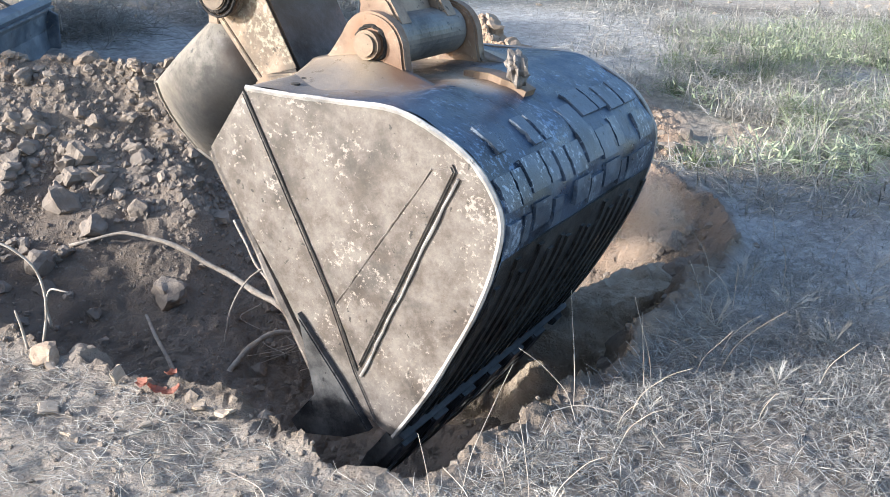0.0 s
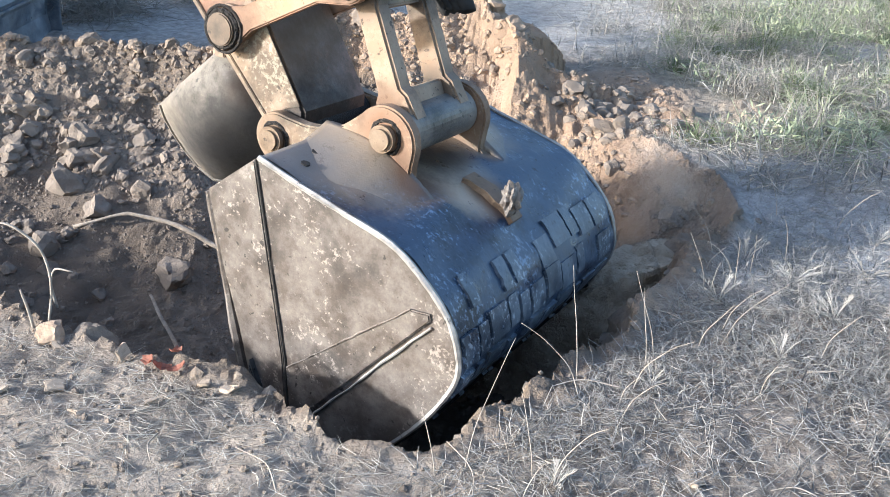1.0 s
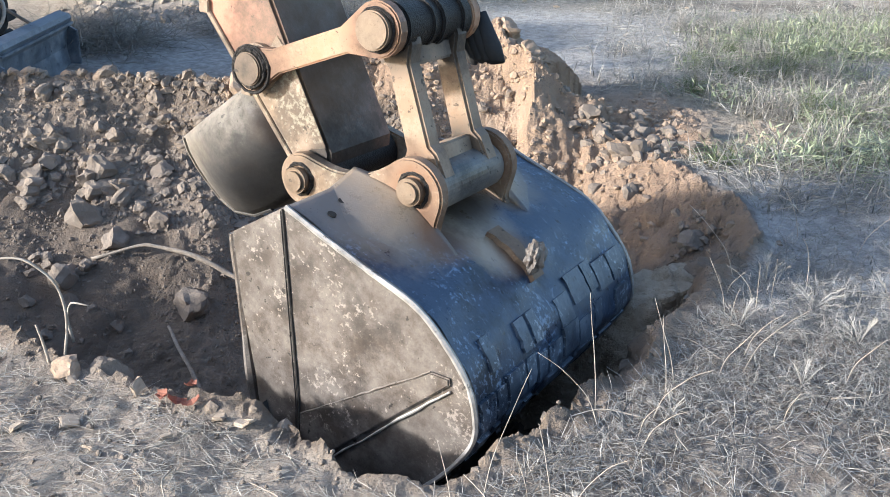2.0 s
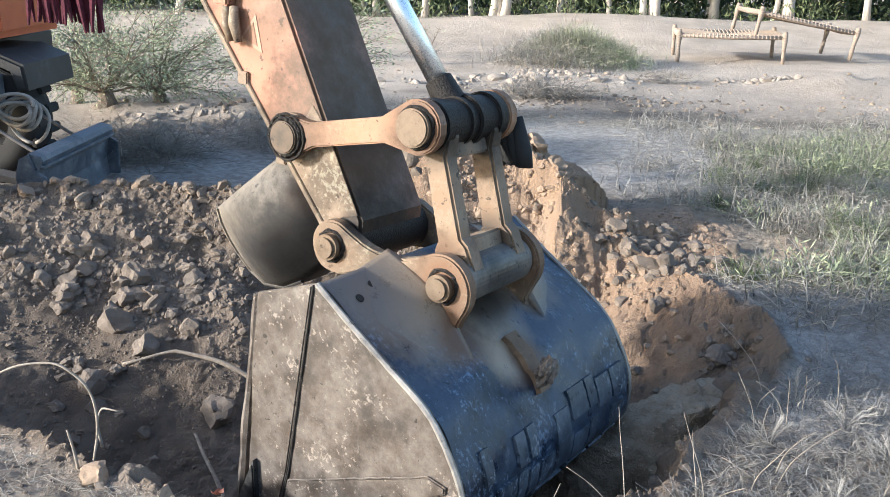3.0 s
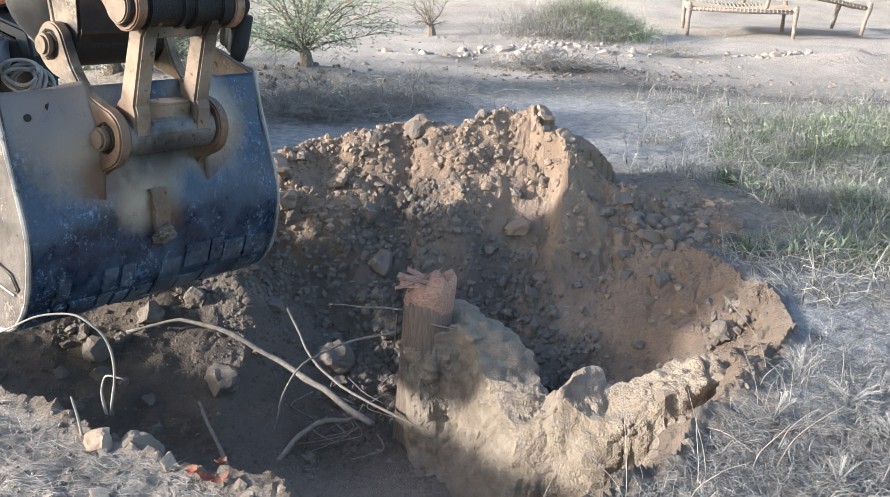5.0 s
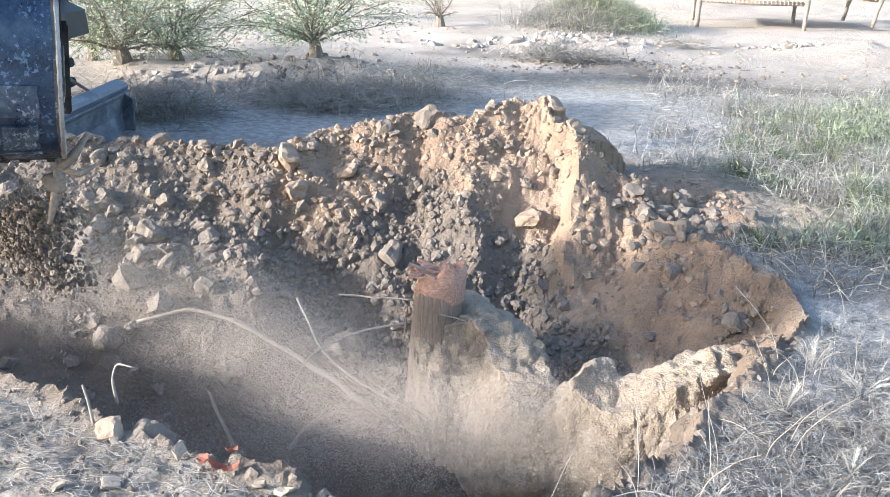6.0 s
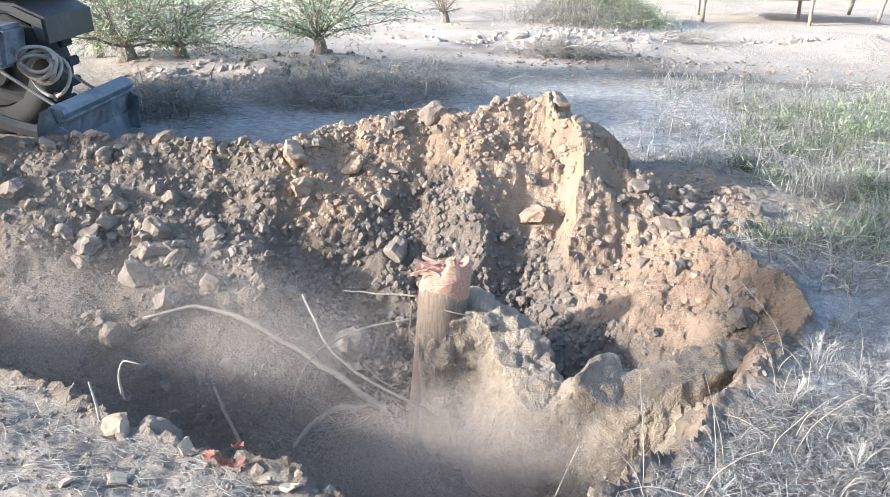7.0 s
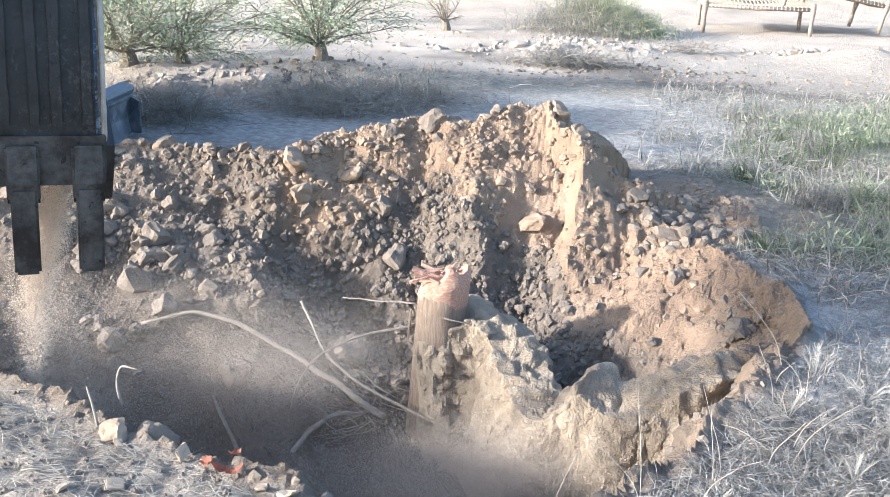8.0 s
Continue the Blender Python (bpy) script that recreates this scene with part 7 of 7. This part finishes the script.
soil_load = build_soil_load()
soil_fall = grains("falling_soil", 75000, (0.055, 0.07, 0.30), 0.0034, 6, "stream of tan soil falling from the bucket", DUST, 16, 0.45)
tagged(soil_fall, category="soil")


def build_torn_root():
    """A torn root with soil on it, falling from the bucket."""
    root = base("torn_root", "torn brown root with clinging soil falling from the bucket", "root")
    for pts, r in (([(0, 0, 0), (0.05, 0.01, 0.05), (0.10, 0.0, 0.12)], 0.018), ([(0, 0, 0), (0.07, -0.01, -0.01), (0.12, 0.0, 0.02)], 0.012), ([(0, 0, 0), (-0.04, 0, 0.06), (-0.09, 0.01, 0.08)], 0.014),
                   ([(0, 0, 0), (-0.02, 0, -0.08), (-0.05, 0, -0.18)], 0.02)):
        bm = bmesh.new()
        tube(bm, [tuple(1.25 * c for c in q) for q in pts], [1.25 * r, 1.1 * r, r * 0.5], 7)
        part("prong", bm, ROOT, root, "", True)
    ob = new("soil_lump", rock_mesh(88, SHADED_SOIL, 2, 0.9))
    ob.parent = root
    ob.matrix_basis = pose(-0.02, 0, -0.05) @ Matrix.Diagonal((0.05, 0.045, 0.07, 1))
    return root


torn_root = build_torn_root()


def drift():
    """Paths of the dust and the soil."""
    walk(pit_dust, [(0, pose(-0.2, 3.9, -1.5)), (4.2, pose(-0.2, 3.9, -1.45)), (5.6, pose(-0.28, 3.75, -0.40)), (6.2, pose(-0.3, 3.7, -0.32)), (7.0, pose(-0.05, 3.65, -0.44, 0, 0, 5)), (8.0, pose(0.05, 3.65, -0.55, 0, 0, 8))])
    walk(slope_dust, [(0, pose(-1.7, 4.7, -1.6)), (4.4, pose(-1.7, 4.7, -1.5)), (5.7, pose(-1.2, 4.45, -0.40)), (6.5, pose(-1.15, 4.3, -0.33)), (8.0, pose(-1.1, 4.25, -0.38, 0, 0, 10))])
    walk(bucket_dust, [(0, pose(1.12, 4.75, 0.02)), (1.2, pose(1.18, 4.8, 0.0, 0, 0, 6)), (2.6, pose(1.25, 4.85, -0.9, 0, 0, 10)), (8.0, pose(1.25, 4.85, -1.6, 0, 0, 10))])
    walk(fall_dust, [(0, pose(-2.6, 4.9, -1.6)), (5.2, pose(-2.5, 4.8, -1.5)), (5.9, pose(-2.0, 4.35, 0.05)), (6.4, pose(-2.1, 4.3, 0.0)), (7.0, pose(-2.15, 4.25, -0.25)), (8.0, pose(-2.05, 4.1, -0.40))])
    walk(edge_dust, [(0, pose(-1.9, 3.8, -1.6)), (6.0, pose(-1.9, 3.8, -1.4)), (7.0, pose(-1.85, 3.75, -0.35)), (8.0, pose(-1.6, 3.65, -0.22))])
    load, fall = [], [(0, pose(-3.3, 3.6, -1.4)), (6.6, pose(-3.3, 3.6, -1.4)), (7.3, pose(-2.9, 3.4, 1.3))]
    base_m = Matrix.Translation(PIVOT)
    for t, a, b, th, ph, sw in DIG:
        m = base_m @ in_plane(a, b, th, sw) @ Matrix.Translation((0.60, 0.675, -0.58))
        if t <= 5.3:
            load.append((t, m))
    load += [(5.65, pose(-2.0, 4.0, 0.85, 10, 30, 20)), (5.8, pose(-1.98, 3.95, 0.62, 10, 40, 30)), (6.0, pose(-2.02, 3.95, 0.36, 15, 60, 40)), (6.3, pose(-2.12, 4.0, -0.10, 20, 80, 50)), (6.6, pose(-2.2, 4.1, -0.55, 20, 90, 60)), (8.0, pose(-2.2, 4.1, -0.6, 20, 90, 60))]
    fall += [(7.8, pose(-1.85, 3.4, 0.70, 0, 12, 0)), (8.0, pose(-1.70, 3.35, 0.49, 0, 15, 0))]
    walk(soil_load, load)
    root = [(t, m @ pose(0, 0, 0, 0, 40, 0)) for t, m in load if t <= 5.3]
    root += [(5.6, pose(-1.85, 3.75, 0.95, 0, 0, 10)), (5.9, pose(-1.74, 3.7, 0.70, 0, 10, 10)), (6.0, pose(-1.74, 3.7, 0.72, 0, 0, 5)), (6.2, pose(-1.82, 3.7, 0.68, 0, -10, 0)), (6.4, pose(-1.89, 3.7, 0.56, 0, -30, 0)),
             (6.6, pose(-1.92, 3.7, 0.31, 0, -50, 0)), (6.9, pose(-1.92, 3.8, -0.30, 0, -70, 0)), (7.1, pose(-1.92, 3.8, -0.62, 0, -75, 0)), (8.0, pose(-1.92, 3.8, -0.62, 0, -75, 0))]
    walk(torn_root, root)
    # the bent root is torn off its edge and slides into the pit
    walk(arc_root, [(0, pose(0, 0, 0)), (4.75, pose(0, 0, 0)), (5.2, pose(-0.05, 0.6, -0.5, 4, 0, 0)), (5.6, pose(0.1, 1.35, -1.32, 2, 0, 0)), (8.0, pose(0.1, 1.35, -1.32, 2, 0, 0))])
    walk(soil_fall, fall)

motions()
